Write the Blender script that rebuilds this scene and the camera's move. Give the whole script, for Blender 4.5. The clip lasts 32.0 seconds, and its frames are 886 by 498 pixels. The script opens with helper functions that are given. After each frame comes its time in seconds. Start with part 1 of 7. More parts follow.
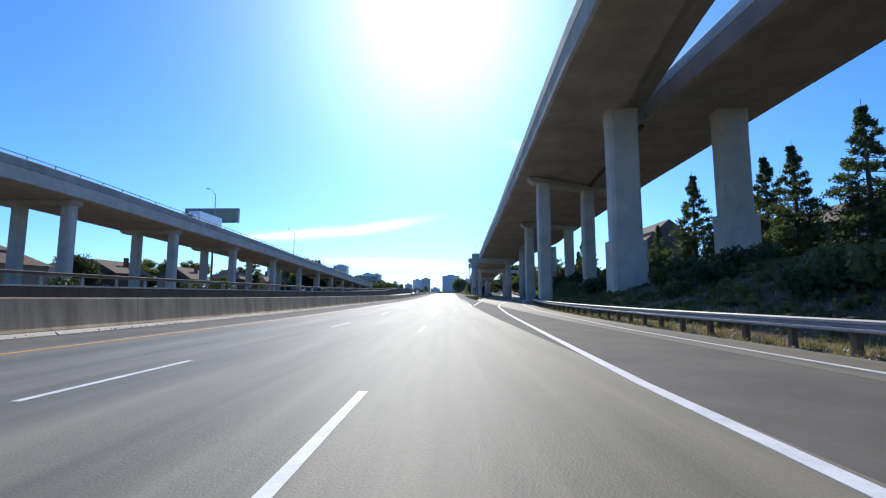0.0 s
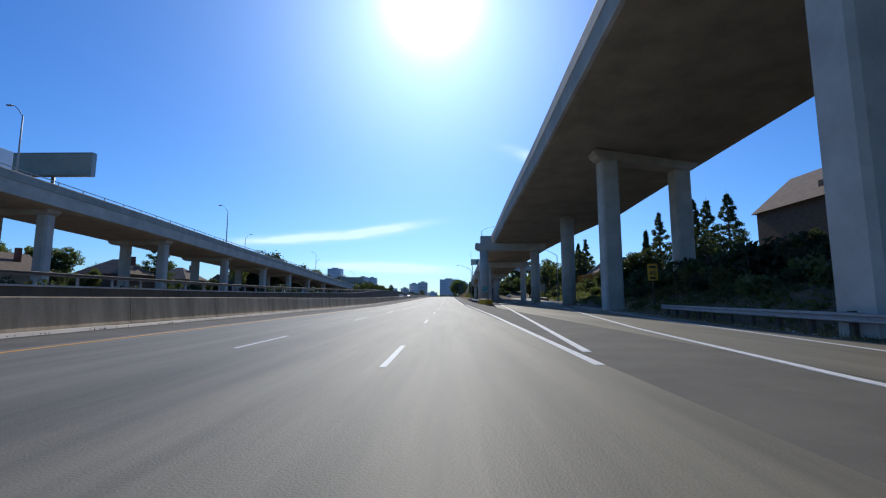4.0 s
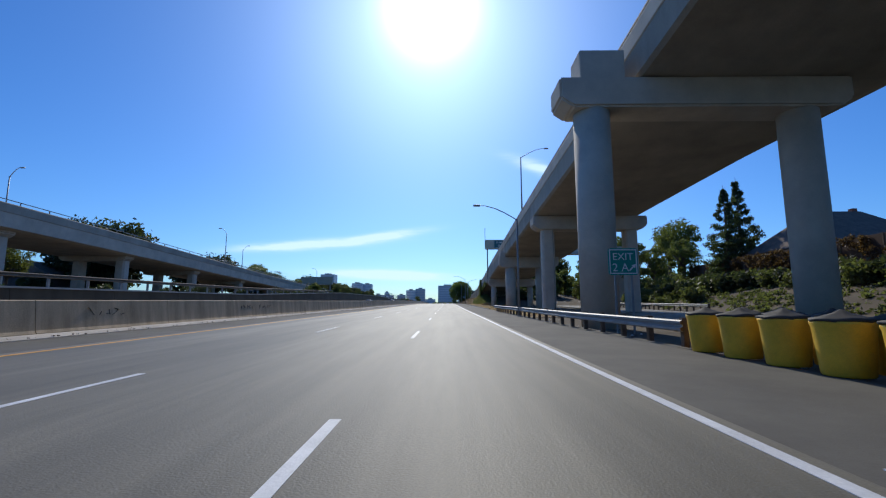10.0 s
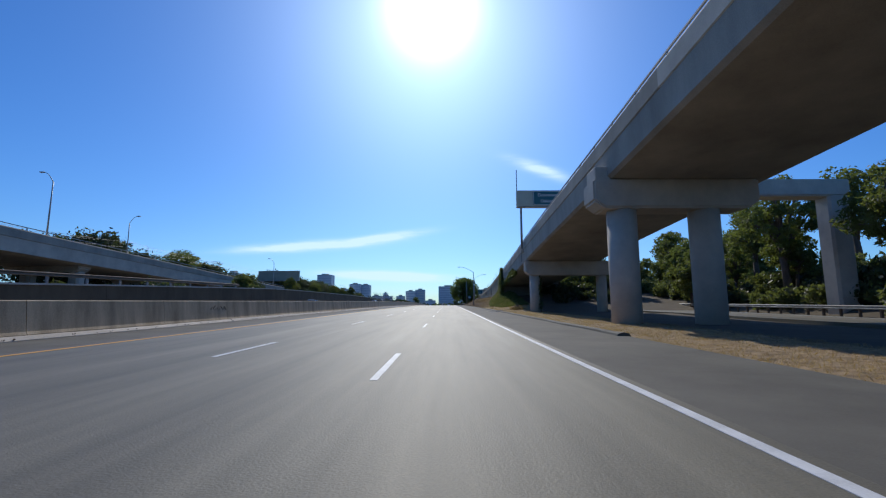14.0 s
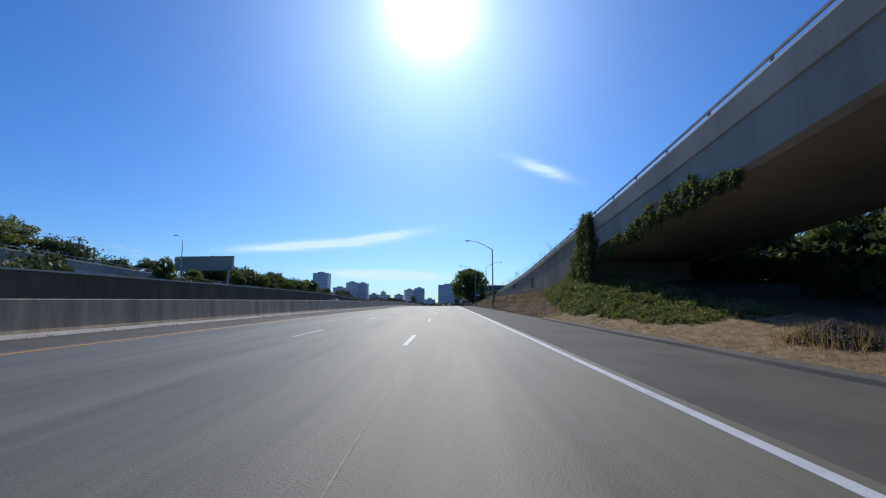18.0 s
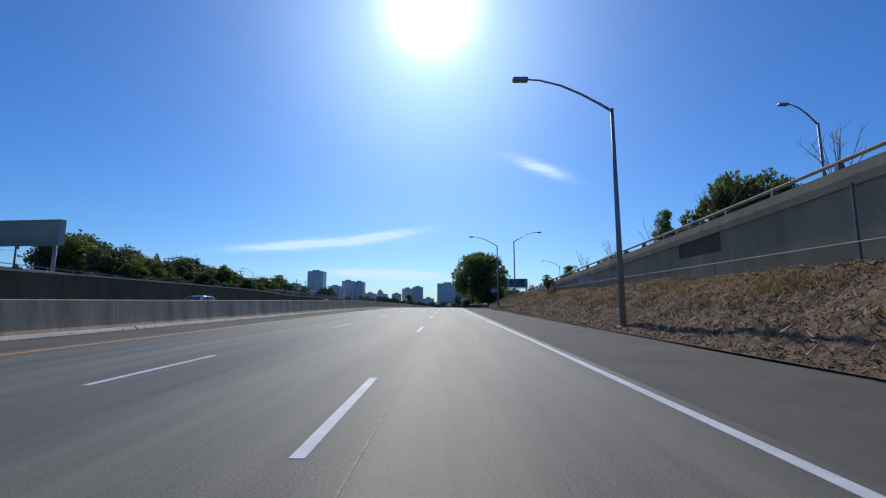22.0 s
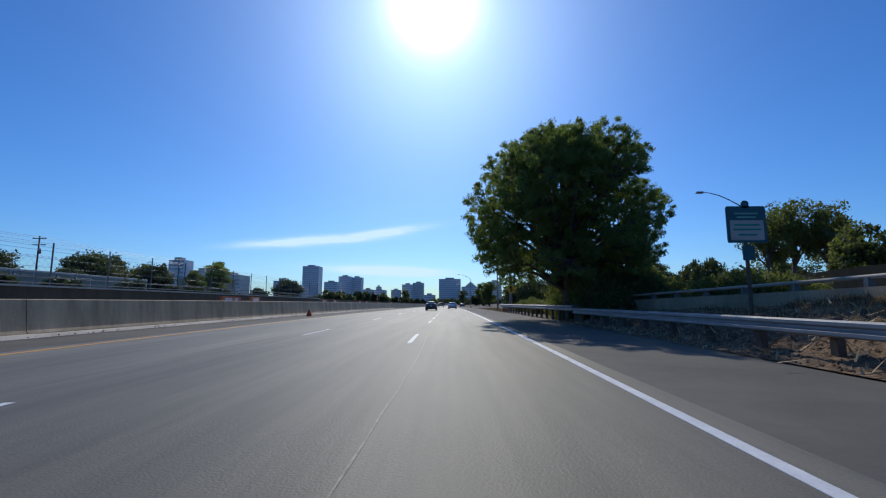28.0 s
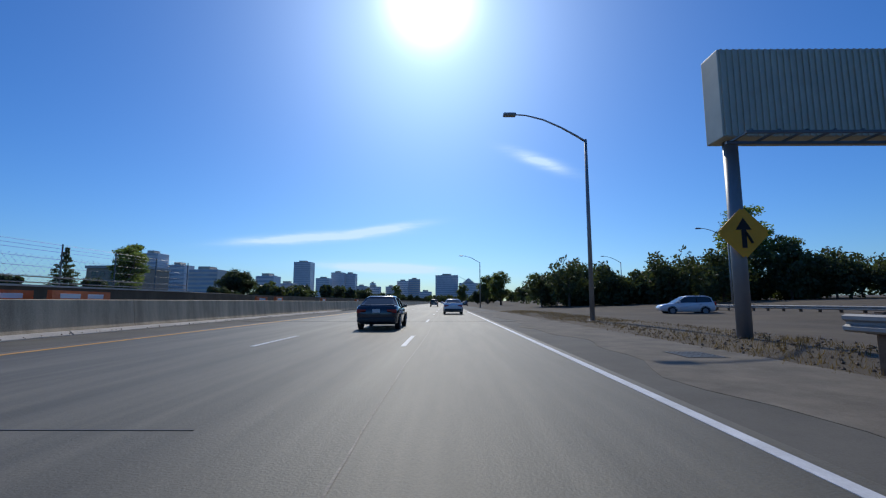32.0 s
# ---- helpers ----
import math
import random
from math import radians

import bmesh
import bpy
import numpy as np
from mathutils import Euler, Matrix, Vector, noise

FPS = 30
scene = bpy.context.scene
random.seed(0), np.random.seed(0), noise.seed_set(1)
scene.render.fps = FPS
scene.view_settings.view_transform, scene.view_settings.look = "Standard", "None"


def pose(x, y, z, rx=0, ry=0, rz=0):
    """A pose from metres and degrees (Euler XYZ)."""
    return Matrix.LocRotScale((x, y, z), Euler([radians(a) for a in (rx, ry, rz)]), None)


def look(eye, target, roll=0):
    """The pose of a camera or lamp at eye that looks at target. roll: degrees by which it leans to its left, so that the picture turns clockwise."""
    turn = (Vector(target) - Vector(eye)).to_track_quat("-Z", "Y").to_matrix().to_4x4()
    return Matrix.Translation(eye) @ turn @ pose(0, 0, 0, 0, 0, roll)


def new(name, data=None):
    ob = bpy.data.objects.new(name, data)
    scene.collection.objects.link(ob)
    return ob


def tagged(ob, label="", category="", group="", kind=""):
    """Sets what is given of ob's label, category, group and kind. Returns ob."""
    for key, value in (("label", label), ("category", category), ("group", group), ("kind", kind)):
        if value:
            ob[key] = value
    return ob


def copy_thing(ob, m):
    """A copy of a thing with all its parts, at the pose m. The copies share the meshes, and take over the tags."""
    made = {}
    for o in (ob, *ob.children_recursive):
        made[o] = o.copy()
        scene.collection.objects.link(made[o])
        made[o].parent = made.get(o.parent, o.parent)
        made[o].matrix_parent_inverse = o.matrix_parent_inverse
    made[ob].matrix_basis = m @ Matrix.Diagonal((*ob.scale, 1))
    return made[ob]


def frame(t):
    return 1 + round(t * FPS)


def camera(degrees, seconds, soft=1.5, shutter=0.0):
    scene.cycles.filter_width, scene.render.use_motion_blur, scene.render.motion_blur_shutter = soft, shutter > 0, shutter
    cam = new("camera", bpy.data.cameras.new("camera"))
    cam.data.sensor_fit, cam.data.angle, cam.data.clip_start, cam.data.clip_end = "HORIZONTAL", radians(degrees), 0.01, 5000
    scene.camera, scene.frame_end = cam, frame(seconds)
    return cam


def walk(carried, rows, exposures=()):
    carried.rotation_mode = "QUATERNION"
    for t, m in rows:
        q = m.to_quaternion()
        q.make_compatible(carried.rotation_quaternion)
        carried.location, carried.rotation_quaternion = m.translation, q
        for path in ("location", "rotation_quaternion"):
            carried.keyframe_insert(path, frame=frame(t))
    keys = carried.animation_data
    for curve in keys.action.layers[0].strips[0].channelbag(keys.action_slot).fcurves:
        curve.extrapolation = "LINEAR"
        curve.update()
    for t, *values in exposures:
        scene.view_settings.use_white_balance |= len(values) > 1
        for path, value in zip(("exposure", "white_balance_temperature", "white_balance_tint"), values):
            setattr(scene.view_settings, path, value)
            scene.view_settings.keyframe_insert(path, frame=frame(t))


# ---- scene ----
# camera: a car's windscreen camera driven straight along a freeway at a steady pace
cam = camera(90.0, 32.0, soft=1.2, shutter=0.0)
SPEED = 12.9
EYE = 1.22
# the road's rise along the way, in degrees, by seconds of the drive
RISE = ((0, -0.5), (2, -0.25), (4, 0.05), (6, 0.3), (8, 0.6), (10, 0.9), (12, 1.1), (14, 1.08), (16.5, 1.15), (18, 1.08), (20, 1.02),
        (22, 0.95), (24, 0.85), (26, 0.7), (28, 0.5), (30, 0.2), (32, 0.15), (36, 0.0))
_ys = np.arange(-120.0, 470.0, 1.0)
_zs = np.concatenate([[0], np.cumsum(np.tan(np.radians(np.interp(_ys[1:] / SPEED, [r[0] for r in RISE], [r[1] for r in RISE]))))])
_zs -= np.interp(0.0, _ys, _zs)
# slight waves in the road's surface, in metres by distance along
WAVE = ((-120, -0.12), (0, -0.12), (26, -0.06), (52, 0.11), (77, 0.21), (103, 0.18), (129, 0.04), (155, 0.03), (181, -0.04), (206, -0.07), (232, -0.08), (284, -0.06),
        (310, -0.08), (335, 0.01), (361, 0.08), (387, 0.1), (413, 0.09), (470, 0.05))
_ws = np.interp(_ys, [r[0] for r in WAVE], [r[1] for r in WAVE])
_zs += np.convolve(np.pad(_ws, 12, mode="edge"), np.ones(25) / 25, mode="valid")


def road_z(y):
    return float(np.interp(y, _ys, _zs))


# the drive: seconds, metres along, turn to the left and pitch of the nose in degrees
DRIVE = ((0, 0.59, 0.97, 6.21), (0.5, 7, 0.97, 6.33), (1, 13.41, 0.95, 6.3), (1.5, 19.83, 0.88, 6.33), (2, 26.24, 0.9, 6.57), (2.5, 32.58, 0.85, 6.73),
         (3, 38.91, 0.79, 6.64), (3.5, 45.24, 0.74, 6.68), (5.5, 70.81, 0.51, 7), (6, 77.29, 0.53, 7.01), (6.5, 83.81, 0.47, 6.97), (7, 90.29, 0.45, 6.98),
         (7.5, 96.67, 0.48, 7.04), (8, 103.01, 0.46, 7.17), (8.5, 109.36, 0.45, 7.24), (9, 115.72, 0.44, 7.34), (9.5, 122.12, 0.52, 7.69), (10, 128.53, 0.51, 7.68),
         (10.5, 134.96, 0.5, 7.83), (11, 141.37, 0.53, 7.8), (11.5, 147.76, 0.56, 8.01), (12, 154.13, 0.61, 7.8), (12.5, 160.49, 0.62, 7.85),
         (13, 166.86, 0.6, 8.01), (13.5, 173.24, 0.58, 7.72), (14, 179.65, 0.6, 7.84), (14.5, 186.11, 0.66, 7.88), (16.5, 212.36, 0.64, 8.01),
         (17, 218.99, 0.65, 7.99), (17.5, 225.64, 0.63, 7.77), (18, 232.3, 0.6, 7.72), (18.5, 238.95, 0.66, 7.96), (19, 245.57, 0.59, 7.83),
         (19.5, 252.16, 0.56, 7.96), (20, 258.69, 0.55, 7.76), (20.5, 265.15, 0.53, 7.9), (21, 271.57, 0.51, 7.61), (21.5, 277.95, 0.5, 7.73),
         (22, 284.32, 0.52, 7.61), (22.5, 290.71, 0.58, 7.62), (23, 297.1, 0.64, 7.6), (23.5, 303.5, 0.67, 7.57), (24, 309.89, 0.73, 7.67),
         (24.5, 316.27, 0.75, 7.44), (25, 322.62, 0.79, 7.37), (25.5, 328.96, 0.81, 7.41), (27.5, 354.54, 0.83, 7.26), (28, 361.02, 0.81, 7.17),
         (28.5, 367.55, 0.73, 7.1), (29, 374.12, 0.67, 6.91), (29.5, 380.72, 0.61, 6.87), (30, 387.34, 0.64, 6.81), (30.5, 393.98, 0.65, 6.56),
         (31, 400.6, 0.57, 6.65), (31.5, 407.13, 0.55, 7.11), (32, 413.65, 0.42, 6.8))
rows = [(t, pose(0.0, y, road_z(y) + EYE, 90 + pitch, 0.05, turn)) for t, y, turn, pitch in DRIVE]
walk(cam, rows, exposures=((0.0, -0.08, 6200, 9), (0.3, -0.32, 6200, 9), (0.8, -0.58, 6200, 9), (6.0, -0.7, 6200, 9), (13.0, -0.8, 6200, 9), (19.0, -0.9, 6200, 9), (26.0, -1.0, 6200, 9), (30.0, -0.85, 6200, 9), (31.0, -0.95, 6200, 9), (32.0, -1.0, 6200, 9)))

# ---- light ----
SUN_EL, SUN_AZ = radians(36.3), radians(2.2)  # ahead of the car, a little to the left
world = bpy.data.worlds.new("world")
scene.world = world
world.use_nodes = True
wn = world.node_tree
sky = wn.nodes.new("ShaderNodeTexSky")
sky.sky_type = "NISHITA"
sky.sun_disc = False
sky.sun_elevation = SUN_EL
sky.sun_rotation = -SUN_AZ
sky.air_density, sky.dust_density, sky.ozone_density = 1.0, 0.75, 3.0
wn.nodes["Background"].inputs["Strength"].default_value = 0.15


def w_math(op, a, b=None, c=None):
    n = wn.nodes.new("ShaderNodeMath")
    n.operation = op
    for i, v in enumerate((a, b, c)):
        if v is None:
            continue
        if isinstance(v, (int, float)):
            n.inputs[i].default_value = v
        else:
            wn.links.new(v, n.inputs[i])
    return n.outputs[0]


# thin cirrus streaks low in the sky ahead, by their bearing and height
w_tc = wn.nodes.new("ShaderNodeTexCoord")
w_sep = wn.nodes.new("ShaderNodeSeparateXYZ")
wn.links.new(w_tc.outputs["Generated"], w_sep.inputs[0])
w_y = w_math("MAXIMUM", w_sep.outputs[1], 0.05)
w_u, w_v = w_math("DIVIDE", w_sep.outputs[0], w_y), w_math("DIVIDE", w_sep.outputs[2], w_y)
w_vec = wn.nodes.new("ShaderNodeCombineXYZ")
wn.links.new(w_math("MULTIPLY", w_u, 9.0), w_vec.inputs[0])
wn.links.new(w_math("MULTIPLY", w_v, 60.0), w_vec.inputs[1])
w_noise = wn.nodes.new("ShaderNodeTexNoise")
w_noise.inputs["Scale"].default_value, w_noise.inputs["Detail"].default_value, w_noise.inputs["Roughness"].default_value = 1.0, 6, 0.65
wn.links.new(w_vec.outputs[0], w_noise.inputs["Vector"])
w_total = None
for u0, v0, su, sv, tilt, power in ((-0.32, 0.145, 0.11, 0.008, 0.06, 1.2), (-0.15, 0.163, 0.07, 0.007, 0.15, 1.1), (-0.135, 0.076, 0.09, 0.007, -0.04, 2.2), (0.215, 0.325, 0.05, 0.011, -0.35, 0.8)):
    du = w_math("SUBTRACT", w_u, u0)
    dv = w_math("SUBTRACT", w_math("SUBTRACT", w_v, v0), w_math("MULTIPLY", du, tilt))
    q = w_math("ADD", w_math("POWER", w_math("DIVIDE", w_math("ABSOLUTE", du), su), 2.0), w_math("POWER", w_math("DIVIDE", w_math("ABSOLUTE", dv), sv), 2.0))
    g = w_math("MULTIPLY", w_math("EXPONENT", w_math("MULTIPLY", q, -0.7)), power)
    w_total = g if w_total is None else w_math("ADD", w_total, g)
w_mask = w_math("MULTIPLY", w_total, w_math("SMOOTH_MAX", w_math("SUBTRACT", w_math("MULTIPLY", w_noise.outputs["Fac"], 2.4), 0.4), 0.0, 0.1))
w_mix = wn.nodes.new("ShaderNodeMix")
w_mix.data_type = "RGBA"
wn.links.new(w_math("MINIMUM", w_math("MULTIPLY", w_mask, 1.5), 0.9), w_mix.inputs[0])
w_sat = wn.nodes.new("ShaderNodeHueSaturation")
w_sat.inputs["Saturation"].default_value = 1.22
wn.links.new(sky.outputs[0], w_sat.inputs["Color"])
w_tone = wn.nodes.new("ShaderNodeMix")
w_tone.data_type, w_tone.blend_type = "RGBA", "MULTIPLY"
w_tone.inputs[0].default_value = 1.0
w_tone.inputs[7].default_value = (0.57, 0.9, 1.33, 1)  # clear dry air: a deep azure sky
wn.links.new(w_sat.outputs[0], w_tone.inputs[6])
# the white aureole of thin haze round the sun
w_dot = wn.nodes.new("ShaderNodeVectorMath")
w_dot.operation = "DOT_PRODUCT"
wn.links.new(w_tc.outputs["Generated"], w_dot.inputs[0])
w_dot.inputs[1].default_value = (-math.sin(SUN_AZ) * math.cos(SUN_EL), math.cos(SUN_AZ) * math.cos(SUN_EL), math.sin(SUN_EL))
w_cos = w_math("MAXIMUM", w_dot.outputs["Value"], 0.0)
w_halo = w_math("ADD", w_math("MULTIPLY", w_math("POWER", w_cos, 45.0), 1.6), w_math("MULTIPLY", w_math("POWER", w_cos, 420.0), 22.0))
w_glow = wn.nodes.new("ShaderNodeMix")
w_glow.data_type, w_glow.blend_type = "RGBA", "ADD"
wn.links.new(w_halo, w_glow.inputs[0])
w_glow.clamp_factor = False
wn.links.new(w_tone.outputs[2], w_glow.inputs[6])
w_glow.inputs[7].default_value = (1.0, 0.93, 0.84, 1)
w_haze = wn.nodes.new("ShaderNodeMix")
w_haze.data_type, w_haze.blend_type, w_haze.clamp_factor = "RGBA", "ADD", False
wn.links.new(w_math("MULTIPLY", w_math("POWER", w_cos, 14.0), 0.75), w_haze.inputs[0])
wn.links.new(w_glow.outputs[2], w_haze.inputs[6])
w_haze.inputs[7].default_value = (0.95, 0.75, 0.68, 1)
wn.links.new(w_haze.outputs[2], w_mix.inputs[6])
w_mix.inputs[7].default_value = (8.6, 11.0, 13.0, 1)
wn.links.new(w_mix.outputs[2], wn.nodes["Background"].inputs["Color"])
sun = new("sun", bpy.data.lights.new("sun", "SUN"))
sun.data.energy, sun.data.angle, sun.data.color = 4.6, radians(0.53), (1.0, 0.92, 0.79)
_d = Vector((-math.sin(SUN_AZ) * math.cos(SUN_EL), math.cos(SUN_AZ) * math.cos(SUN_EL), math.sin(SUN_EL)))
sun.matrix_world = look(_d * 100, (0, 0, 0))


# ---- materials ----
def mat(name, col, rough=0.8, metal=0.0, var=0.25, scale=3.0, bump=0.15, fine=40.0, col2=None, spec=0.4, coat=0.0, streak=None):
    """A surface with two scales of variation and fine relief, in metres. streak: noise stretched along an axis (x, y, z factors)."""
    m = bpy.data.materials.new(name)
    m.use_nodes = True
    nt = m.node_tree
    b = nt.nodes["Principled BSDF"]
    tc = nt.nodes.new("ShaderNodeTexCoord")
    geo = nt.nodes.new("ShaderNodeNewGeometry")
    src = geo.outputs["Position"]
    if streak:
        mp = nt.nodes.new("ShaderNodeMapping")
        mp.inputs["Scale"].default_value = streak
        nt.links.new(src, mp.inputs["Vector"])
        big_src = mp.outputs[0]
    else:
        big_src = src
    n1 = nt.nodes.new("ShaderNodeTexNoise")
    n1.inputs["Scale"].default_value = 1.0 / scale
    n1.inputs["Detail"].default_value = 6
    n1.inputs["Roughness"].default_value = 0.65
    nt.links.new(big_src, n1.inputs["Vector"])
    n2 = nt.nodes.new("ShaderNodeTexNoise")
    n2.inputs["Scale"].default_value = fine
    n2.inputs["Detail"].default_value = 3
    nt.links.new(src, n2.inputs["Vector"])
    add = nt.nodes.new("ShaderNodeMath")
    add.operation = "MULTIPLY_ADD"
    nt.links.new(n2.outputs["Fac"], add.inputs[0])
    add.inputs[1].default_value = 0.35
    nt.links.new(n1.outputs["Fac"], add.inputs[2])
    ramp = nt.nodes.new("ShaderNodeValToRGB")
    e = ramp.color_ramp.elements
    lo = tuple(c * (1 - var) for c in col)
    hi = tuple(min(1.0, c * (1 + var)) for c in (col2 or col))
    e[0].position, e[0].color = 0.42, (*lo, 1)
    e[1].position, e[1].color = 0.92, (*hi, 1)
    nt.links.new(add.outputs[0], ramp.inputs["Fac"])
    nt.links.new(ramp.outputs["Color"], b.inputs["Base Color"])
    b.inputs["Roughness"].default_value = rough
    b.inputs["Metallic"].default_value = metal
    b.inputs["Specular IOR Level"].default_value = spec
    if coat:
        b.inputs["Coat Weight"].default_value = coat
        b.inputs["Coat Roughness"].default_value = 0.05
    if bump:
        bp = nt.nodes.new("ShaderNodeBump")
        bp.inputs["Strength"].default_value = bump
        bp.inputs["Distance"].default_value = 0.02
        nt.links.new(add.outputs[0], bp.inputs["Height"])
        nt.links.new(bp.outputs[0], b.inputs["Normal"])
    return m


def leaf_mat(name, col, var=0.4, through_light=0.45):
    m = mat(name, col, 0.55, var=var, scale=1.6, bump=0.0, fine=6.0, spec=0.3)
    b = m.node_tree.nodes["Principled BSDF"]
    b.inputs["Subsurface Weight"].default_value = 0.0
    tr = m.node_tree.nodes.new("ShaderNodeBsdfTranslucent")
    mx = m.node_tree.nodes.new("ShaderNodeMixShader")
    mx.inputs[0].default_value = through_light
    tr.inputs["Color"].default_value = (col[0] * 1.6, col[1] * 1.7, col[2] * 0.8, 1)
    # each plant differs a little in tone
    info = m.node_tree.nodes.new("ShaderNodeObjectInfo")
    hue = m.node_tree.nodes.new("ShaderNodeHueSaturation")
    for sock, lo, hi in (("Hue", 0.475, 0.51), ("Saturation", 0.7, 1.05), ("Value", 0.7, 1.3)):
        rg = m.node_tree.nodes.new("ShaderNodeMapRange")
        rg.inputs["To Min"].default_value, rg.inputs["To Max"].default_value = lo, hi
        m.node_tree.links.new(info.outputs["Random"], rg.inputs["Value"])
        m.node_tree.links.new(rg.outputs[0], hue.inputs[sock])
    src = b.inputs["Base Color"].links[0].from_socket
    m.node_tree.links.new(src, hue.inputs["Color"])
    m.node_tree.links.new(hue.outputs[0], b.inputs["Base Color"])
    out = m.node_tree.nodes["Material Output"]
    m.node_tree.links.new(b.outputs[0], mx.inputs[1])
    m.node_tree.links.new(tr.outputs[0], mx.inputs[2])
    m.node_tree.links.new(mx.outputs[0], out.inputs["Surface"])
    return m


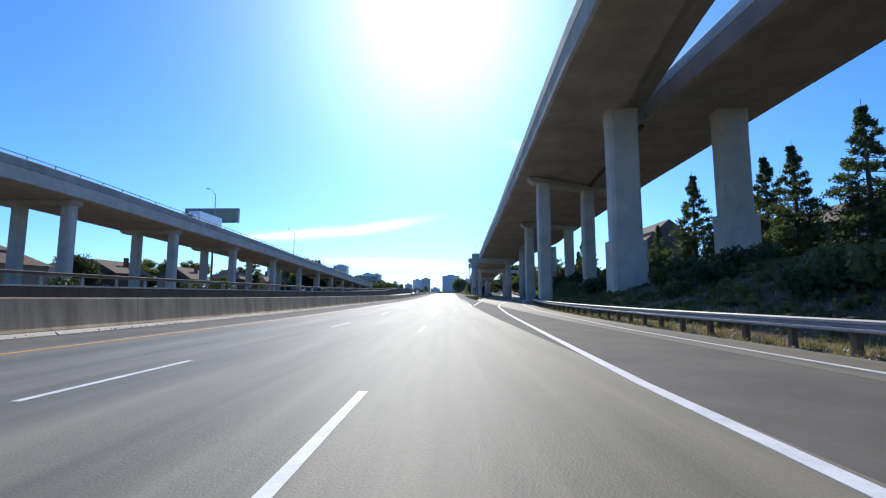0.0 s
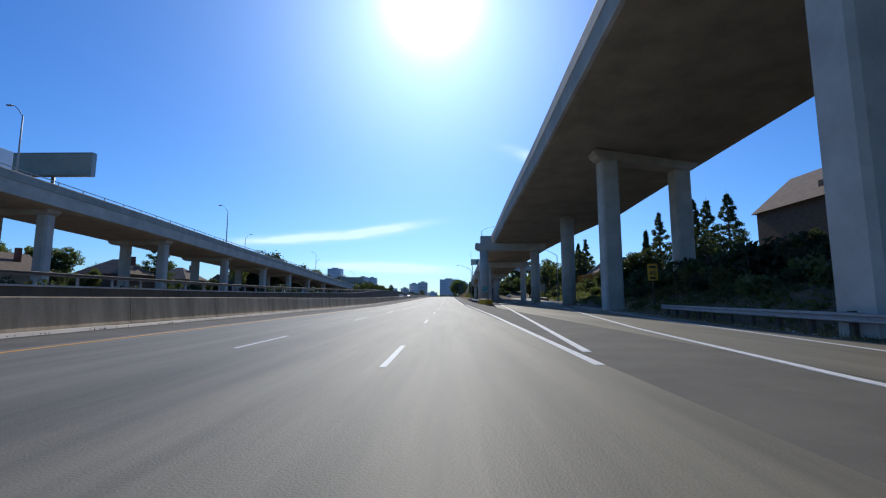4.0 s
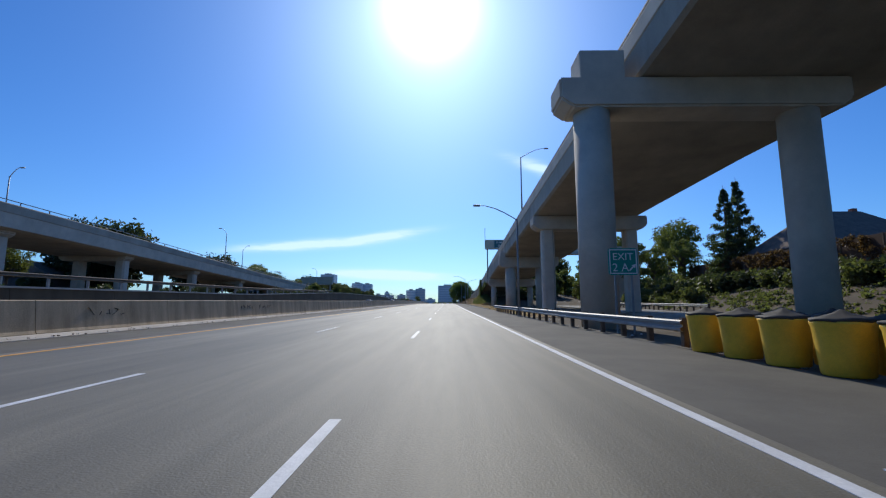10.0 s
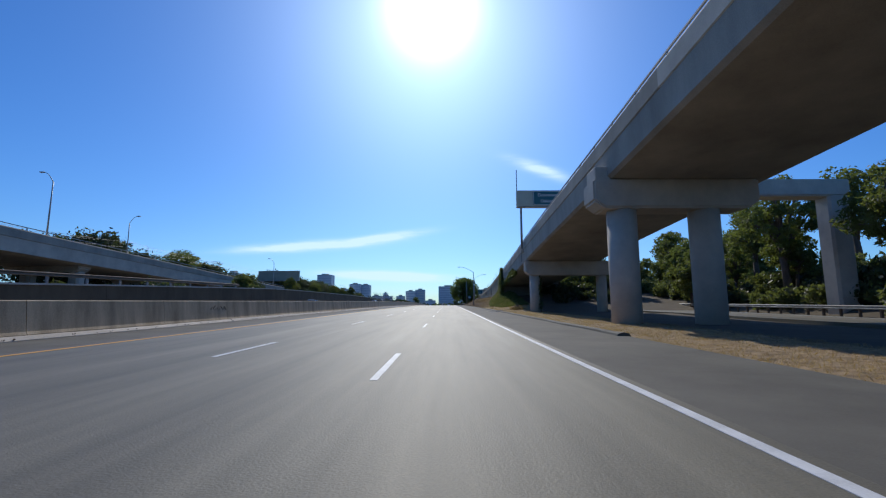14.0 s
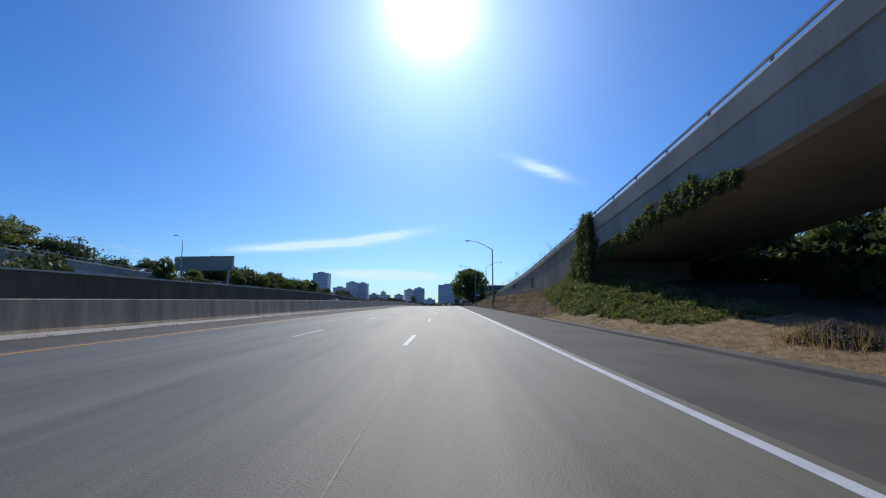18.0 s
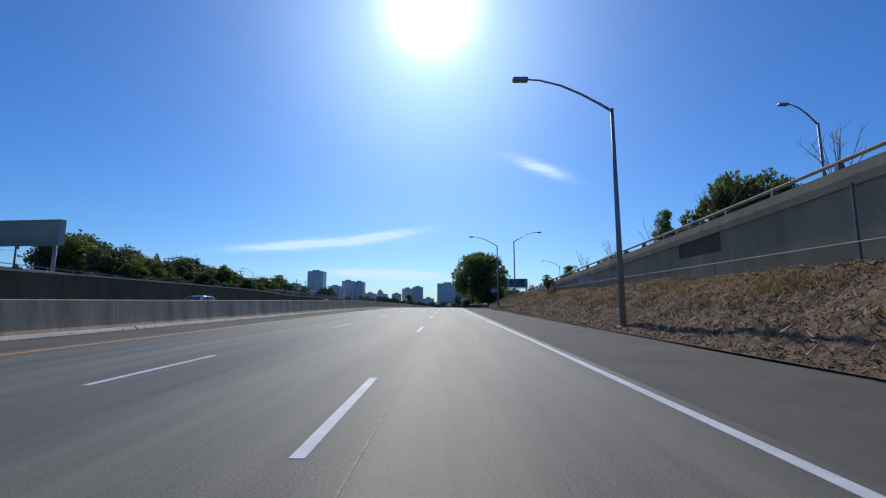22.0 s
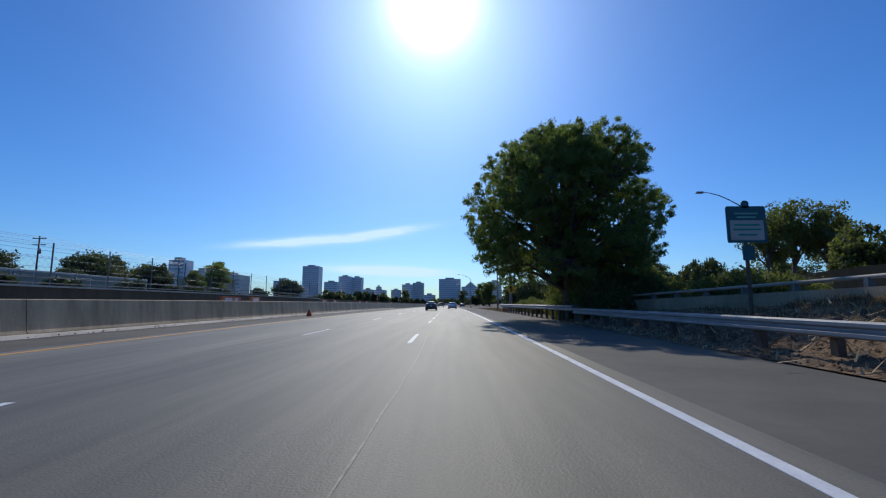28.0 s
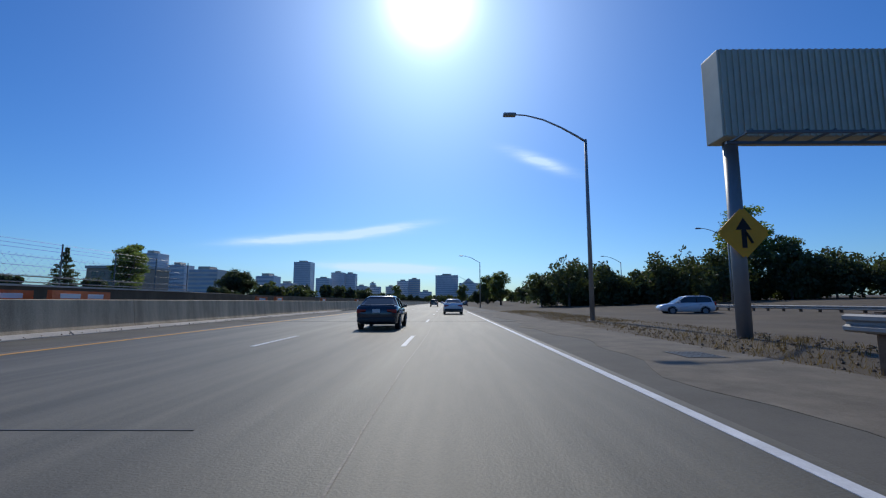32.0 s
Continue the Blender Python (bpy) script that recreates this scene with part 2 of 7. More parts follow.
M = dict(
    asphalt=mat("asphalt", (0.166, 0.146, 0.1), 0.64, var=0.4, scale=1.6, bump=0.6, fine=45, streak=(1.0, 0.1, 1.0)),
    shoulder=mat("shoulder_asphalt", (0.118, 0.106, 0.082), 0.85, var=0.3, scale=2.0, bump=0.5, fine=50),
    paint=mat("road_paint", (0.72, 0.71, 0.68), 0.6, var=0.18, scale=0.4, bump=0.2),
    yellow=mat("yellow_paint", (0.78, 0.38, 0.06), 0.6, var=0.2, scale=0.4, bump=0.2),
    concrete=mat("concrete", (0.58, 0.51, 0.415), 0.85, var=0.22, scale=2.2, bump=0.25, fine=25),
    # stained concrete; also painted shade on the far roadway's parapets
    concrete_dark=mat("stained_shaded_concrete", (0.4, 0.355, 0.29), 0.9, var=0.3, scale=3.5, bump=0.3, fine=20, streak=(1, 1, 0.35)),
    barrier=mat("barrier_concrete", (0.5, 0.39, 0.25), 0.85, var=0.45, scale=0.9, bump=0.3, fine=25, streak=(1, 1, 0.16)),
    dirt=mat("dry_dirt", (0.17, 0.12, 0.075), 0.95, var=0.45, scale=1.2, bump=0.9, fine=9),
    earth=mat("ground_earth", (0.115, 0.088, 0.055), 0.95, var=0.4, scale=6.0, bump=0.6, fine=4),
    steel=mat("galvanised_steel", (0.34, 0.335, 0.325), 0.6, 0.45, var=0.18, scale=0.6, bump=0.08),
    wood=mat("weathered_post", (0.14, 0.1, 0.07), 0.85, var=0.35, scale=0.3, bump=0.4),
    pole=mat("lamp_pole_steel", (0.3, 0.31, 0.31), 0.5, 0.5, var=0.15, scale=0.8, bump=0.05),
    sign_green=mat("sign_green", (0.025, 0.115, 0.135), 0.5, var=0.12, scale=0.8, bump=0.0),
    sign_grey=mat("sign_back", (0.53, 0.52, 0.42), 0.55, 0.2, var=0.12, scale=1.0, bump=0.05),
    white=mat("white_letters", (0.8, 0.8, 0.78), 0.5, var=0.05, scale=0.5, bump=0.0),
    sign_yellow=mat("sign_yellow", (0.9, 0.42, 0.03), 0.5, var=0.1, scale=0.5, bump=0.0),
    black=mat("black_rubber", (0.02, 0.02, 0.02), 0.7, var=0.2, scale=0.3, bump=0.1),
    rail_dark=mat("painted_rail", (0.16, 0.17, 0.17), 0.5, 0.5, var=0.2, scale=0.6, bump=0.05),
    rail_pale=mat("weathered_rail", (0.42, 0.37, 0.3), 0.75, 0.1, var=0.3, scale=0.8, bump=0.1),
    rail_dull=mat("dull_rail", (0.2, 0.155, 0.11), 0.75, 0.1, var=0.3, scale=0.8, bump=0.05),
    wall=mat("ramp_wall_concrete", (0.38, 0.295, 0.185), 0.9, var=0.42, scale=2.4, bump=0.25, fine=18, streak=(1, 1, 0.3)),
    sign_teal=mat("sign_teal", (0.03, 0.3, 0.23), 0.5, var=0.12, scale=0.8, bump=0.0),
    sign_pale=mat("sign_pale_teal", (0.16, 0.42, 0.36), 0.5, var=0.12, scale=0.8, bump=0.0),
    barrel=mat("barrel_yellow", (0.8, 0.48, 0.04), 0.55, var=0.2, scale=0.5, bump=0.1),
    lid=mat("barrel_lid", (0.05, 0.045, 0.04), 0.7, var=0.3, scale=0.4, bump=0.1),
    board=mat("billboard_back", (0.25, 0.27, 0.22), 0.6, 0.1, var=0.15, scale=2.0, bump=0.05),
    orange=mat("orange_plastic", (0.72, 0.17, 0.04), 0.5, var=0.2, scale=0.6, bump=0.05),
    siding=mat("pale_siding", (0.46, 0.45, 0.42), 0.8, var=0.15, scale=1.5, bump=0.15, streak=(0.2, 0.2, 6)),
    tan=mat("tan_stucco", (0.42, 0.34, 0.25), 0.9, var=0.15, scale=1.5, bump=0.2),
    brown=mat("brown_shingles", (0.2, 0.14, 0.1), 0.85, var=0.3, scale=0.8, bump=0.4, streak=(1, 1, 5)),
    dark=mat("dark_siding", (0.1, 0.095, 0.09), 0.85, var=0.25, scale=0.8, bump=0.2),
    shingle=mat("roof_shingles", (0.17, 0.125, 0.095), 0.9, var=0.3, scale=0.7, bump=0.4, fine=12),
    brick=mat("brick", (0.26, 0.12, 0.08), 0.9, var=0.3, scale=0.3, bump=0.4),
    window=mat("window_glass", (0.03, 0.04, 0.05), 0.12, var=0.2, scale=1.0, bump=0.0, spec=0.8),
    # distance haze painted in: facades paled, far windows brought near their tone
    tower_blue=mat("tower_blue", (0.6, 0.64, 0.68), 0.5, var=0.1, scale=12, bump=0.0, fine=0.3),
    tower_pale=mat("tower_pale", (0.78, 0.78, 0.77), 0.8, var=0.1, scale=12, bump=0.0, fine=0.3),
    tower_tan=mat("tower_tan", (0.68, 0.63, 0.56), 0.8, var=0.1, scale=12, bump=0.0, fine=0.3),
    window_hazed=mat("hazed_windows", (0.4, 0.45, 0.52), 0.3, var=0.15, scale=8, bump=0.0, fine=0.2),
    car_white=mat("white_car_paint", (0.75, 0.76, 0.78), 0.25, var=0.04, scale=2, bump=0.0, coat=1.0),
    car_dark=mat("dark_car_paint", (0.035, 0.045, 0.06), 0.25, 0.3, var=0.1, scale=2, bump=0.0, coat=1.0),
    car_grey=mat("grey_car_paint", (0.07, 0.075, 0.08), 0.3, 0.3, var=0.1, scale=2, bump=0.0, coat=1.0),
    car_trim=mat("car_trim", (0.04, 0.042, 0.045), 0.4, var=0.1, scale=2, bump=0.0),
    car_glass=mat("car_glass", (0.015, 0.02, 0.024), 0.05, var=0.1, scale=2, bump=0.0, spec=0.8),
    tail_red=mat("tail_light_red", (0.4, 0.02, 0.015), 0.2, var=0.1, scale=1, bump=0.0, coat=0.6),
    tar=mat("tar", (0.04, 0.037, 0.033), 0.92, var=0.3, scale=0.5, bump=0.2),
    dust=mat("dusty_verge", (0.165, 0.138, 0.1), 0.9, var=0.4, scale=0.9, bump=0.5, fine=40),
    chip=mat("bark_chip", (0.5, 0.35, 0.19), 0.85, var=0.4, scale=0.2, bump=0.1),
    seam=mat("worn_seam", (0.23, 0.195, 0.145), 0.62, var=0.5, scale=0.12, bump=0.3, fine=30),
    patch=mat("road_patch", (0.1, 0.098, 0.094), 0.75, var=0.2, scale=0.7, bump=0.4, fine=60),
    wall_dark=mat("dark_stained_wall", (0.14, 0.096, 0.055), 0.9, var=0.35, scale=2.0, bump=0.3, fine=18, streak=(1, 1, 0.3)),
    fence_wood=mat("brown_fence", (0.1, 0.055, 0.035), 0.85, var=0.3, scale=0.5, bump=0.3, streak=(1, 1, 0.2)),
    slope=mat("slope_dirt", (0.08, 0.048, 0.025), 0.95, var=0.7, scale=0.3, bump=1.0, fine=16, col2=(0.21, 0.133, 0.07)),
    straw=leaf_mat("dry_grass", (0.38, 0.26, 0.135), 0.4, 0.35),
    verge=mat("straw_covered_earth", (0.2, 0.13, 0.065), 0.95, var=0.5, scale=0.35, bump=0.8, fine=22, col2=(0.36, 0.25, 0.13)),
    grit=mat("grit", (0.19, 0.14, 0.095), 0.9, var=0.5, scale=0.15, bump=0.2, fine=8),
    brush=leaf_mat("dry_brush", (0.13, 0.085, 0.045), 0.5),
    weed=leaf_mat("dry_weed", (0.15, 0.14, 0.06), 0.45),
    leaf3=leaf_mat("leaf_large_tree", (0.155, 0.19, 0.075), 0.5, 0.6),
    bark=mat("bark", (0.14, 0.11, 0.085), 0.95, var=0.4, scale=0.3, bump=0.8, fine=20, streak=(1, 1, 0.2)),
    leaf=leaf_mat("leaf_dark", (0.072, 0.086, 0.043), 0.45, 0.36),
    leaf2=leaf_mat("leaf_olive", (0.13, 0.145, 0.055), 0.45, 0.52),
    conifer=leaf_mat("leaf_conifer", (0.078, 0.1, 0.052)),
    red_ivy=leaf_mat("leaf_red_ivy", (0.13, 0.075, 0.04), 0.55, 0.4),
    ivy=leaf_mat("leaf_ivy", (0.125, 0.138, 0.062), 0.6, 0.5),
)

def lane_bands(m):
    """Wheel paths: long darker and paler bands along the lanes, broken up by stretched noise."""
    nt = m.node_tree
    b = nt.nodes["Principled BSDF"]
    src = b.inputs["Base Color"].links[0].from_socket
    geo = nt.nodes.new("ShaderNodeNewGeometry")
    mp = nt.nodes.new("ShaderNodeMapping")
    mp.inputs["Scale"].default_value = (0.62, 0.012, 0.0)
    nt.links.new(geo.outputs["Position"], mp.inputs["Vector"])
    n1 = nt.nodes.new("ShaderNodeTexNoise")
    n1.inputs["Scale"].default_value, n1.inputs["Detail"].default_value = 1.0, 3
    nt.links.new(mp.outputs[0], n1.inputs["Vector"])
    mp2 = nt.nodes.new("ShaderNodeMapping")
    mp2.inputs["Scale"].default_value = (2.4, 0.09, 0.0)
    nt.links.new(geo.outputs["Position"], mp2.inputs["Vector"])
    n2 = nt.nodes.new("ShaderNodeTexNoise")
    n2.inputs["Scale"].default_value, n2.inputs["Detail"].default_value = 1.0, 4
    nt.links.new(mp2.outputs[0], n2.inputs["Vector"])
    ad = nt.nodes.new("ShaderNodeMath")
    ad.operation = "MULTIPLY_ADD"
    nt.links.new(n2.outputs["Fac"], ad.inputs[0])
    ad.inputs[1].default_value = 0.45
    nt.links.new(n1.outputs["Fac"], ad.inputs[2])
    rg = nt.nodes.new("ShaderNodeMapRange")
    for k, v in zip(("From Min", "From Max", "To Min", "To Max"), (0.5, 0.95, 0.66, 1.3)):
        rg.inputs[k].default_value = v
    nt.links.new(ad.outputs[0], rg.inputs["Value"])
    hs = nt.nodes.new("ShaderNodeHueSaturation")
    nt.links.new(src, hs.inputs["Color"])
    nt.links.new(rg.outputs[0], hs.inputs["Value"])
    nt.links.new(hs.outputs[0], b.inputs["Base Color"])


lane_bands(M["asphalt"])
for n_ in M["slope"].node_tree.nodes:
    if n_.type == "BUMP":
        n_.inputs["Distance"].default_value = 0.09


# ---- helpers for building ----
def bm_object(name, bm, material, parent=None, label="", smooth=False):
    me = bpy.data.meshes.new(name)
    bm.to_mesh(me)
    bm.free()
    for k in (material if isinstance(material, (list, tuple)) else [material]):
        me.materials.append(k)
    if smooth:
        me.polygons.foreach_set("use_smooth", [True] * len(me.polygons))
    ob = new(name, me)
    if parent:
        ob.parent = parent
    if label:
        ob["label"] = label
    return ob


def part(name, bm, material, parent, label="", smooth=False):
    return bm_object(name, bm, material, parent, label, smooth)


def empty(name, x=0, y=0, z=0, rz=0, label="", category="", group="", kind=""):
    ob = new(name)
    ob.matrix_basis = pose(x, y, z, 0, 0, rz)
    return tagged(ob, label, category, group, kind)


def box_in(bm, x0, x1, y0, y1, z0, z1, bevel=0.0):
    r = bmesh.ops.create_cube(bm, size=1, matrix=Matrix.LocRotScale(((x0 + x1) / 2, (y0 + y1) / 2, (z0 + z1) / 2), None, (x1 - x0, y1 - y0, z1 - z0)))
    if bevel:
        es = list({e for v in r["verts"] for e in v.link_edges})
        bmesh.ops.bevel(bm, geom=es, offset=bevel, segments=2, affect="EDGES", profile=0.5)
    return r


def box(x0, x1, y0, y1, z0, z1, bevel=0.0):
    bm = bmesh.new()
    box_in(bm, x0, x1, y0, y1, z0, z1, bevel)
    return bm


def tube(points, radii, sides=10, bm=None, cap=True):
    """A tapered round bar through points."""
    bm = bm or bmesh.new()
    rings = []
    for i, p in enumerate(points):
        a, b = Vector(points[max(0, i - 1)]), Vector(points[min(len(points) - 1, i + 1)])
        q = (b - a).to_track_quat("Z", "Y")
        r = radii[i] if isinstance(radii, (list, tuple)) else radii
        rings.append([bm.verts.new(Vector(p) + q @ Vector((r * math.cos(k * math.tau / sides), r * math.sin(k * math.tau / sides), 0))) for k in range(sides)])
    for u, w in zip(rings, rings[1:]):
        for k in range(sides):
            bm.faces.new((u[k], u[(k + 1) % sides], w[(k + 1) % sides], w[k]))
    if cap:
        bm.faces.new(list(reversed(rings[0])))
        bm.faces.new(rings[-1])
    return bm


def loft(ys, section, closed=True, bm=None):
    """A long solid: section(y) gives a ring of (x, z) in order; z counts from the road's own height at y."""
    bm = bm or bmesh.new()
    rings = []
    for y in ys:
        h = road_z(y)
        rings.append([bm.verts.new((x, y, z + h)) for x, z in section(y)])
    n = len(rings[0])
    for u, w in zip(rings, rings[1:]):
        for k in range(n if closed else n - 1):
            bm.faces.new((u[k], w[k], w[(k + 1) % n], u[(k + 1) % n]))
    if closed:
        bm.faces.new(rings[0])
        bm.faces.new(list(reversed(rings[-1])))
    bmesh.ops.recalc_face_normals(bm, faces=bm.faces)
    return bm


def steps(a, b, d):
    n = max(1, round((b - a) / d))
    return [a + (b - a) * i / n for i in range(n + 1)]


def lerp(x, table):
    return float(np.interp(x, [r[0] for r in table], [r[1] for r in table]))


def smooth_lerp(x, table):
    return (lerp(x - 6, table) + lerp(x - 3, table) + lerp(x, table) + lerp(x + 3, table) + lerp(x + 6, table)) / 5

# ---- ground and roads ----
X_EDGE_L, X_DASH_2, X_DASH_1, X_EDGE_R = -10.3, -5.35, -1.24, 2.6
X_BARRIER = -13.9
EDGE_R = ((62, 2.6), (300, 2.58), (334, 2.22), (352, 2.3), (376, 2.45), (420, 2.6), (470, 2.5))
# left edges of the exit roadway and right edges, by y
GORE = ((60, 2.9), (84, 5.2), (110, 7.6), (133, 9.5), (150, 13.0), (175, 20.0), (200, 24.0), (240, 27.0), (300, 30.0))
GORE_IN = ((60, 2.7), (84, 3.1), (110, 3.2), (132, 3.2))
EXIT_DIV = ((-20, 2.0), (7, 2.7), (20, 3.5), (36, 4.4), (57, 5.9), (70, 7.6), (85, 10.3), (110, 15.0))
EXIT_R = ((-120, 6.9), (20, 7.2), (45, 8.4), (60, 9.8), (75, 11.8), (90, 14.5), (110, 18.0), (133, 21.0), (160, 24.0), (200, 29.0), (240, 33.0), (300, 37.0))


def ground_h(x, y):
    """Height of the land over the road's own level."""
    if x < -31.5:
        base = lerp(x, ((-400, 8.0), (-120, 3.0), (-60, 2.2), (-34, 2.4), (-32.2, 2.2), (-31.5, -0.2)))
        return base * lerp(y, ((-100, 0.6), (120, 0.6), (210, 0.8), (260, 1.1), (420, 1.0)))
    if x < 3:
        return -0.2
    a = lerp(x - lerp(y, EXIT_R), ((0, -0.2), (3.0, -0.05), (6, 1.1), (12, 3.2), (18, 4.4), (40, 5.5), (300, 12)))
    b = lerp(x, ((3, -0.2), (6.2, -0.06), (7.2, 0.15), (11.0, 2.3), (18, 3.0), (40, 3.0), (300, 8)))
    c = lerp(x, ((3, -0.2), (6.2, -0.06), (9, 0.1), (20, 0.0), (34, 0.4), (60, 1.5), (300, 6)))
    if y < 240:
        return a
    w = lerp(y, ((240, 0), (268, 1), (342, 1), (372, 0.5), (392, 0)))
    far = lerp(y, ((240, 0), (280, 1)))
    return (a * (1 - far) + c * far) * (1 - w) + b * w


def ground_mesh():
    xs = [-4000, -2000, -1000, -500, -300, -200, -140, -100, -80] + [-70 + 3 * i for i in range(13)] + [-33, -32.2, -31.5, -28, -20, -13, -10, 0, 3, 5, 6.2, 6.7, 7.2, 8, 9, 10, 11, 12, 14, 16, 18, 20, 22, 24, 26, 28, 31, 34, 37, 40, 45, 50, 60, 80, 120, 200, 300, 600, 1200, 2500, 4000]
    ys = [-600, -200, -100] + steps(-60, 470, 5) + [500, 560, 640, 760, 1000, 1500, 2500, 4500]
    bm = bmesh.new()
    grid = []
    for y in ys:
        row = []
        for x in xs:
            z = road_z(y) + ground_h(max(-400, min(300, x)), y)
            if abs(x) > 14 and abs(x) < 400:
                z += 0.25 * noise.noise(Vector((x * 0.12, y * 0.12, 0)))
            if 6.5 < x < 11 and y > 260:
                z += 0.18 * noise.noise(Vector((x * 0.9, y * 0.5, 3)))
            row.append(bm.verts.new((x, y, z)))
        grid.append(row)
    for r, s in zip(grid, grid[1:]):
        for i in range(len(xs) - 1):
            bm.faces.new((r[i], r[i + 1], s[i + 1], s[i]))
    return bm


ground = bm_object("ground", ground_mesh(), M["earth"], smooth=True)
tagged(ground, "dry brown earth and scrub beside the freeway", "ground", kind="structure")

road = empty("road", label="grey worn freeway carriageway with white lane lines", category="road", kind="structure")
ROAD_YS = steps(-110, 468, 4) + [520, 620, 800, 1100]


def slab(xa, xb, ys, z, thick=0.25):
    fa, fb = (xa if callable(xa) else (lambda y: xa)), (xb if callable(xb) else (lambda y: xb))
    return loft(ys, lambda y: [(fa(y), z - thick), (fb(y), z - thick), (fb(y), z), (fa(y), z)])


part("carriageway", slab(X_EDGE_L - 0.4, X_EDGE_R + 0.3, ROAD_YS, 0.0), M["asphalt"], road)
part("median_shoulder", slab(X_BARRIER, X_EDGE_L - 0.4, ROAD_YS, -0.004), M["shoulder"], road)
part("outer_shoulder", slab(X_EDGE_R + 0.3, 6.5, ROAD_YS, -0.004), M["shoulder"], road)
part("exit_road", slab(lambda y: max(6.5, lerp(y, GORE) - 1.2) if y > 60 else 6.5, lambda y: max(6.9, lerp(y, EXIT_R) + 1.4), steps(-110, 300, 4), 0.0), M["asphalt"], road)
part("oncoming_carriageway", slab(-30.8, X_BARRIER - 0.62, ROAD_YS, 0.0), M["asphalt"], road)

DASH = 3.66
# far ends of the dashes, by their number
DASHES = ((-4, -22.0), (0, 35.4), (4, 91.3), (8, 147.4), (11, 190.5), (17, 277.2), (21, 334.8), (24, 377.8))
dash_mesh = None
for x, lag in ((X_DASH_1, 0.0), (X_DASH_2, 3.0)):
    starts = [lerp(k, DASHES) - DASH + lag for k in range(-4, 25)]
    starts += ([386.6, 393.6, 400.6, 407.6] if x == X_DASH_1 else [392, 407]) + [425.9 + 14.3 * k for k in range(0, 9)]
    for y in starts:
        h0, h1 = road_z(y), road_z(y + DASH)
        if dash_mesh is None:
            ob = part("lane_dash", box(0, 0.13, 0, DASH, -0.02, 0.005), M["paint"], road)
            dash_mesh = ob.data
        else:
            ob = new("lane_dash", dash_mesh)
            ob.parent = road
        ob.matrix_basis = pose(x, y, h0, math.degrees(math.atan2(h1 - h0, DASH)), 0, 0)
LY = steps(-110, 468, 3)
part("yellow_edge_line", slab(X_EDGE_L, X_EDGE_L + 0.19, LY, 0.006, 0.02), M["yellow"], road, "yellow painted edge line")
part("edge_line", slab(lambda y: lerp(y, EDGE_R), lambda y: lerp(y, EDGE_R) + 0.15, steps(131, 468, 3), 0.006, 0.02), M["paint"], road)
part("gore_line", slab(lambda y: lerp(y, GORE_IN), lambda y: lerp(y, GORE_IN) + 0.2, steps(60, 132, 3), 0.006, 0.02), M["paint"], road)
part("gore_line", slab(lambda y: lerp(y, GORE), lambda y: lerp(y, GORE) + 0.2, steps(62, 150, 3), 0.007, 0.02), M["paint"], road)
part("exit_divider_line", slab(lambda y: lerp(y, EXIT_DIV), lambda y: lerp(y, EXIT_DIV) + 0.2, steps(-20, 110, 3), 0.007, 0.02), M["paint"], road)
part("exit_edge_line", slab(lambda y: lerp(y, EXIT_R), lambda y: lerp(y, EXIT_R) + 0.13, steps(-110, 240, 3), 0.007, 0.02), M["paint"], road)
part("oncoming_edge_line", slab(-14.9, -14.75, LY, 0.007, 0.02), M["yellow"], road)

# ---- median barrier ----
barrier = empty("median_barrier", label="weathered grey concrete median barrier wall", category="barrier", kind="structure")
b_h = 1.3


def barrier_section(y):
    x = X_BARRIER
    return [(x - 0.6, -0.05), (x - 0.08, -0.05), (x - 0.08, 0.16), (x - 0.13, 0.26), (x - 0.24, b_h - 0.03), (x - 0.27, b_h), (x - 0.44, b_h), (x - 0.6, 0.2)]


y = -110.0
while y < 468:
    part("barrier_panel", loft([y, y + 3.6, y + 7.22], barrier_section), M["barrier"], barrier)
    y += 7.25
part("barrier_far", loft([y, 560, 700, 1000], barrier_section), M["barrier"], barrier)
y = -110.0
while y < 468:  # worn kerb pieces with open joints
    y1 = y + 6.0
    dx, dz = 0.02 * math.sin(y * 1.7), 0.012 * math.sin(y * 2.3)
    part("kerb_piece", loft([y, y1 - 0.03], lambda q: [(X_BARRIER - 0.07, -0.1), (X_BARRIER - 0.07, 0.14 + dz), (X_BARRIER + 0.14 + dx, 0.13 + dz), (X_BARRIER + 0.28 + dx, 0.02), (X_BARRIER + 0.28 + dx, -0.1)]), M["concrete"], barrier, "pale worn concrete kerb")
    y = y1

# ---- the elevated roadway over the exit ----
DECK_TOP = ((-120, 24.2), (20, 22.7), (44, 22.4), (72, 21.7), (103, 20.2), (128, 18.7), (152, 16.4), (173, 14.8), (192, 13.3), (211, 11.8), (230, 10.4), (240, 9.5), (252, 8.3), (277, 6.2), (288, 5.25), (297, 4.65), (333, 3.0), (342, 2.45), (372, 1.55), (400, 1.1))
DECK_L = ((-120, 8.6), (34, 9.2), (70, 10.1), (104, 10.6), (150, 10.5), (200, 10.3), (260, 10.6), (400, 10.8))
DECK_R = ((-120, 33), (60, 33), (104, 32.2), (132, 31.7), (150, 27.6), (165, 25.6), (200, 23.2), (260, 22), (400, 21))
FORK_L = ((-120, 12.6), (27, 17.3), (46, 20.0))
FORK_R = ((-120, 25.0), (27, 21.0), (46, 20.2))


def box_girder(l, r, t):
    return [(l, t - 0.75), (l + 0.05, t - 2.75), (l + 0.3, t - 2.92), (l + 2.6, t - 3.0), (r - 2.6, t - 3.0), (r - 1.5, t - 2.1), (r - 0.05, t - 1.9), (r, t - 0.75)]


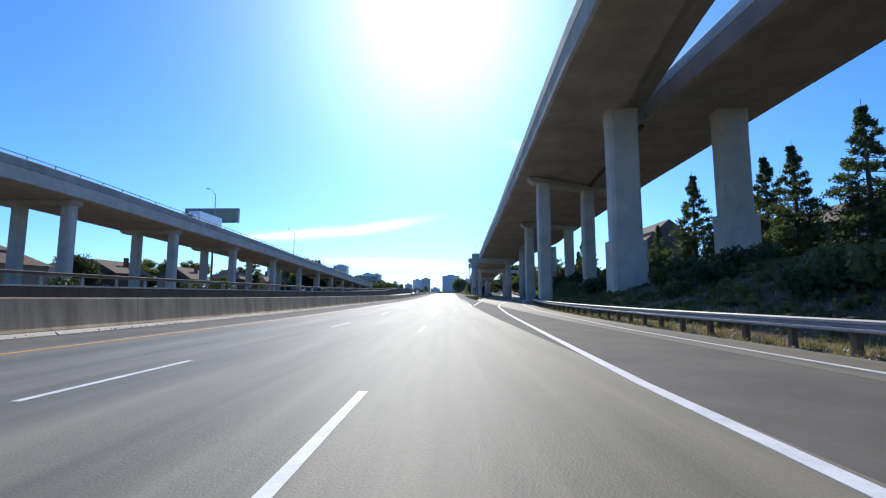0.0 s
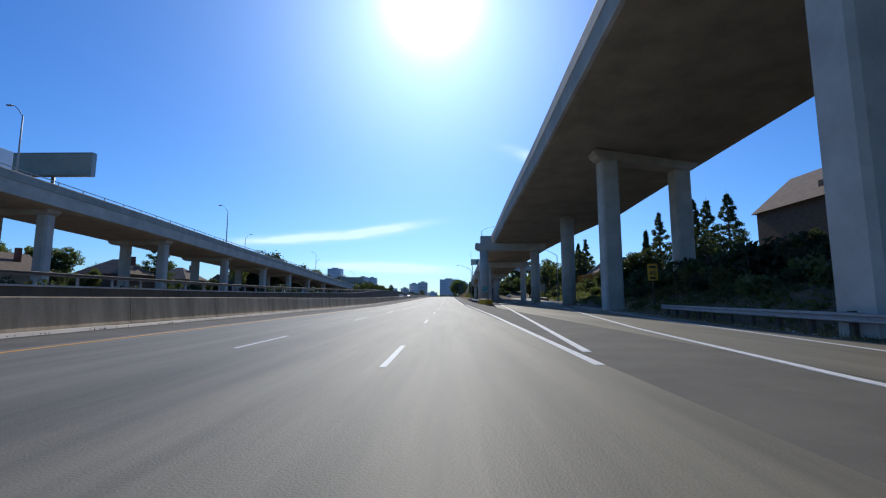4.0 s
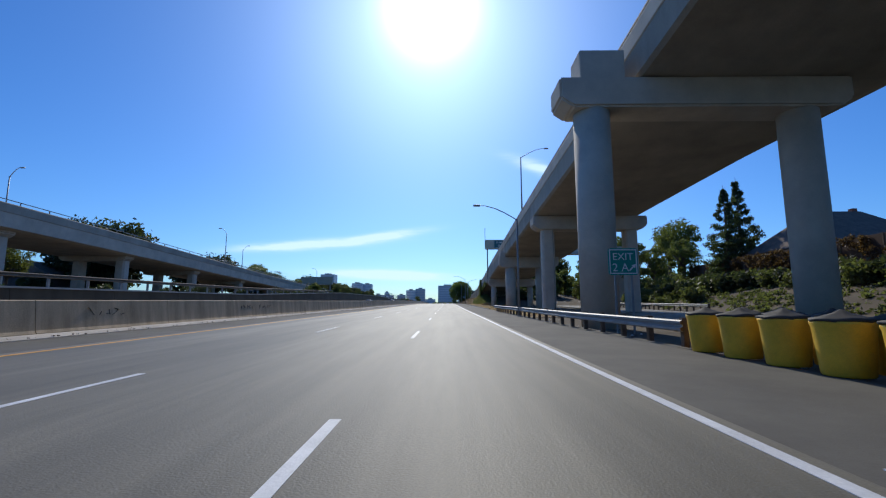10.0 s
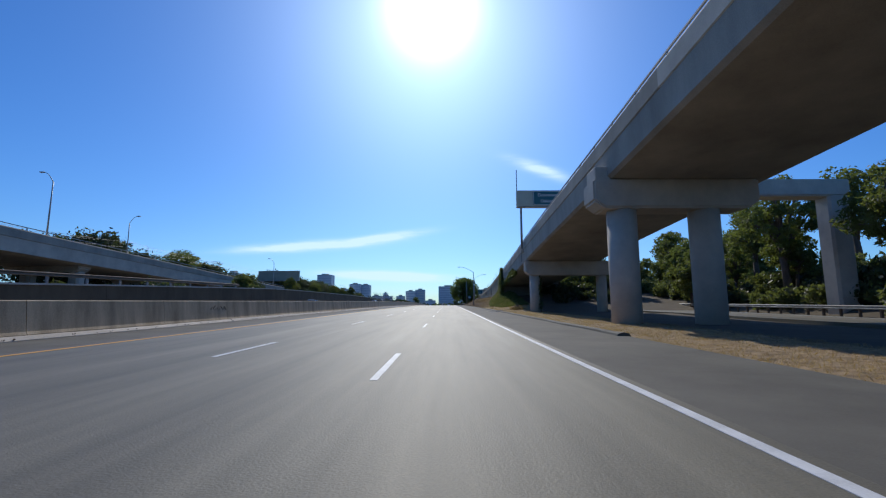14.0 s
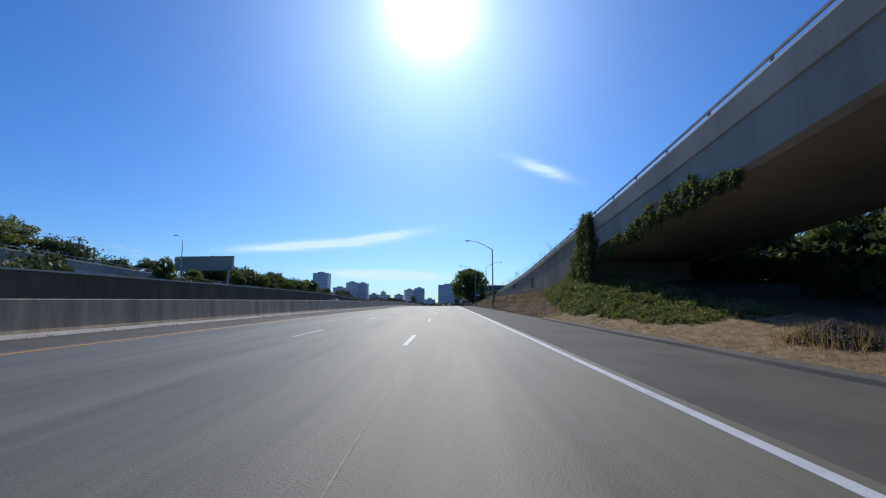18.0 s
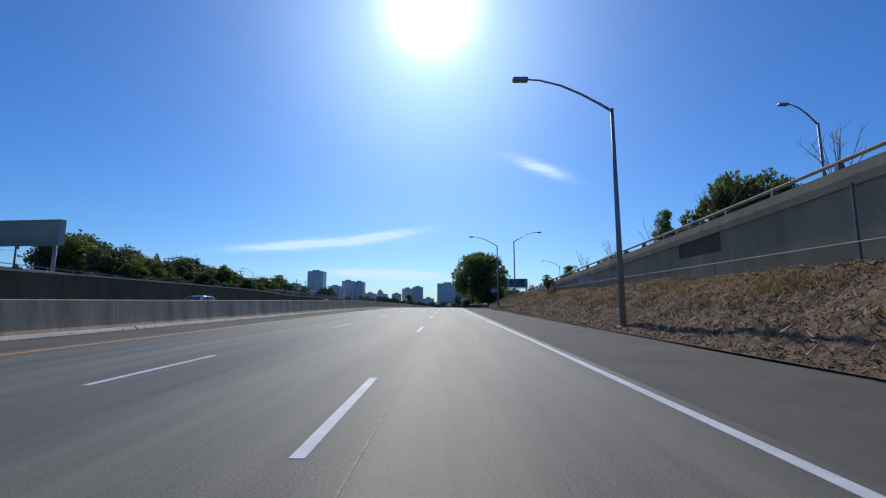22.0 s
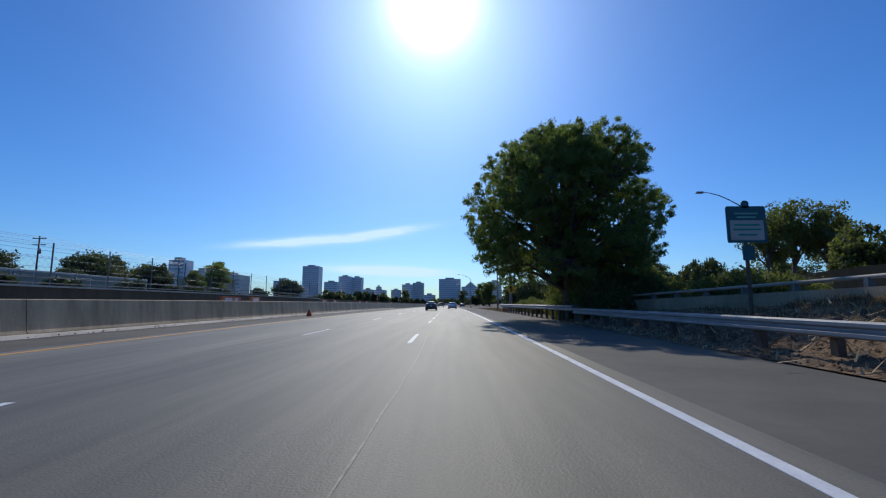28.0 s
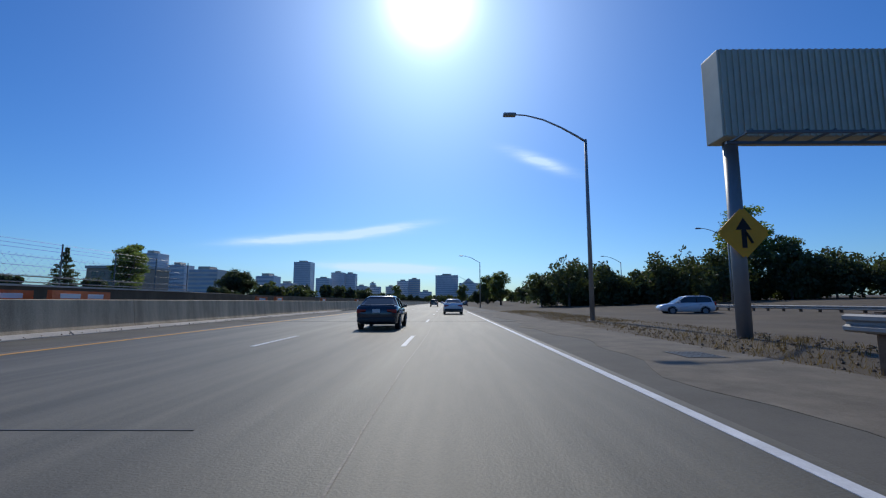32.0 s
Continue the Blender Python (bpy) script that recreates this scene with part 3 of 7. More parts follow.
def deck_main(y):
    return box_girder(lerp(y, DECK_L), lerp(y, DECK_R), smooth_lerp(y, DECK_TOP))


def deck_near_fork(y):
    return box_girder(lerp(y, DECK_L), lerp(y, FORK_L), smooth_lerp(y, DECK_TOP))


def deck_far_fork(y):
    return box_girder(lerp(y, FORK_R), lerp(y, DECK_R), smooth_lerp(y, DECK_TOP))


def parapet(y0, y1, xfn, tfn, side, parent, step=3, material="concrete"):
    """Concrete parapet on a deck's edge with a lipped foot; side +1: outer face to the left."""
    return part("parapet", loft(steps(y0, y1, step), lambda y: [(xfn(y), tfn(y) - 1.15), (xfn(y) - 0.06 * side, tfn(y) - 1.1), (xfn(y) - 0.06 * side, tfn(y) - 0.12),
                (xfn(y), tfn(y)), (xfn(y) + 0.24 * side, tfn(y)), (xfn(y) + 0.34 * side, tfn(y) - 0.74)]), M[material], parent, "concrete parapet")


def parapet_rail(y0, y1, xfn, tfn, parent, lift=0.35, gap=3.6):
    """A low steel rail on short posts along a parapet."""
    part("parapet_rail", loft(steps(y0, y1, 3), lambda y: [(xfn(y) - 0.045, tfn(y) + lift), (xfn(y) + 0.045, tfn(y) + lift), (xfn(y) + 0.045, tfn(y) + lift - 0.09), (xfn(y) - 0.045, tfn(y) + lift - 0.09)]), M["steel"], parent)
    me = None
    for y in steps(y0 + 0.5, y1 - 0.5, gap):
        if me is None:
            ob = part("rail_post", box(-0.035, 0.035, -0.06, 0.06, -0.06, lift - 0.08, 0.008), M["steel"], parent)
            me = ob.data
        else:
            ob = new("rail_post", me)
            ob.parent = parent
        ob.matrix_basis = pose(xfn(y), y, road_z(y) + tfn(y))


def top_fn(y):
    return smooth_lerp(y, DECK_TOP)


def edge_fn(y):
    return lerp(y, DECK_L)


viaduct = empty("viaduct", label="grey concrete elevated roadway on tall columns beside the freeway", category="bridge", kind="structure")
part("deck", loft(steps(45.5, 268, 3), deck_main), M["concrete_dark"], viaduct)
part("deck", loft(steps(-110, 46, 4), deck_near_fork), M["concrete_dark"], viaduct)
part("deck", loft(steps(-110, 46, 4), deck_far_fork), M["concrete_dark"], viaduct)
parapet(-110, 200, edge_fn, top_fn, 1, viaduct)
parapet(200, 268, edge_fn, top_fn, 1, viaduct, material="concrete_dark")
part("soffit_joint", loft(steps(46, 76, 3), lambda y: [(lerp(y, ((46, 20.0), (76, 22.4))) + a, top_fn(y) - b) for a, b in ((0, 2.9), (0.05, 3.25), (0.45, 3.25), (0.5, 2.9))]), M["wall_dark"], viaduct, "dark joint between two joined decks")
parapet(-110, 268, lambda y: lerp(y, DECK_R), top_fn, -1, viaduct)
parapet(-110, 44, lambda y: lerp(y, FORK_L), top_fn, -1, viaduct)
parapet(-110, 44, lambda y: lerp(y, FORK_R), top_fn, 1, viaduct)
parapet_rail(-110, 268, lambda y: edge_fn(y) + 0.12, top_fn, viaduct)


def rect_column(x, y, z0, z1, w, d, ch=0.25, flare=0.0):
    """A chamfered square column; flare widens it towards the top."""
    bm = bmesh.new()
    rings = []
    for k, z in enumerate((z0, z1 - 3.0, z1 - 1.2, z1)):
        f = (1.0, 1.0, 1.0 + flare * 0.4, 1.0 + flare)[k]
        a, b = w / 2 * f, d / 2
        pts = [(-a, -b + ch), (-a + ch, -b), (a - ch, -b), (a, -b + ch), (a, b - ch), (a - ch, b), (-a + ch, b), (-a, b - ch)]
        rings.append([bm.verts.new((x + u, y + v, z)) for u, v in pts])
    for u, w_ in zip(rings, rings[1:]):
        for k in range(8):
            bm.faces.new((u[k], u[(k + 1) % 8], w_[(k + 1) % 8], w_[k]))
    bm.faces.new(rings[-1])
    return bm


def round_column(x, y, z0, z1, r):
    return tube([(x, y, z0), (x, y, z1)], r, 24, cap=True)


def cap_beam(x0, x1, y, z0, z1, half=1.1, lip=0.0):
    bm = bmesh.new()
    prof = [(x0, z1), (x1, z1), (x1, z0 + 0.5), (x1 - 0.7, z0), (x0 + 0.7, z0), (x0, z0 + 0.5)]
    front = [bm.verts.new((a, y - half, b)) for a, b in prof]
    back = [bm.verts.new((a, y + half, b)) for a, b in prof]
    bm.faces.new(front)
    bm.faces.new(list(reversed(back)))
    for k in range(len(prof)):
        bm.faces.new((front[k], back[k], back[(k + 1) % len(prof)], front[(k + 1) % len(prof)]))
    bmesh.ops.recalc_face_normals(bm, faces=bm.faces)
    bmesh.ops.bevel(bm, geom=bm.edges[:], offset=0.12, segments=2, affect="EDGES")
    return bm


def land(x, y):
    return road_z(y) + ground_h(x, y)


# piers: distance along, columns (across, along), shape, column width, cap ends or None, cap depth
PIERS = ((-15, ((16.9, -15), (27.3, -13)), "rect", 3.2, None, 0), (8, ((16.9, 8), (27.3, 10)), "rect", 3.2, None, 0), (43, ((16.8, 43), (27.4, 43)), "rect", 2.8, None, 0),
         (71, ((13.9, 66), (22.0, 71), (30.9, 75.5)), "slim", 1.8, (11.6, 32.4), 0.9), (101.5, ((17.8, 100), (27.6, 103.5)), "slim", 1.9, (15.8, 29.6), 1.0),
         (132, ((21.1, 129.5), (30.3, 132)), "round", 2.3, None, 0), (152.5, ((8.2, 152.5), (19.8, 152.5)), "round", 2.0, (6.2, 22.2), 1.7),
         (181, ((12.0, 181), (21.8, 181)), "slim", 1.45, (10.2, 23.6), 1.6), (208.5, ((11.5, 208.5), (16.9, 208.5)), "round", 1.9, (9.4, 20.0), 1.9),
         (239.4, ((11.75, 239.6), (20.7, 239.6)), "round", 1.35, (10.4, 22.0), 1.9))
for y, cols, shape, wide, cap, drop in PIERS:
    zt = road_z(y) + smooth_lerp(y, DECK_TOP) - 2.95
    pier = empty("bridge_pier", label="grey concrete bridge pier under the elevated roadway", category="pier", group="piers of the elevated roadway", kind="structure")
    if cap:
        bm = cap_beam(cap[0], cap[1], y, zt - drop, zt + 0.02, 0.85 if y > 220 else 1.1)
        lean = (cols[-1][1] - cols[0][1]) / (cols[-1][0] - cols[0][0])
        for v in bm.verts:  # skewed caps follow their columns
            v.co.y += lean * (v.co.x - (cap[0] + cap[1]) / 2)
        part("cap_beam", bm, M["concrete"], pier)
        if shape == "round" and y < 220:
            w_ = 2.5 if y == 152.5 else 1.0
            part("end_block", box(cap[0] + 0.2 + (1.0 if w_ > 2 else 0), cap[0] + 1.2 + w_ - (0 if w_ > 2 else 1.0), y - 0.9, y + 0.9, zt - 0.05, zt + (1.7 if w_ > 2 else 0.9), 0.08), M["concrete"], pier)
    for x, yc in cols:
        z0 = land(x, yc) - 0.6
        zc = (zt - drop if cap else road_z(yc) + smooth_lerp(yc, DECK_TOP) - 2.95) + 0.05
        if shape == "round":
            part("column", round_column(x, yc, z0, zc, wide / 2), M["concrete"], pier, smooth=True)
        elif shape == "slim":
            part("column", rect_column(x, yc, z0, zc, wide, wide, 0.2), M["concrete"], pier)
        else:
            part("column", rect_column(x, yc, z0, zc, wide, 1.9, 0.3, 0.08), M["concrete"], pier)
            part("pedestal", rect_column(x, yc, z0, z0 + 5.2, wide + 0.5, 2.4, 0.25), M["concrete"], pier)
    if y == 181:
        part("drain_pipe", tube([(12.5, 180.2, land(12.5, 180.2)), (12.5, 180.2, zt - drop + 0.3)], 0.055, 10), M["rail_pale"], pier, "pale drain pipe", smooth=True)
# a portal frame over the exit road
portal = empty("portal_frame", label="grey concrete portal frame over the exit road", category="pier", kind="structure")
zp = road_z(220) + 12.3
part("cap_beam", cap_beam(21.5, 36.6, 220, zp - 1.6, zp, 0.9), M["concrete"], portal)
part("column", rect_column(35.5, 220, land(35.5, 220) - 1, zp - 1.55, 1.9, 1.7, 0.2), M["concrete"], portal)

# ---- the ramp and its wall ----
RISER = ((266, 0), (330, 0.2), (372, 1.8), (398, 1.3))  # the far side of the ramp stands higher towards its foot
ramp = empty("ramp_wall", label="weathered grey concrete ramp wall above a dirt slope", category="wall", kind="structure")
y = 266.0
while y < 392:
    y1 = min(y + 9.0, 398)
    part("wall_panel", loft(steps(y, y1 - 0.04, 4.5), lambda q: [(edge_fn(q), top_fn(q) - 0.55), (edge_fn(q) + 0.4, top_fn(q) - 0.55), (edge_fn(q) + 0.4, -0.6), (edge_fn(q), -0.6)]), M["wall"], ramp)
    y = y1
part("coping", loft(steps(266, 398, 4), lambda q: [(edge_fn(q) - 0.06, top_fn(q) - 0.55), (edge_fn(q) - 0.06, top_fn(q) - 0.3), (edge_fn(q) - 0.02, top_fn(q)), (edge_fn(q) + 0.45, top_fn(q)), (edge_fn(q) + 0.45, top_fn(q) - 0.55)]), M["wall"], ramp)
part("far_wall", loft(steps(266, 398, 6), lambda q: [(lerp(q, DECK_R), top_fn(q) + lerp(q, RISER)), (lerp(q, DECK_R) - 0.3, top_fn(q) + lerp(q, RISER)), (lerp(q, DECK_R) - 0.3, -0.6), (lerp(q, DECK_R), -0.6)]), M["wall_dark"], ramp)
part("ramp_road", loft(steps(266, 398, 6), lambda q: [(edge_fn(q) + 0.4, top_fn(q) - 0.8), (lerp(q, DECK_R) - 0.3, top_fn(q) - 0.8), (lerp(q, DECK_R) - 0.3, top_fn(q) - 1.1), (edge_fn(q) + 0.4, top_fn(q) - 1.1)]), M["asphalt"], ramp)
part("abutment", box(10.6, 21.8, 266.2, 266.8, road_z(266) - 0.6, road_z(266) + 6.2), M["concrete_dark"], ramp)
part("parapet_rail", loft(steps(266, 398, 3), lambda y: [(edge_fn(y) + 0.16 + 0.06 * math.cos(a), top_fn(y) + 0.27 + 0.06 * math.sin(a)) for a in [math.tau * k / 8 for k in range(8)]]), M["rail_pale"], ramp, smooth=True)
me = None
for y in steps(266.6, 397.4, 2.45):
    if me is None:
        ob = part("rail_post", loft([-0.065, 0.065], lambda q: [(-0.1, -0.06), (0.16, -0.06), (0.07, 0.26), (-0.07, 0.26)]), M["rail_dark"], ramp, "dark tapered rail post")
        for v in ob.data.vertices:
            v.co.z -= road_z(v.co.y)
        me = ob.data
    else:
        ob = new("rail_post", me)
        ob.parent = ramp
    ob.matrix_basis = pose(edge_fn(y) + 0.16, y, road_z(y) + top_fn(y))
part("drain_pipe", tube([(10.5, q, land(10.5, q) + lerp(q, ((268, 0.9), (345, 0.35)))) for q in steps(272, 345, 6)], 0.022, 6), M["siding"], ramp, "thin pale pipe along the wall")

part("conduit", tube([(10.52, 295.6, land(10.5, 295.6) - 0.1), (10.52, 295.6, road_z(295.6) + top_fn(295.6) - 0.5)], 0.035, 8), M["rail_dark"], ramp, "thin dark upright conduit")
for y0, y1, z0, z1, m in ((301.5, 304.6, 1.2, 2.5, "wall_dark"), (317, 320.5, 0.7, 1.6, "concrete_dark"), (287.0, 289.2, 0.9, 2.2, "wall_dark"), (333, 336, 0.3, 1.0, "wall_dark")):
    x = lerp((y0 + y1) / 2, DECK_L)
    h = land(10.4, y0)
    part("painted_patch", box(x - 0.012, x + 0.02, y0, y1, h + z0, h + z1), M[m], ramp, "patch of mismatched grey paint")

# ---- the far elevated roadway ----
L_TOP = ((-120, 19.4), (60, 18.0), (92, 16.9), (127, 15.6), (159, 13.8), (192, 12.3), (217, 10.9), (238, 9.7), (262, 8.5), (281, 7.55), (309, 6.3), (335, 5.3), (358, 4.8))
far_viaduct = empty("far_viaduct", label="grey concrete elevated roadway beyond the oncoming lanes", category="bridge", kind="structure")


def top2(y):
    return smooth_lerp(y, L_TOP)


def far_girder(l, r, t):
    """A deep edge beam on each side and a flat underside."""
    return [(l, t - 0.78), (l + 0.12, t - 2.85), (l + 1.0, t - 3.05), (r - 1.0, t - 3.05), (r - 0.12, t - 2.85), (r, t - 0.78)]


part("deck", loft(steps(-110, 358, 4), lambda y: far_girder(-66, -52, top2(y))), M["concrete"], far_viaduct)
# the shade on these parapet faces is painted by the darker concrete
parapet(-110, 358, lambda y: -52.0, top2, -1, far_viaduct, 4, 'concrete_dark')
parapet(-110, 358, lambda y: -66.0, top2, 1, far_viaduct, 6, 'concrete_dark')
parapet_rail(-60, 358, lambda y: -52.15, top2, far_viaduct, 0.45, 4.0)
for k, y in enumerate((-8, 14, 38, 62, 86, 110, 135, 158.5, 181, 202, 222.5, 244, 265, 285)):
    zt = road_z(y) + top2(y) - 2.95
    pier = empty("bridge_pier", label="grey concrete pier of the far elevated roadway", category="pier", group="piers of the far elevated roadway", kind="structure")
    part("cap_beam", cap_beam(-64.5, -53.2, y, zt - 0.9, zt + 0.02), M["concrete"], pier)
    for x in (-54.4, -61.6):
        part("column", rect_column(x, y, land(x, y) - 1, zt - 0.85, 1.6, 1.5, 0.25), M["concrete"], pier)

part("end_wall", loft(steps(312, 358, 6), lambda y: [(-52.3, top2(y) - 1.0), (-65.7, top2(y) - 1.0), (-65.7, 0.5), (-52.3, 0.5)]), M["wall_dark"], far_viaduct)

# ---- retaining wall and rail beyond the oncoming lanes ----
side_wall = empty("side_wall", label="dark stained retaining wall beyond the oncoming lanes", category="wall", kind="structure")
SW = ((-120, 2.1), (100, 2.15), (200, 2.25), (235, 3.0), (262, 3.5), (320, 3.4), (358, 3.0), (372, 2.4), (470, 2.35))
y = -110.0
while y < 468:
    part("wall_panel", loft([y, y + 5, y + 9.96], lambda q: [(-31.0, -0.1), (-31.2, lerp(q, SW)), (-31.6, lerp(q, SW)), (-31.6, -0.1)]), M["wall_dark"], side_wall)
    y += 10
part("coping", loft(steps(-110, 468, 8), lambda q: [(-31.1, lerp(q, SW)), (-31.1, lerp(q, SW) + 0.14), (-31.7, lerp(q, SW) + 0.14), (-31.7, lerp(q, SW))]), M["concrete"], side_wall)
part("wall_far", loft([468, 560, 700, 1000], lambda q: [(-31.0, -0.1), (-31.2, 2.35), (-31.6, 2.35), (-31.6, -0.1)]), M["wall_dark"], side_wall)


# ---- guard rails ----
def w_rail(name, y0, y1, xfn, zfn, label, face=-1, post=1.95, wood=True, beam="steel"):
    """A corrugated steel beam on posts with spacer blocks, ends turned down. face -1: beam towards smaller x."""
    g = empty(name, label=label, category="guard rail", group="guard rails")
    prof = ((0.0, 0.155), (0.07, 0.12), (0.07, 0.06), (0.0, 0.02), (0.0, -0.02), (0.07, -0.06), (0.07, -0.12), (0.0, -0.155))
    t = 0.012

    def ring(y):
        x, z = xfn(y), zfn(y)
        return [(x + face * a, z + b) for a, b in prof] + [(x + face * (a - t), z + b) for a, b in reversed(prof)]
    part("beam", loft(steps(y0, y1, 1.95), ring), M[beam], g, "galvanised corrugated steel beam")
    pm = bm_ = None
    for y in steps(y0 + 0.4, y1 - 0.4, post):
        x, z = xfn(y), road_z(y) + zfn(y)
        if pm is None:
            a = part("post", box(0.0, 0.16, -0.09, 0.09, -1.3, 0.2, 0.012), M["wood"] if wood else M["steel"], g)
            b = part("spacer_block", box(0.0, 0.18, -0.08, 0.08, -0.17, 0.17, 0.012), M["wood"], g)
            pm, bm_ = a.data, b.data
        else:
            a, b = new("post", pm), new("spacer_block", bm_)
            a.parent = b.parent = g
        sx = 1 if face < 0 else -1
        a.matrix_basis = pose(x + 0.2 * sx - (0 if sx > 0 else 0.16), y, z)
        b.matrix_basis = pose(x + 0.02 * sx - (0 if sx > 0 else 0.18), y, z)
    return g


w_rail("guard_rail", -40, 84, lambda y: lerp(y, EXIT_R) + 2.0, lambda y: 0.62, "long galvanised guard rail beside the exit lane")
w_rail("guard_rail", 140.6, 184, lambda y: 5.9 + 0.25 * max(0, (150 - y) / 6), lambda y: 0.58, "galvanised guard rail in front of a bridge pier")
w_rail("guard_rail", 176, 262, lambda y: lerp(y, EXIT_R) + 1.6, lambda y: 0.75, "galvanised guard rail along the far side of the exit road")
w_rail("guard_rail", 361, 386, lambda y: 6.9, lambda y: 0.71, "galvanised guard rail on dark wooden posts near a large tree")
w_rail("guard_rail", 386.3, 421.5, lambda y: 6.95, lambda y: 0.84, "galvanised guard rail in front of green bushes")
w_rail("guard_rail", 438, 470, lambda y: 30.0, lambda y: 0.7, "galvanised guard rail beside a side road")
w_rail("guard_rail", -60, 246, lambda y: -31.35, lambda y: lerp(y, SW) + lerp(y, ((200, 1.0), (246, 0.5))), "dull brown guard rail on the retaining wall", 1, 3.9, False, "rail_dull")

# ---- lamps ----
def street_lamp(name, h, arm, label, group):
    """A tapered pole with a curved bracket arm towards -x and a flat lamp head."""
    e = empty(name, label=label, category="street lamp", group=group)
    part("pole", tube([(0, 0, 0), (0, 0, h * 0.5), (0, 0, h - 0.3)], [0.13, 0.1, 0.075], 10), M["pole"], e, smooth=True)
    part("base", box(-0.22, 0.22, -0.22, 0.22, -0.35, 0.1, 0.03), M["concrete"], e)
    pts = [(0, 0, h - 0.4)] + [(-arm * f, 0, h - 0.4 + 1.45 * math.sin(f * math.pi / 2)) for f in (0.15, 0.35, 0.6, 0.85, 1.0)]
    part("arm", tube(pts, [0.06, 0.055, 0.05, 0.045, 0.04, 0.035], 8), M["pole"], e, smooth=True)
    bm = box(-arm - 0.62, -arm + 0.05, -0.16, 0.16, h + 0.95, h + 1.13, 0.06)
    part("lamp_head", bm, M["pole"], e, "flat grey lamp head")
    return e


def at_road(x, y, dz=0.0, rz=0, s=1.0):
    return pose(x, y, road_z(y) + dz, 0, 0, rz) @ Matrix.Diagonal((s, s, s, 1))


lamp = street_lamp("street_lamp", 9.6, 3.6, "tall grey steel street lamp with a curved arm", "street lamps")
lamp.matrix_basis = at_road(6.95, 505)
for x, y, dz, rz, s in ((5.9, 165.2, 0.0, 0, 0.87), (7.15, 302.6, 0.1, 0, 1.01), (7.2, 347.4, 0.3, 0, 0.95), (8.55, 439.9, 0, 0, 1.19), (7.2, 575, 0, 0, 0.97),
                        (22.5, 143, 0.8, 0, 0.98), (10.5, 353.2, 0.9, 180, 1.04), (31.5, 408, 0.6, 0, 1.16), (36, 470, 0.4, 0, 0.95), (36, 505, 0.4, 0, 0.95),
                        (-50, 398, 2.2, 0, 0.74)):
    copy_thing(lamp, at_road(x, y, dz, rz, s))
short = street_lamp("street_lamp", 10.2, 1.9, "grey street lamp with a short arm on the ramp", "street lamps")
short.matrix_basis = at_road(25.0, 313, 3.2)
far_lamp = street_lamp("street_lamp", 10.2, 1.5, "grey street lamp with a short arm on the far elevated roadway", "street lamps")
far_lamp.matrix_basis = at_road(-57.5, 40, top2(40) - 0.8)
for x, y, top in ((-60, 110.8, 28.2), (-61.5, 172.6, 26.4), (-57, 241.2, 19.7), (-59.4, 330, 15.8)):
    copy_thing(far_lamp, at_road(x, y, top2(y) - 0.8, 0, (top - top2(y) + 0.8) / 11.0))
copy_thing(far_lamp, at_road(-65.2, 192, top2(192) - 2.4, 180))
copy_thing(far_lamp, at_road(-65.0, 268, top2(268) - 0.8, 180))
for y in (190,):
    copy_thing(lamp, at_road(edge_fn(y) + 0.3, y, top_fn(y) - 0.5, 180, 0.95))


# ---- signs ----
def text_mesh(body, size, align="LEFT"):
    cu = bpy.data.curves.new("lettering", "FONT")
    cu.body, cu.size, cu.extrude, cu.align_x = body, size, 0.006, align
    ob = bpy.data.objects.new("lettering", cu)
    scene.collection.objects.link(ob)
    bpy.context.view_layer.update()
    me = bpy.data.meshes.new_from_object(ob.evaluated_get(bpy.context.evaluated_depsgraph_get()))
    bpy.data.objects.remove(ob)
    return me


def lettering(body, size, x, y, z, parent, material=None, align="LEFT"):
    """White letters on a sign that faces the oncoming driver (-y)."""
    me = text_mesh(body, size, align)
    me.materials.clear()
    me.materials.append(material or M["white"])
    ob = new("lettering", me)
    ob.parent = parent
    ob.matrix_basis = pose(x, y, z, 90, 0, 0)
    return ob


def plate(x0, x1, z0, z1, y, r=0.1, thick=0.03):
    """An upright plate with rounded corners, facing -y."""
    bm = bmesh.new()
    pts = []
    for cx, cz, a0 in ((x1 - r, z1 - r, 0), (x0 + r, z1 - r, 90), (x0 + r, z0 + r, 180), (x1 - r, z0 + r, 270)):
        for k in range(4):
            a = radians(a0 + 30 * k)
            pts.append((cx + r * math.cos(a), cz + r * math.sin(a)))
    f = [bm.verts.new((a, y - thick, b)) for a, b in pts]
    g = [bm.verts.new((a, y, b)) for a, b in pts]
    bm.faces.new(f)
    bm.faces.new(list(reversed(g)))
    n = len(pts)
    for k in range(n):
        bm.faces.new((f[k], g[k], g[(k + 1) % n], f[(k + 1) % n]))
    bmesh.ops.recalc_face_normals(bm, faces=bm.faces)
    return bm


def border(x0, x1, z0, z1, y, w=0.05, r=0.1):
    bm = bmesh.new()
    for a, b, c, d in ((x0, x1, z1 - w, z1), (x0, x1, z0, z0 + w), (x0, x0 + w, z0 + w, z1 - w), (x1 - w, x1, z0 + w, z1 - w)):
        box_in(bm, a, b, y - 0.006, y, c, d)
    return bm


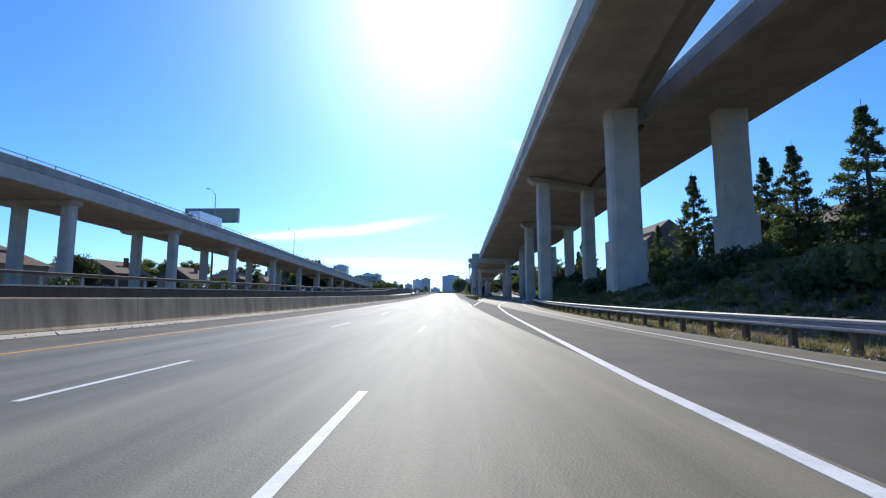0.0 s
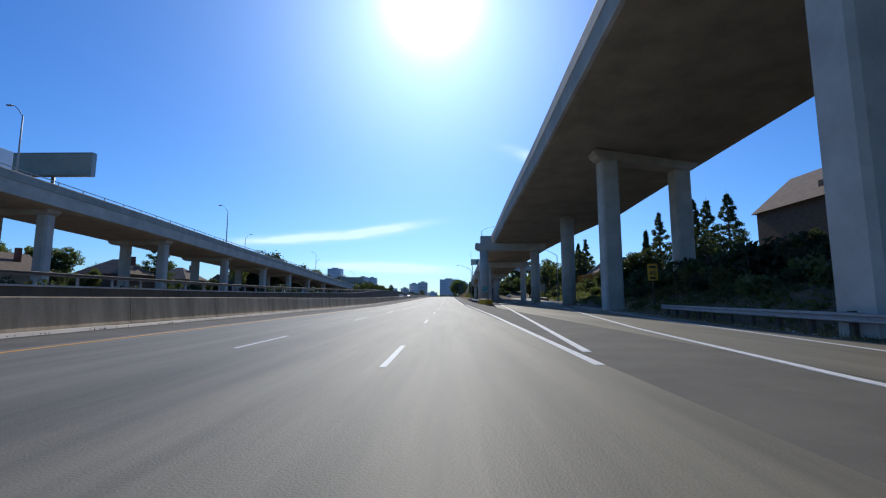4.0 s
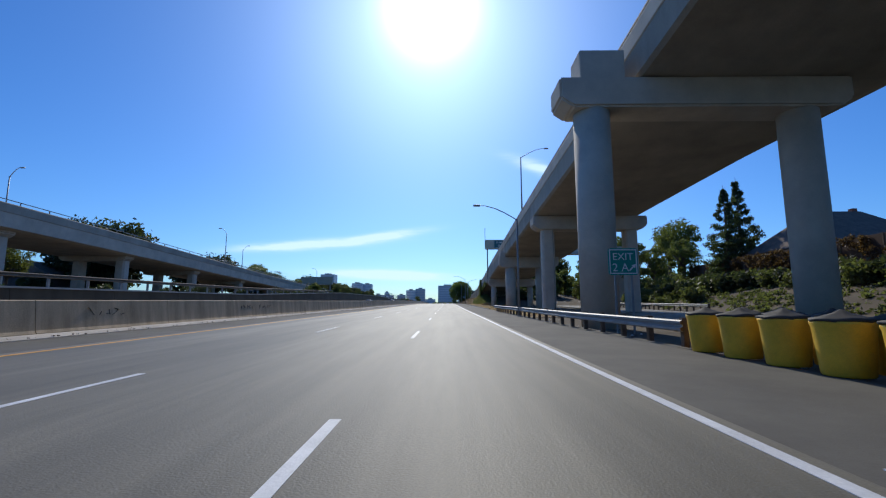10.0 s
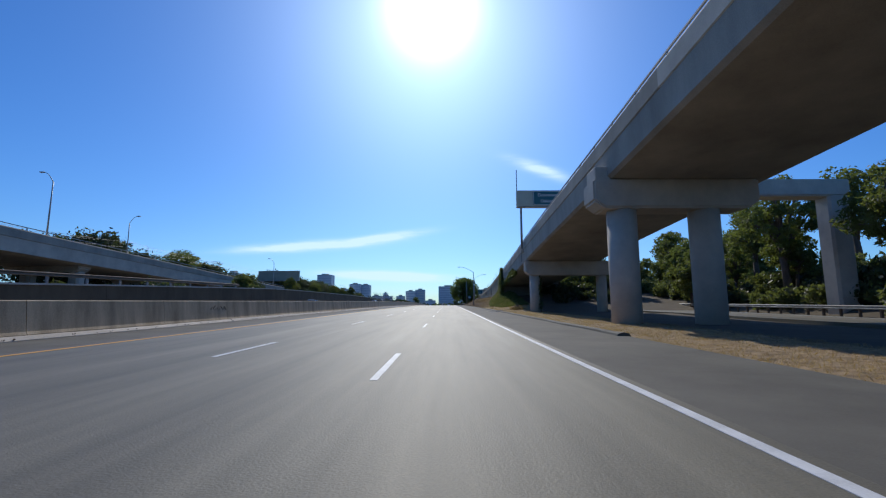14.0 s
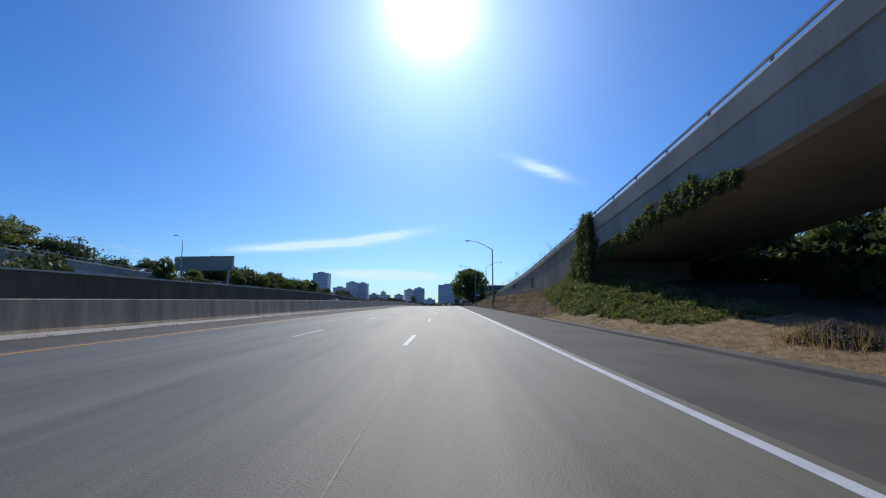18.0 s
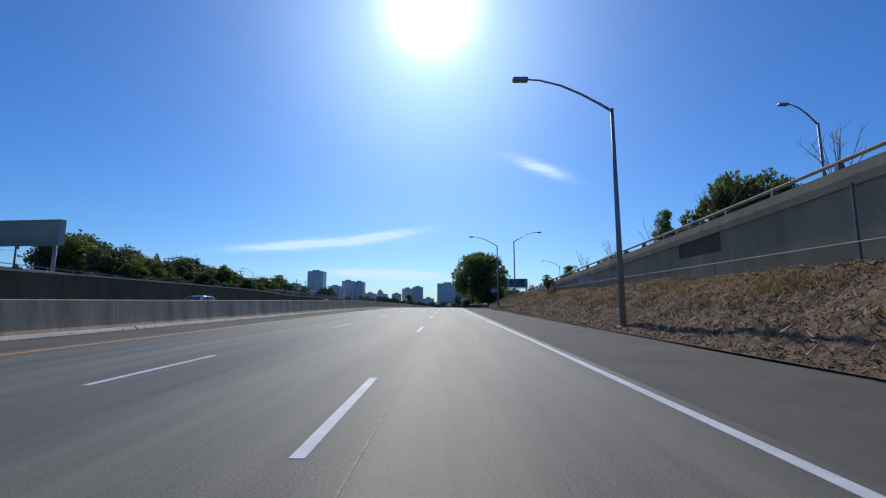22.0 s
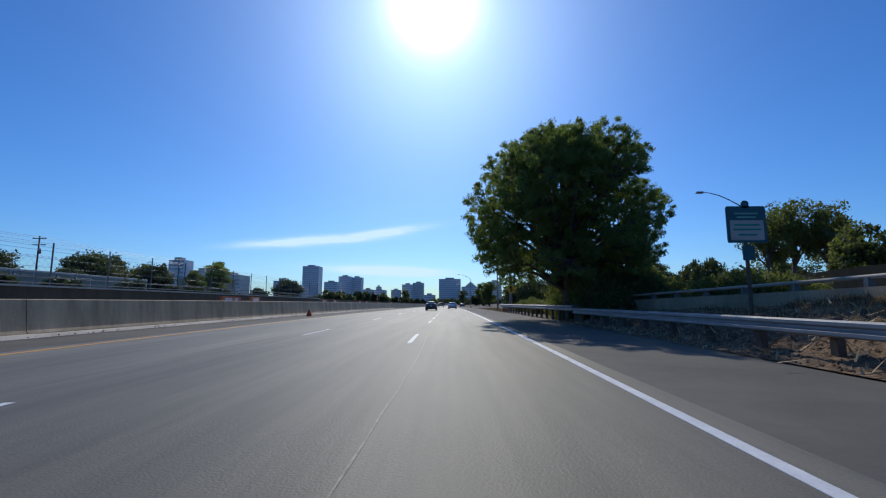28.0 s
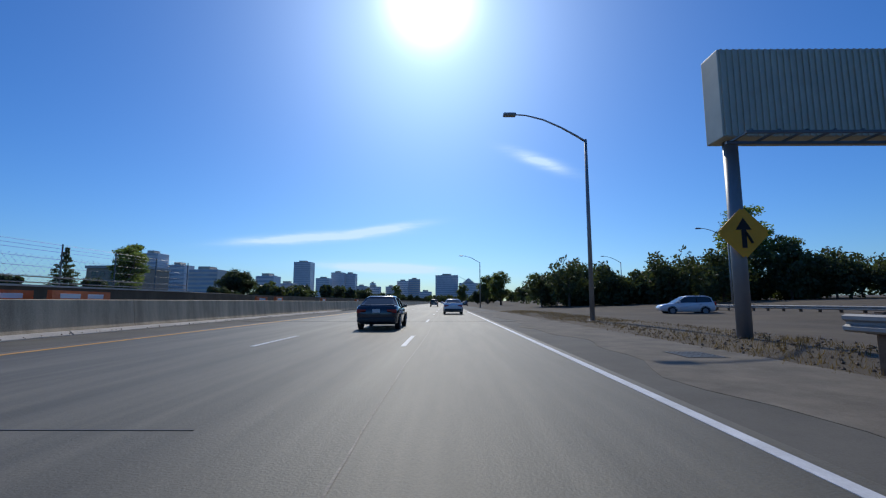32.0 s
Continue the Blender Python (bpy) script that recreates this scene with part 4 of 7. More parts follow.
def arrow(x, z, y, s, angle):
    bm = bmesh.new()
    pts = [(-0.08, -0.5), (0.08, -0.5), (0.08, 0.1), (0.26, 0.1), (0, 0.5), (-0.26, 0.1), (-0.08, 0.1)]
    c, q = math.cos(radians(angle)), math.sin(radians(angle))
    lo = [bm.verts.new((x + s * (a * c + b * q), y - 0.008, z + s * (-a * q + b * c))) for a, b in pts]
    hi = [bm.verts.new((v.co.x, y, v.co.z)) for v in lo]
    bm.faces.new(lo)
    for k in range(len(pts)):
        bm.faces.new((lo[k], hi[k], hi[(k + 1) % len(pts)], lo[(k + 1) % len(pts)]))
    bmesh.ops.recalc_face_normals(bm, faces=bm.faces)
    return bm


# exit sign in the gore
h = road_z(148.7) - 0.14
ex = empty("exit_sign", 0, 0, 0, label="green exit sign with white letters on two posts", category="road sign")
part("panel", plate(7.35, 8.7, h + 2.55, h + 3.78, 148.7, 0.12), M["sign_teal"], ex)
part("border", border(7.4, 8.65, h + 2.6, h + 3.73, 148.666), M["white"], ex)
lettering("EXIT", 0.46, 7.54, 148.66, h + 3.24, ex)
lettering("2 A", 0.52, 7.52, 148.66, h + 2.72, ex)
part("arrow", arrow(8.44, h + 2.9, 148.662, 0.42, 45), M["white"], ex)
for x in (7.65, 8.4):
    part("post", box(x - 0.04, x + 0.04, 148.7, 148.78, h - 0.4, h + 3.7, 0.008), M["steel"], ex)


def gantry_panel(x0, x1, z0, z1, y, parent):
    """A deep sign box with vertical ribs on its front, closed sides and a walkway truss below."""
    part("sign_box", box(x0, x1, y, y + 0.9, z0, z1, 0.03), M["sign_grey"], parent)
    bm = bmesh.new()
    for x in steps(x0 + 0.1, x1 - 0.1, 0.2):
        box_in(bm, x - 0.035, x + 0.035, y - 0.05, y + 0.01, z0 + 0.02, z1 - 0.02)
    tagged(part("rib", bm, M["sign_grey"], parent), kind="stuff")
    bm = bmesh.new()
    for a in (y - 1.0, y - 0.1):
        box_in(bm, x0, x1, a - 0.04, a + 0.04, z0 - 0.28, z0 - 0.2)
    for x in steps(x0 + 0.2, x1 - 0.2, 0.8):
        box_in(bm, x - 0.03, x + 0.03, y - 1.0, y, z0 - 0.2, z0 - 0.14)
    part("walkway", bm, M["rail_dark"], parent)


h = road_z(240) + 0.75
dt = empty("overhead_sign", 0.6, 0, 0, label="green overhead sign on a grey post beside the elevated roadway", category="road sign")
gantry_panel(9.1, 15.6, h + 13.6, h + 15.9, 240, dt)
part("panel", plate(11.3, 15.5, h + 13.75, h + 15.8, 239.93, 0.15), M["sign_green"], dt)
part("border", border(11.37, 15.43, h + 13.82, h + 15.73, 239.89), M["white"], dt)
lettering("Downtown", 0.62, 13.4, 239.885, h + 15.0, dt, align="CENTER")
lettering("Oakland", 0.62, 13.4, 239.885, h + 14.15, dt, align="CENTER")
part("post", tube([(9.75, 240.8, h + 7.5), (9.75, 240.8, h + 14.0)], [0.17, 0.14], 12), M["pole"], dt, smooth=True)
part("mast", tube([(9.15, 240.4, h + 13.6), (9.15, 240.4, h + 19.0)], 0.06, 8), M["pole"], dt, smooth=True)
part("bracket", box(9.55, 10.1, 240.5, 241.1, h + 7.2, h + 7.75, 0.04), M["concrete"], dt)
part("conduit", tube([(9.66, 240.8, h + 7.3), (9.7, 240.8, h + 5.9)], 0.05, 8), M["rail_dark"], dt)

h = road_z(427)
st = empty("overhead_sign", label="wide overhead sign with green panels on two grey posts", category="road sign")
gantry_panel(8.64, 25.9, h + 6.3, h + 9.2, 427, st)
for x0, x1 in ((15.3, 19.35), (19.95, 25.1)):
    part("panel", plate(x0, x1, h + 6.5, h + 9.1, 426.93, 0.18), M["sign_green"], st, "green panel with white lettering")
    part("border", border(x0 + 0.08, x1 - 0.08, h + 6.58, h + 9.02, 426.89), M["white"], st)
lettering("18th Street", 0.62, 17.32, 426.885, h + 8.3, st, align="CENTER")
lettering("14th Street", 0.62, 17.32, 426.885, h + 7.5, st, align="CENTER")
lettering("1/2 MILE", 0.42, 17.32, 426.885, h + 6.82, st, align="CENTER")
lettering("27th Street", 0.62, 22.2, 426.885, h + 8.1, st, align="CENTER")
lettering("West Grand Ave", 0.54, 22.15, 426.885, h + 7.15, st, align="CENTER")
part("arrow", arrow(24.65, h + 7.75, 426.888, 0.75, 25), M["white"], st)
for x in (9.15, 25.5):
    part("post", tube([(x, 427.5, h - 0.6), (x, 427.5, h + 6.4)], 0.22, 16), M["pole"], st, smooth=True)


def diamond_sign(x, y, z, s, label, legend):
    e = empty("warning_sign", label=label, category="road sign")
    bm = bmesh.new()
    pts = [(0, -s), (s, 0), (0, s), (-s, 0)]
    f = [bm.verts.new((x + a, y - 0.02, z + b)) for a, b in pts]
    g = [bm.verts.new((x + a, y, z + b)) for a, b in pts]
    bm.faces.new(f)
    bm.faces.new(list(reversed(g)))
    for k in range(4):
        bm.faces.new((f[k], g[k], g[(k + 1) % 4], f[(k + 1) % 4]))
    bmesh.ops.bevel(bm, geom=[e_ for e_ in bm.edges if abs(e_.verts[0].co.x - e_.verts[1].co.x) < 1e-4 and abs(e_.verts[0].co.z - e_.verts[1].co.z) < 1e-4], offset=0.08, segments=3, affect="EDGES")
    bmesh.ops.recalc_face_normals(bm, faces=bm.faces)
    part("panel", bm, M["sign_yellow"], e)
    part("arrow", arrow(x, z, y - 0.022, s * 1.15, 0), M["black"], e, "black merge arrow")
    bm = bmesh.new()
    tube([(x + 0.24, y - 0.03, z - 0.32), (x + 0.14, y - 0.03, z - 0.12), (x + 0.04, y - 0.03, z + 0.02)], 0.04, 6, bm)
    part("side_stroke", bm, M["black"], e)
    part("bracket", box(x - 0.16, x + 0.16, y, y + 0.1, z - 0.3, z - 0.22, 0.008), M["steel"], e)
    part("bracket", box(x - 0.16, x + 0.16, y, y + 0.1, z + 0.22, z + 0.3, 0.008), M["steel"], e)
    return e


diamond_sign(9.15, 427.2, road_z(427) + 3.3, 0.82, "yellow diamond merge sign fixed to a grey post", True)
diamond_sign(25.5, 427.2, road_z(427) + 3.9, 0.72, "yellow diamond merge sign on the far post", True)

h = road_z(94)
ysign = empty("advisory_sign", label="yellow exit speed sign on a post beside the exit lane", category="road sign")
part("panel", plate(19.0, 19.95, h + 2.9, h + 4.5, 94, 0.08), M["sign_yellow"], ysign)
bm = bmesh.new()
for z0, w in ((4.1, 0.6), (3.05, 0.55)):
    box_in(bm, 19.475 - w / 2, 19.475 + w / 2, 93.955, 93.972, h + z0, h + z0 + 0.18)
part("legend_bar", bm, M["black"], ysign)
lettering("45", 0.66, 19.475, 93.96, h + 3.4, ysign, M["black"], "CENTER")
part("post", box(19.42, 19.53, 94.0, 94.1, land(19.5, 94) - 0.4, h + 4.4, 0.01), M["wood"], ysign)

h = road_z(375.3)
ad = empty("adoption_sign", -0.35, label="green and white roadside information sign on a thin post", category="road sign")
part("panel", plate(9.33, 10.6, h + 3.07, h + 4.27, 375.3, 0.06), M["sign_green"], ad, "dark green sign panel")
part("white_field", plate(9.43, 10.5, h + 3.15, h + 3.8, 375.265, 0.03, 0.01), M["siding"], ad, "pale field with unreadable lines")
bm = bmesh.new()
for z0, w in ((3.62, 0.8), (3.47, 0.9), (3.3, 0.6)):
    box_in(bm, 9.965 - w / 2, 9.965 + w / 2, 375.245, 375.253, h + z0, h + z0 + 0.06)
part("legend_bar", bm, M["sign_teal"], ad)
bm = bmesh.new()
for z0, w in ((4.0, 0.75), (3.88, 0.6)):
    box_in(bm, 9.965 - w / 2, 9.965 + w / 2, 375.255, 375.268, h + z0, h + z0 + 0.05)
part("heading_bar", bm, M["sign_pale"], ad)
part("emblem", plate(9.84, 10.09, h + 4.2, h + 4.46, 375.29, 0.1, 0.02), M["sign_green"], ad)
part("small_plate", plate(9.78, 10.15, h + 2.5, h + 2.98, 375.3, 0.04), M["sign_green"], ad)
part("post", box(9.92, 10.01, 375.33, 375.42, land(9.96, 375.3) - 0.4, h + 4.1, 0.01), M["wood"], ad)


# ---- sand barrels in the gore ----
def sand_barrel(x, y, dx=0.0):
    e = empty("sand_barrel", label="yellow plastic sand barrel with a dark lid", category="crash barrel", group="sand barrels in the gore")
    part("drum", tube([(0, 0, 0), (0, 0, 0.03), (0, 0, 0.45), (0, 0, 0.8), (0, 0, 0.86), (0, 0, 0.9)], [0.34, 0.36, 0.4, 0.43, 0.45, 0.45], 22), M["barrel"], e, smooth=True)
    bm = bmesh.new()
    rings = []
    for q, z in ((0.455, 0.885), (0.466, 0.91), (0.46, 0.93), (0.33, 0.96), (0.13, 1.03), (0.02, 1.1)):
        rings.append([bm.verts.new((q * (1 + 0.025 * math.cos(4 * a)) * math.cos(a), q * (1 + 0.025 * math.cos(4 * a)) * math.sin(a), z + 0.022 * (q / 0.5) * abs(math.cos(3 * a)))) for a in [math.tau * k / 24 for k in range(24)]])
    for u, w in zip(rings, rings[1:]):
        for k in range(24):
            bm.faces.new((u[k], u[(k + 1) % 24], w[(k + 1) % 24], w[k]))
    bm.faces.new(list(reversed(rings[0])))
    bm.faces.new(rings[-1])
    part("lid", bm, M["lid"], e, "dark peaked plastic lid", smooth=True)
    return e


sb = sand_barrel(0, 0)
spots = [(6.85 - 0.06 * j + 0.95 * i, 132.5 + 1.22 * j) for j in range(7) for i in range(1 if j == 0 else (2 if j < 6 else 3))]
sb.matrix_basis = at_road(spots[0][0], spots[0][1])
for x, y in spots[1:]:
    copy_thing(sb, at_road(x, y, 0, (x * 97 + y * 31) % 360))

# ---- billboards and fences beyond the oncoming lanes ----
def billboard(x0, x1, y, z0, z1, ground, label, legs):
    e = empty("billboard", label=label, category="billboard")
    part("panel", box(x0, x1, y, y + 0.7, z0, z1, 0.04), M["board"], e)
    bm = bmesh.new()
    for a, b, c, d in ((x0 - 0.1, x1 + 0.1, z1, z1 + 0.14), (x0 - 0.1, x1 + 0.1, z0 - 0.14, z0), (x0 - 0.14, x0, z0, z1), (x1, x1 + 0.14, z0, z1)):
        box_in(bm, a, b, y - 0.08, y + 0.78, c, d)
    part("frame", bm, M["pole"], e)
    part("walkway", box(x0, x1, y - 0.9, y - 0.1, z0 - 0.3, z0 - 0.22), M["rail_dark"], e)
    for x in legs:
        part("leg", tube([(x, y + 0.9, ground), (x, y + 0.9, z1 - 0.4)], 0.28, 10), M["pole"], e, smooth=True)
    return e


billboard(-75.5, -60.4, 123.8, road_z(124) + 22.0, road_z(124) + 25.8, 0, "large blank grey-green billboard high above the far roadway", (-67.6,))
bb = billboard(-8.0, 8.0, 0, 9.6, 13.1, 0, "blank grey-green billboard on two legs above bushes", (-6.6, 6.6))
bb.matrix_basis = pose(-64.8, 348.6, road_z(348.6), 0, 0, -5)

panel_fence = empty("panel_fence", label="long grey panelled fence on the bank", category="fence")
for k in range(7):
    y = 338 + 3.9 * k
    h = land(-46, y)
    part("fence_panel", box(-46.1, -45.9, y, y + 3.8, h + 0.3, h + 2.1, 0.02), M["concrete"], panel_fence)
    part("post", box(-46.2, -45.8, y - 0.12, y + 0.02, h - 0.5, h + 2.25), M["pole"], panel_fence)

cfence = empty("chain_link_fence", label="tall chain link fence with wires on the retaining wall", category="fence")
me = None
for y in steps(372, 468, 6.0):
    z = road_z(y) + lerp(y, SW)
    if me is None:
        ob = part("post", tube([(0, 0, -0.2), (0, 0, 3.6)], 0.06, 8), M["rail_dark"], cfence)
        me = ob.data
    else:
        ob = new("post", me)
        ob.parent = cfence
    ob.matrix_basis = pose(-31.9, y, z)
for dz in (0.9, 1.6, 2.3, 2.9, 3.2, 3.5):
    part("wire", tube([(-31.9, y, road_z(y) + lerp(y, SW) + dz) for y in steps(372, 468, 12)], 0.012, 4), M["rail_dark"], cfence)
for dz in (0.35, 0.8):
    part("rail", tube([(-31.85, y, road_z(y) + lerp(y, SW) + dz) for y in steps(366, 468, 12)], 0.05, 6), M["rail_pale"], cfence, "dull horizontal rail")
bm = bmesh.new()
for k in range(160):
    for s in (-1, 1):
        y = 372 + 0.6 * k
        z = road_z(y) + 2.7
        tube([(-31.9, y, z), (-31.9, min(468, y + 2.2) if s > 0 else max(372, y - 2.2), z + 2.2)], 0.006, 3, bm, False)
tagged(part("mesh", bm, M["rail_dark"], cfence, "thin wire mesh"), kind="stuff")

# orange work barriers on the oncoming side
ob_ = empty("work_barrier", label="orange plastic work barrier on the oncoming lanes", category="barrier", group="orange work barriers")
part("body", loft([0, 1.0, 1.95], lambda y: [(-0.3, 0), (0.3, 0), (0.3, 0.25), (0.12, 0.55), (0.1, 1.6), (-0.1, 1.6), (-0.12, 0.55), (-0.3, 0.25)]), M["orange"], ob_)
part("reflector", box(0.1, 0.125, 0.4, 1.5, 1.15, 1.35, 0.005), M["white"], ob_)
part("foot", box(-0.32, 0.32, 0.1, 1.85, 0.0, 0.1, 0.02), M["white"], ob_)
ob_.matrix_basis = at_road(-19.5, 352, 0, 0)
for k, y in enumerate((354.2, 356.4, 372, 374.3, 400, 402.2, 404.4, 431, 433.2, 435.4, 437.6, 462, 464.3, 485, 487.3, 510, 512)):
    copy_thing(ob_, at_road(-19.5 - 0.6 * (k % 3), y, 0, (k * 7) % 11 - 5, 1.2))


bag = empty("traffic_cone", label="small orange-red traffic cone beside the median kerb", category="traffic cone")
h = road_z(400.8)
part("cone_body", tube([(-12.5, 400.8, h + 0.04), (-12.5, 400.8, h + 0.3), (-12.5, 400.8, h + 0.62)], [0.24, 0.17, 0.06], 16), M["orange"], bag, smooth=True)
part("cone_foot", box(-12.78, -12.22, 400.52, 401.08, h, h + 0.05, 0.015), M["orange"], bag)


# ---- houses ----
def house(name, x, y, w, d, hgt, roof, label, wall="siding", hip=False, rz=0, base=None):
    e = empty(name, x, y, base if base is not None else land(x, y) - 0.4, rz, label=label, category="house")
    part("wall", box(-w / 2, w / 2, 0, d, 0, hgt, 0.02), M[wall], e)
    bm = bmesh.new()
    o = 0.5
    a = [bm.verts.new(p) for p in ((-w / 2 - o, -o, hgt), (w / 2 + o, -o, hgt), (w / 2 + o, d + o, hgt), (-w / 2 - o, d + o, hgt))]
    if hip:
        i = min(w, d) * 0.42
        r = [bm.verts.new((-w / 2 + i, d / 2, hgt + roof)), bm.verts.new((w / 2 - i, d / 2, hgt + roof))]
        fs = ((a[0], a[1], r[1], r[0]), (a[2], a[3], r[0], r[1]), (a[1], a[2], r[1]), (a[3], a[0], r[0]), (a[3], a[2], a[1], a[0]))
    else:
        r = [bm.verts.new((0, -o, hgt + roof)), bm.verts.new((0, d + o, hgt + roof))]
        fs = ((a[1], a[2], r[1], r[0]), (a[3], a[0], r[0], r[1]), (a[0], a[1], r[0]), (a[2], a[3], r[1]), (a[3], a[2], a[1], a[0]))
    for f in fs:
        bm.faces.new(f)
    bmesh.ops.recalc_face_normals(bm, faces=bm.faces)
    part("roof", bm, M["shingle"], e)
    part("chimney", box(w * 0.2, w * 0.2 + 0.7, d * 0.6, d * 0.6 + 0.7, hgt, hgt + roof + 0.7, 0.03), M["brick"], e)
    rows_ = max(1, int(hgt // 3))
    for j in range(rows_):
        for k in range(max(2, int(w // 3))):
            n = max(2, int(w // 3))
            cx = -w / 2 + w * (k + 0.5) / n
            z0 = 1.0 + 3 * j
            win = part("window", box(cx - 0.55, cx + 0.55, -0.03, 0.05, z0, z0 + 1.4), M["window"], e)
            bm = bmesh.new()
            for q in ((-0.65, 0.65, z0 + 1.4, z0 + 1.52), (-0.65, 0.65, z0 - 0.12, z0), (-0.65, -0.55, z0, z0 + 1.4), (0.55, 0.65, z0, z0 + 1.4), (-0.03, 0.03, z0, z0 + 1.4)):
                box_in(bm, cx + q[0], cx + q[1], -0.07, -0.025, q[2], q[3])
            part("frame", bm, M["white"], win)
    return e


vic = house("house", 48.6, 99, 11, 14, 8.2, 5.2, "tall brown shingled gabled house behind trees on the bank", "brown")
part("dormer", box(-4.2, -1.6, -0.6, 5, 7.6, 10.6, 0.05), M["brown"], vic)
part("gable_window", box(-0.7, 0.7, -0.45, 0.1, 9.2, 10.8), M["window"], vic)
part("porch", box(-5.2, 5.2, -1.6, 0, 0, 3.0, 0.05), M["brown"], vic)
house("house", 52.0, 181, 16.6, 12, 4.7, 5.3, "low hipped-roof house with brown shingles on the bank", "tan", True, base=road_z(181) + 3.2)
house("house", 58, 60, 12, 11, 6, 3.6, "pale house partly hidden by tall conifers", "siding")
for x, y, w, d, hg, rf, wall, hip, lab in ((-92, 96, 12, 10, 4.5, 3, "siding", True, "low house with a brown hipped roof beyond the far roadway"),
                                           (-84, 172, 11, 13, 4.6, 2.9, "tan", False, "tan house with a reddish brown roof beyond the far roadway"),
                                           (-98, 122, 10, 12, 6, 3.2, "siding", False, "two-storey grey house beyond the far roadway"),
                                           (-80, 212, 9, 11, 4.4, 3, "dark", False, "small dark gabled house beyond the far roadway"),
                                           (-90, 224, 9, 11, 4.4, 3.4, "dark", False, "dark gabled house under trees"),
                                           (-110, 62, 13, 11, 5, 3, "tan", True, "tan house behind trees beyond the far roadway"),
                                           (-118, 150, 14, 12, 6, 3, "siding", True, "pale two-storey house beyond the far roadway")):
    house("house", x, y, w, d, hg, rf, lab, wall, hip)
for x, y, w, d, hg, rf, wall, hip, lab in ((-74, 118, 9, 10, 4.6, 3.4, "tan", False, "tan gabled house close to the far roadway"),
                                           (-75, 146, 11, 10, 5.2, 3.6, "brown", True, "brown shingled house close to the far roadway"),
                                           (-77.5, 173, 10, 11, 4.8, 3.6, "tan", True, "tan house with a brown hipped roof close to the far roadway"),
                                           (-75, 92, 10, 10, 5.0, 3.0, "brown", False, "brown gabled house close to the far roadway"),
                                           (-74, 66, 9, 10, 5.4, 3.2, "tan", True, "tan hipped house close to the far roadway")):
    house("house", x, y, w, d, hg, rf, lab, wall, hip)
lowb = empty("low_building", label="long low flat-roofed building with a parapet behind a fence", category="building")
h = land(-122, 575)
part("wall", box(-132, -112, 575, 592, h - 1.0, h + 10.5, 0.05), M["tan"], lowb)
part("parapet", box(-132.4, -111.6, 574.6, 592.4, h + 10.5, h + 11.5, 0.05), M["siding"], lowb)
for j in range(3):
    for k in range(6):
        part("window", box(-130 + 3.1 * k, -128.2 + 3.1 * k, 574.9, 575.05, h + 1.4 + 3.1 * j, h + 3.1 + 3.1 * j), M["window"], lowb)
shed = empty("long_shed", label="long low pale trailer with painted marks behind the wall", category="trailer")
h = land(-46, 414)
part("body", box(-49, -46, 404, 428, h + 0.5, h + 2.5, 0.06), M["siding"], shed)
for k in range(9):
    part("side_panel", box(-46.0, -45.94, 404.4 + 2.6 * k, 406.7 + 2.6 * k, h + 0.7, h + 2.3, 0.01), M["board"], shed)
part("base", box(-48.6, -46.4, 405, 427, h - 0.6, h + 0.5), M["rail_dark"], shed)

bank_fence = empty("bank_fence", label="brown wooden fence along the top of the bank", category="fence")
me = pme = None
for k in range(22):
    y = 152 + 2.5 * k
    x = lerp(y, EXIT_R) + 13.2
    x2 = lerp(y + 2.5, EXIT_R) + 13.2
    if me is None:
        a = part("fence_panel", box(-0.05, 0.05, 0.05, 2.6, 0, 3.6, 0.01), M["fence_wood"], bank_fence)
        b = part("post", box(-0.08, 0.08, -0.08, 0.08, -0.6, 3.75, 0.01), M["wood"], bank_fence)
        me, pme = a.data, b.data
    else:
        a, b = new("fence_panel", me), new("post", pme)
        a.parent = b.parent = bank_fence
    rz = -math.degrees(math.atan2(x2 - x, 2.5))
    a.matrix_basis = pose(x, y, land(x, y) + 0.1, 0, 0, rz)
    b.matrix_basis = pose(x, y, land(x, y), 0, 0, rz)


# ---- utility poles and wires beyond the oncoming lanes ----
def utility_pole(x, y, h):
    z = land(x, y)
    e = empty("utility_pole", x, y, z, 0, label="weathered wooden utility pole with cross arms", category="utility pole", group="utility poles")
    part("pole", tube([(0, 0, -0.8), (0, 0, h)], [0.17, 0.11], 10), M["wood"], e, smooth=True)
    for dz in (0.4, 1.5):
        part("cross_arm", box(-1.2, 1.2, -0.06, 0.06, h - dz - 0.12, h - dz, 0.01), M["wood"], e)
        for q in (-1.05, -0.5, 0.5, 1.05):
            part("insulator", tube([(q, 0, h - dz), (q, 0, h - dz + 0.16)], [0.05, 0.035], 8), M["sign_grey"], e)
    part("transformer", tube([(0.28, 0, h - 3.1), (0.28, 0, h - 2.2)], 0.2, 12), M["pole"], e, smooth=True)
    return Vector((x, y, z + h))


tops = [utility_pole(-71, y, hh) for y, hh in ((236, 11.5), (276, 12.0), (316, 11.0), (356, 10.5), (396, 10.5), (436, 10.5), (476, 10.5))]
wires = empty("overhead_wires", label="thin dark overhead wires between utility poles", category="wires", kind="structure")
for dz, dx in ((-0.25, -1.05), (-0.25, 1.05), (-1.35, 0.5), (-3.4, 0.0)):
    for p, q in zip(tops, tops[1:]):
        part("wire", tube([p.lerp(q, f) + Vector((dx, 0, dz - 1.6 * f * (1 - f))) for f in (0, 0.2, 0.4, 0.6, 0.8, 1.0)], 0.02, 4), M["rail_dark"], wires)

# ---- plants ----
rng = np.random.default_rng(7)


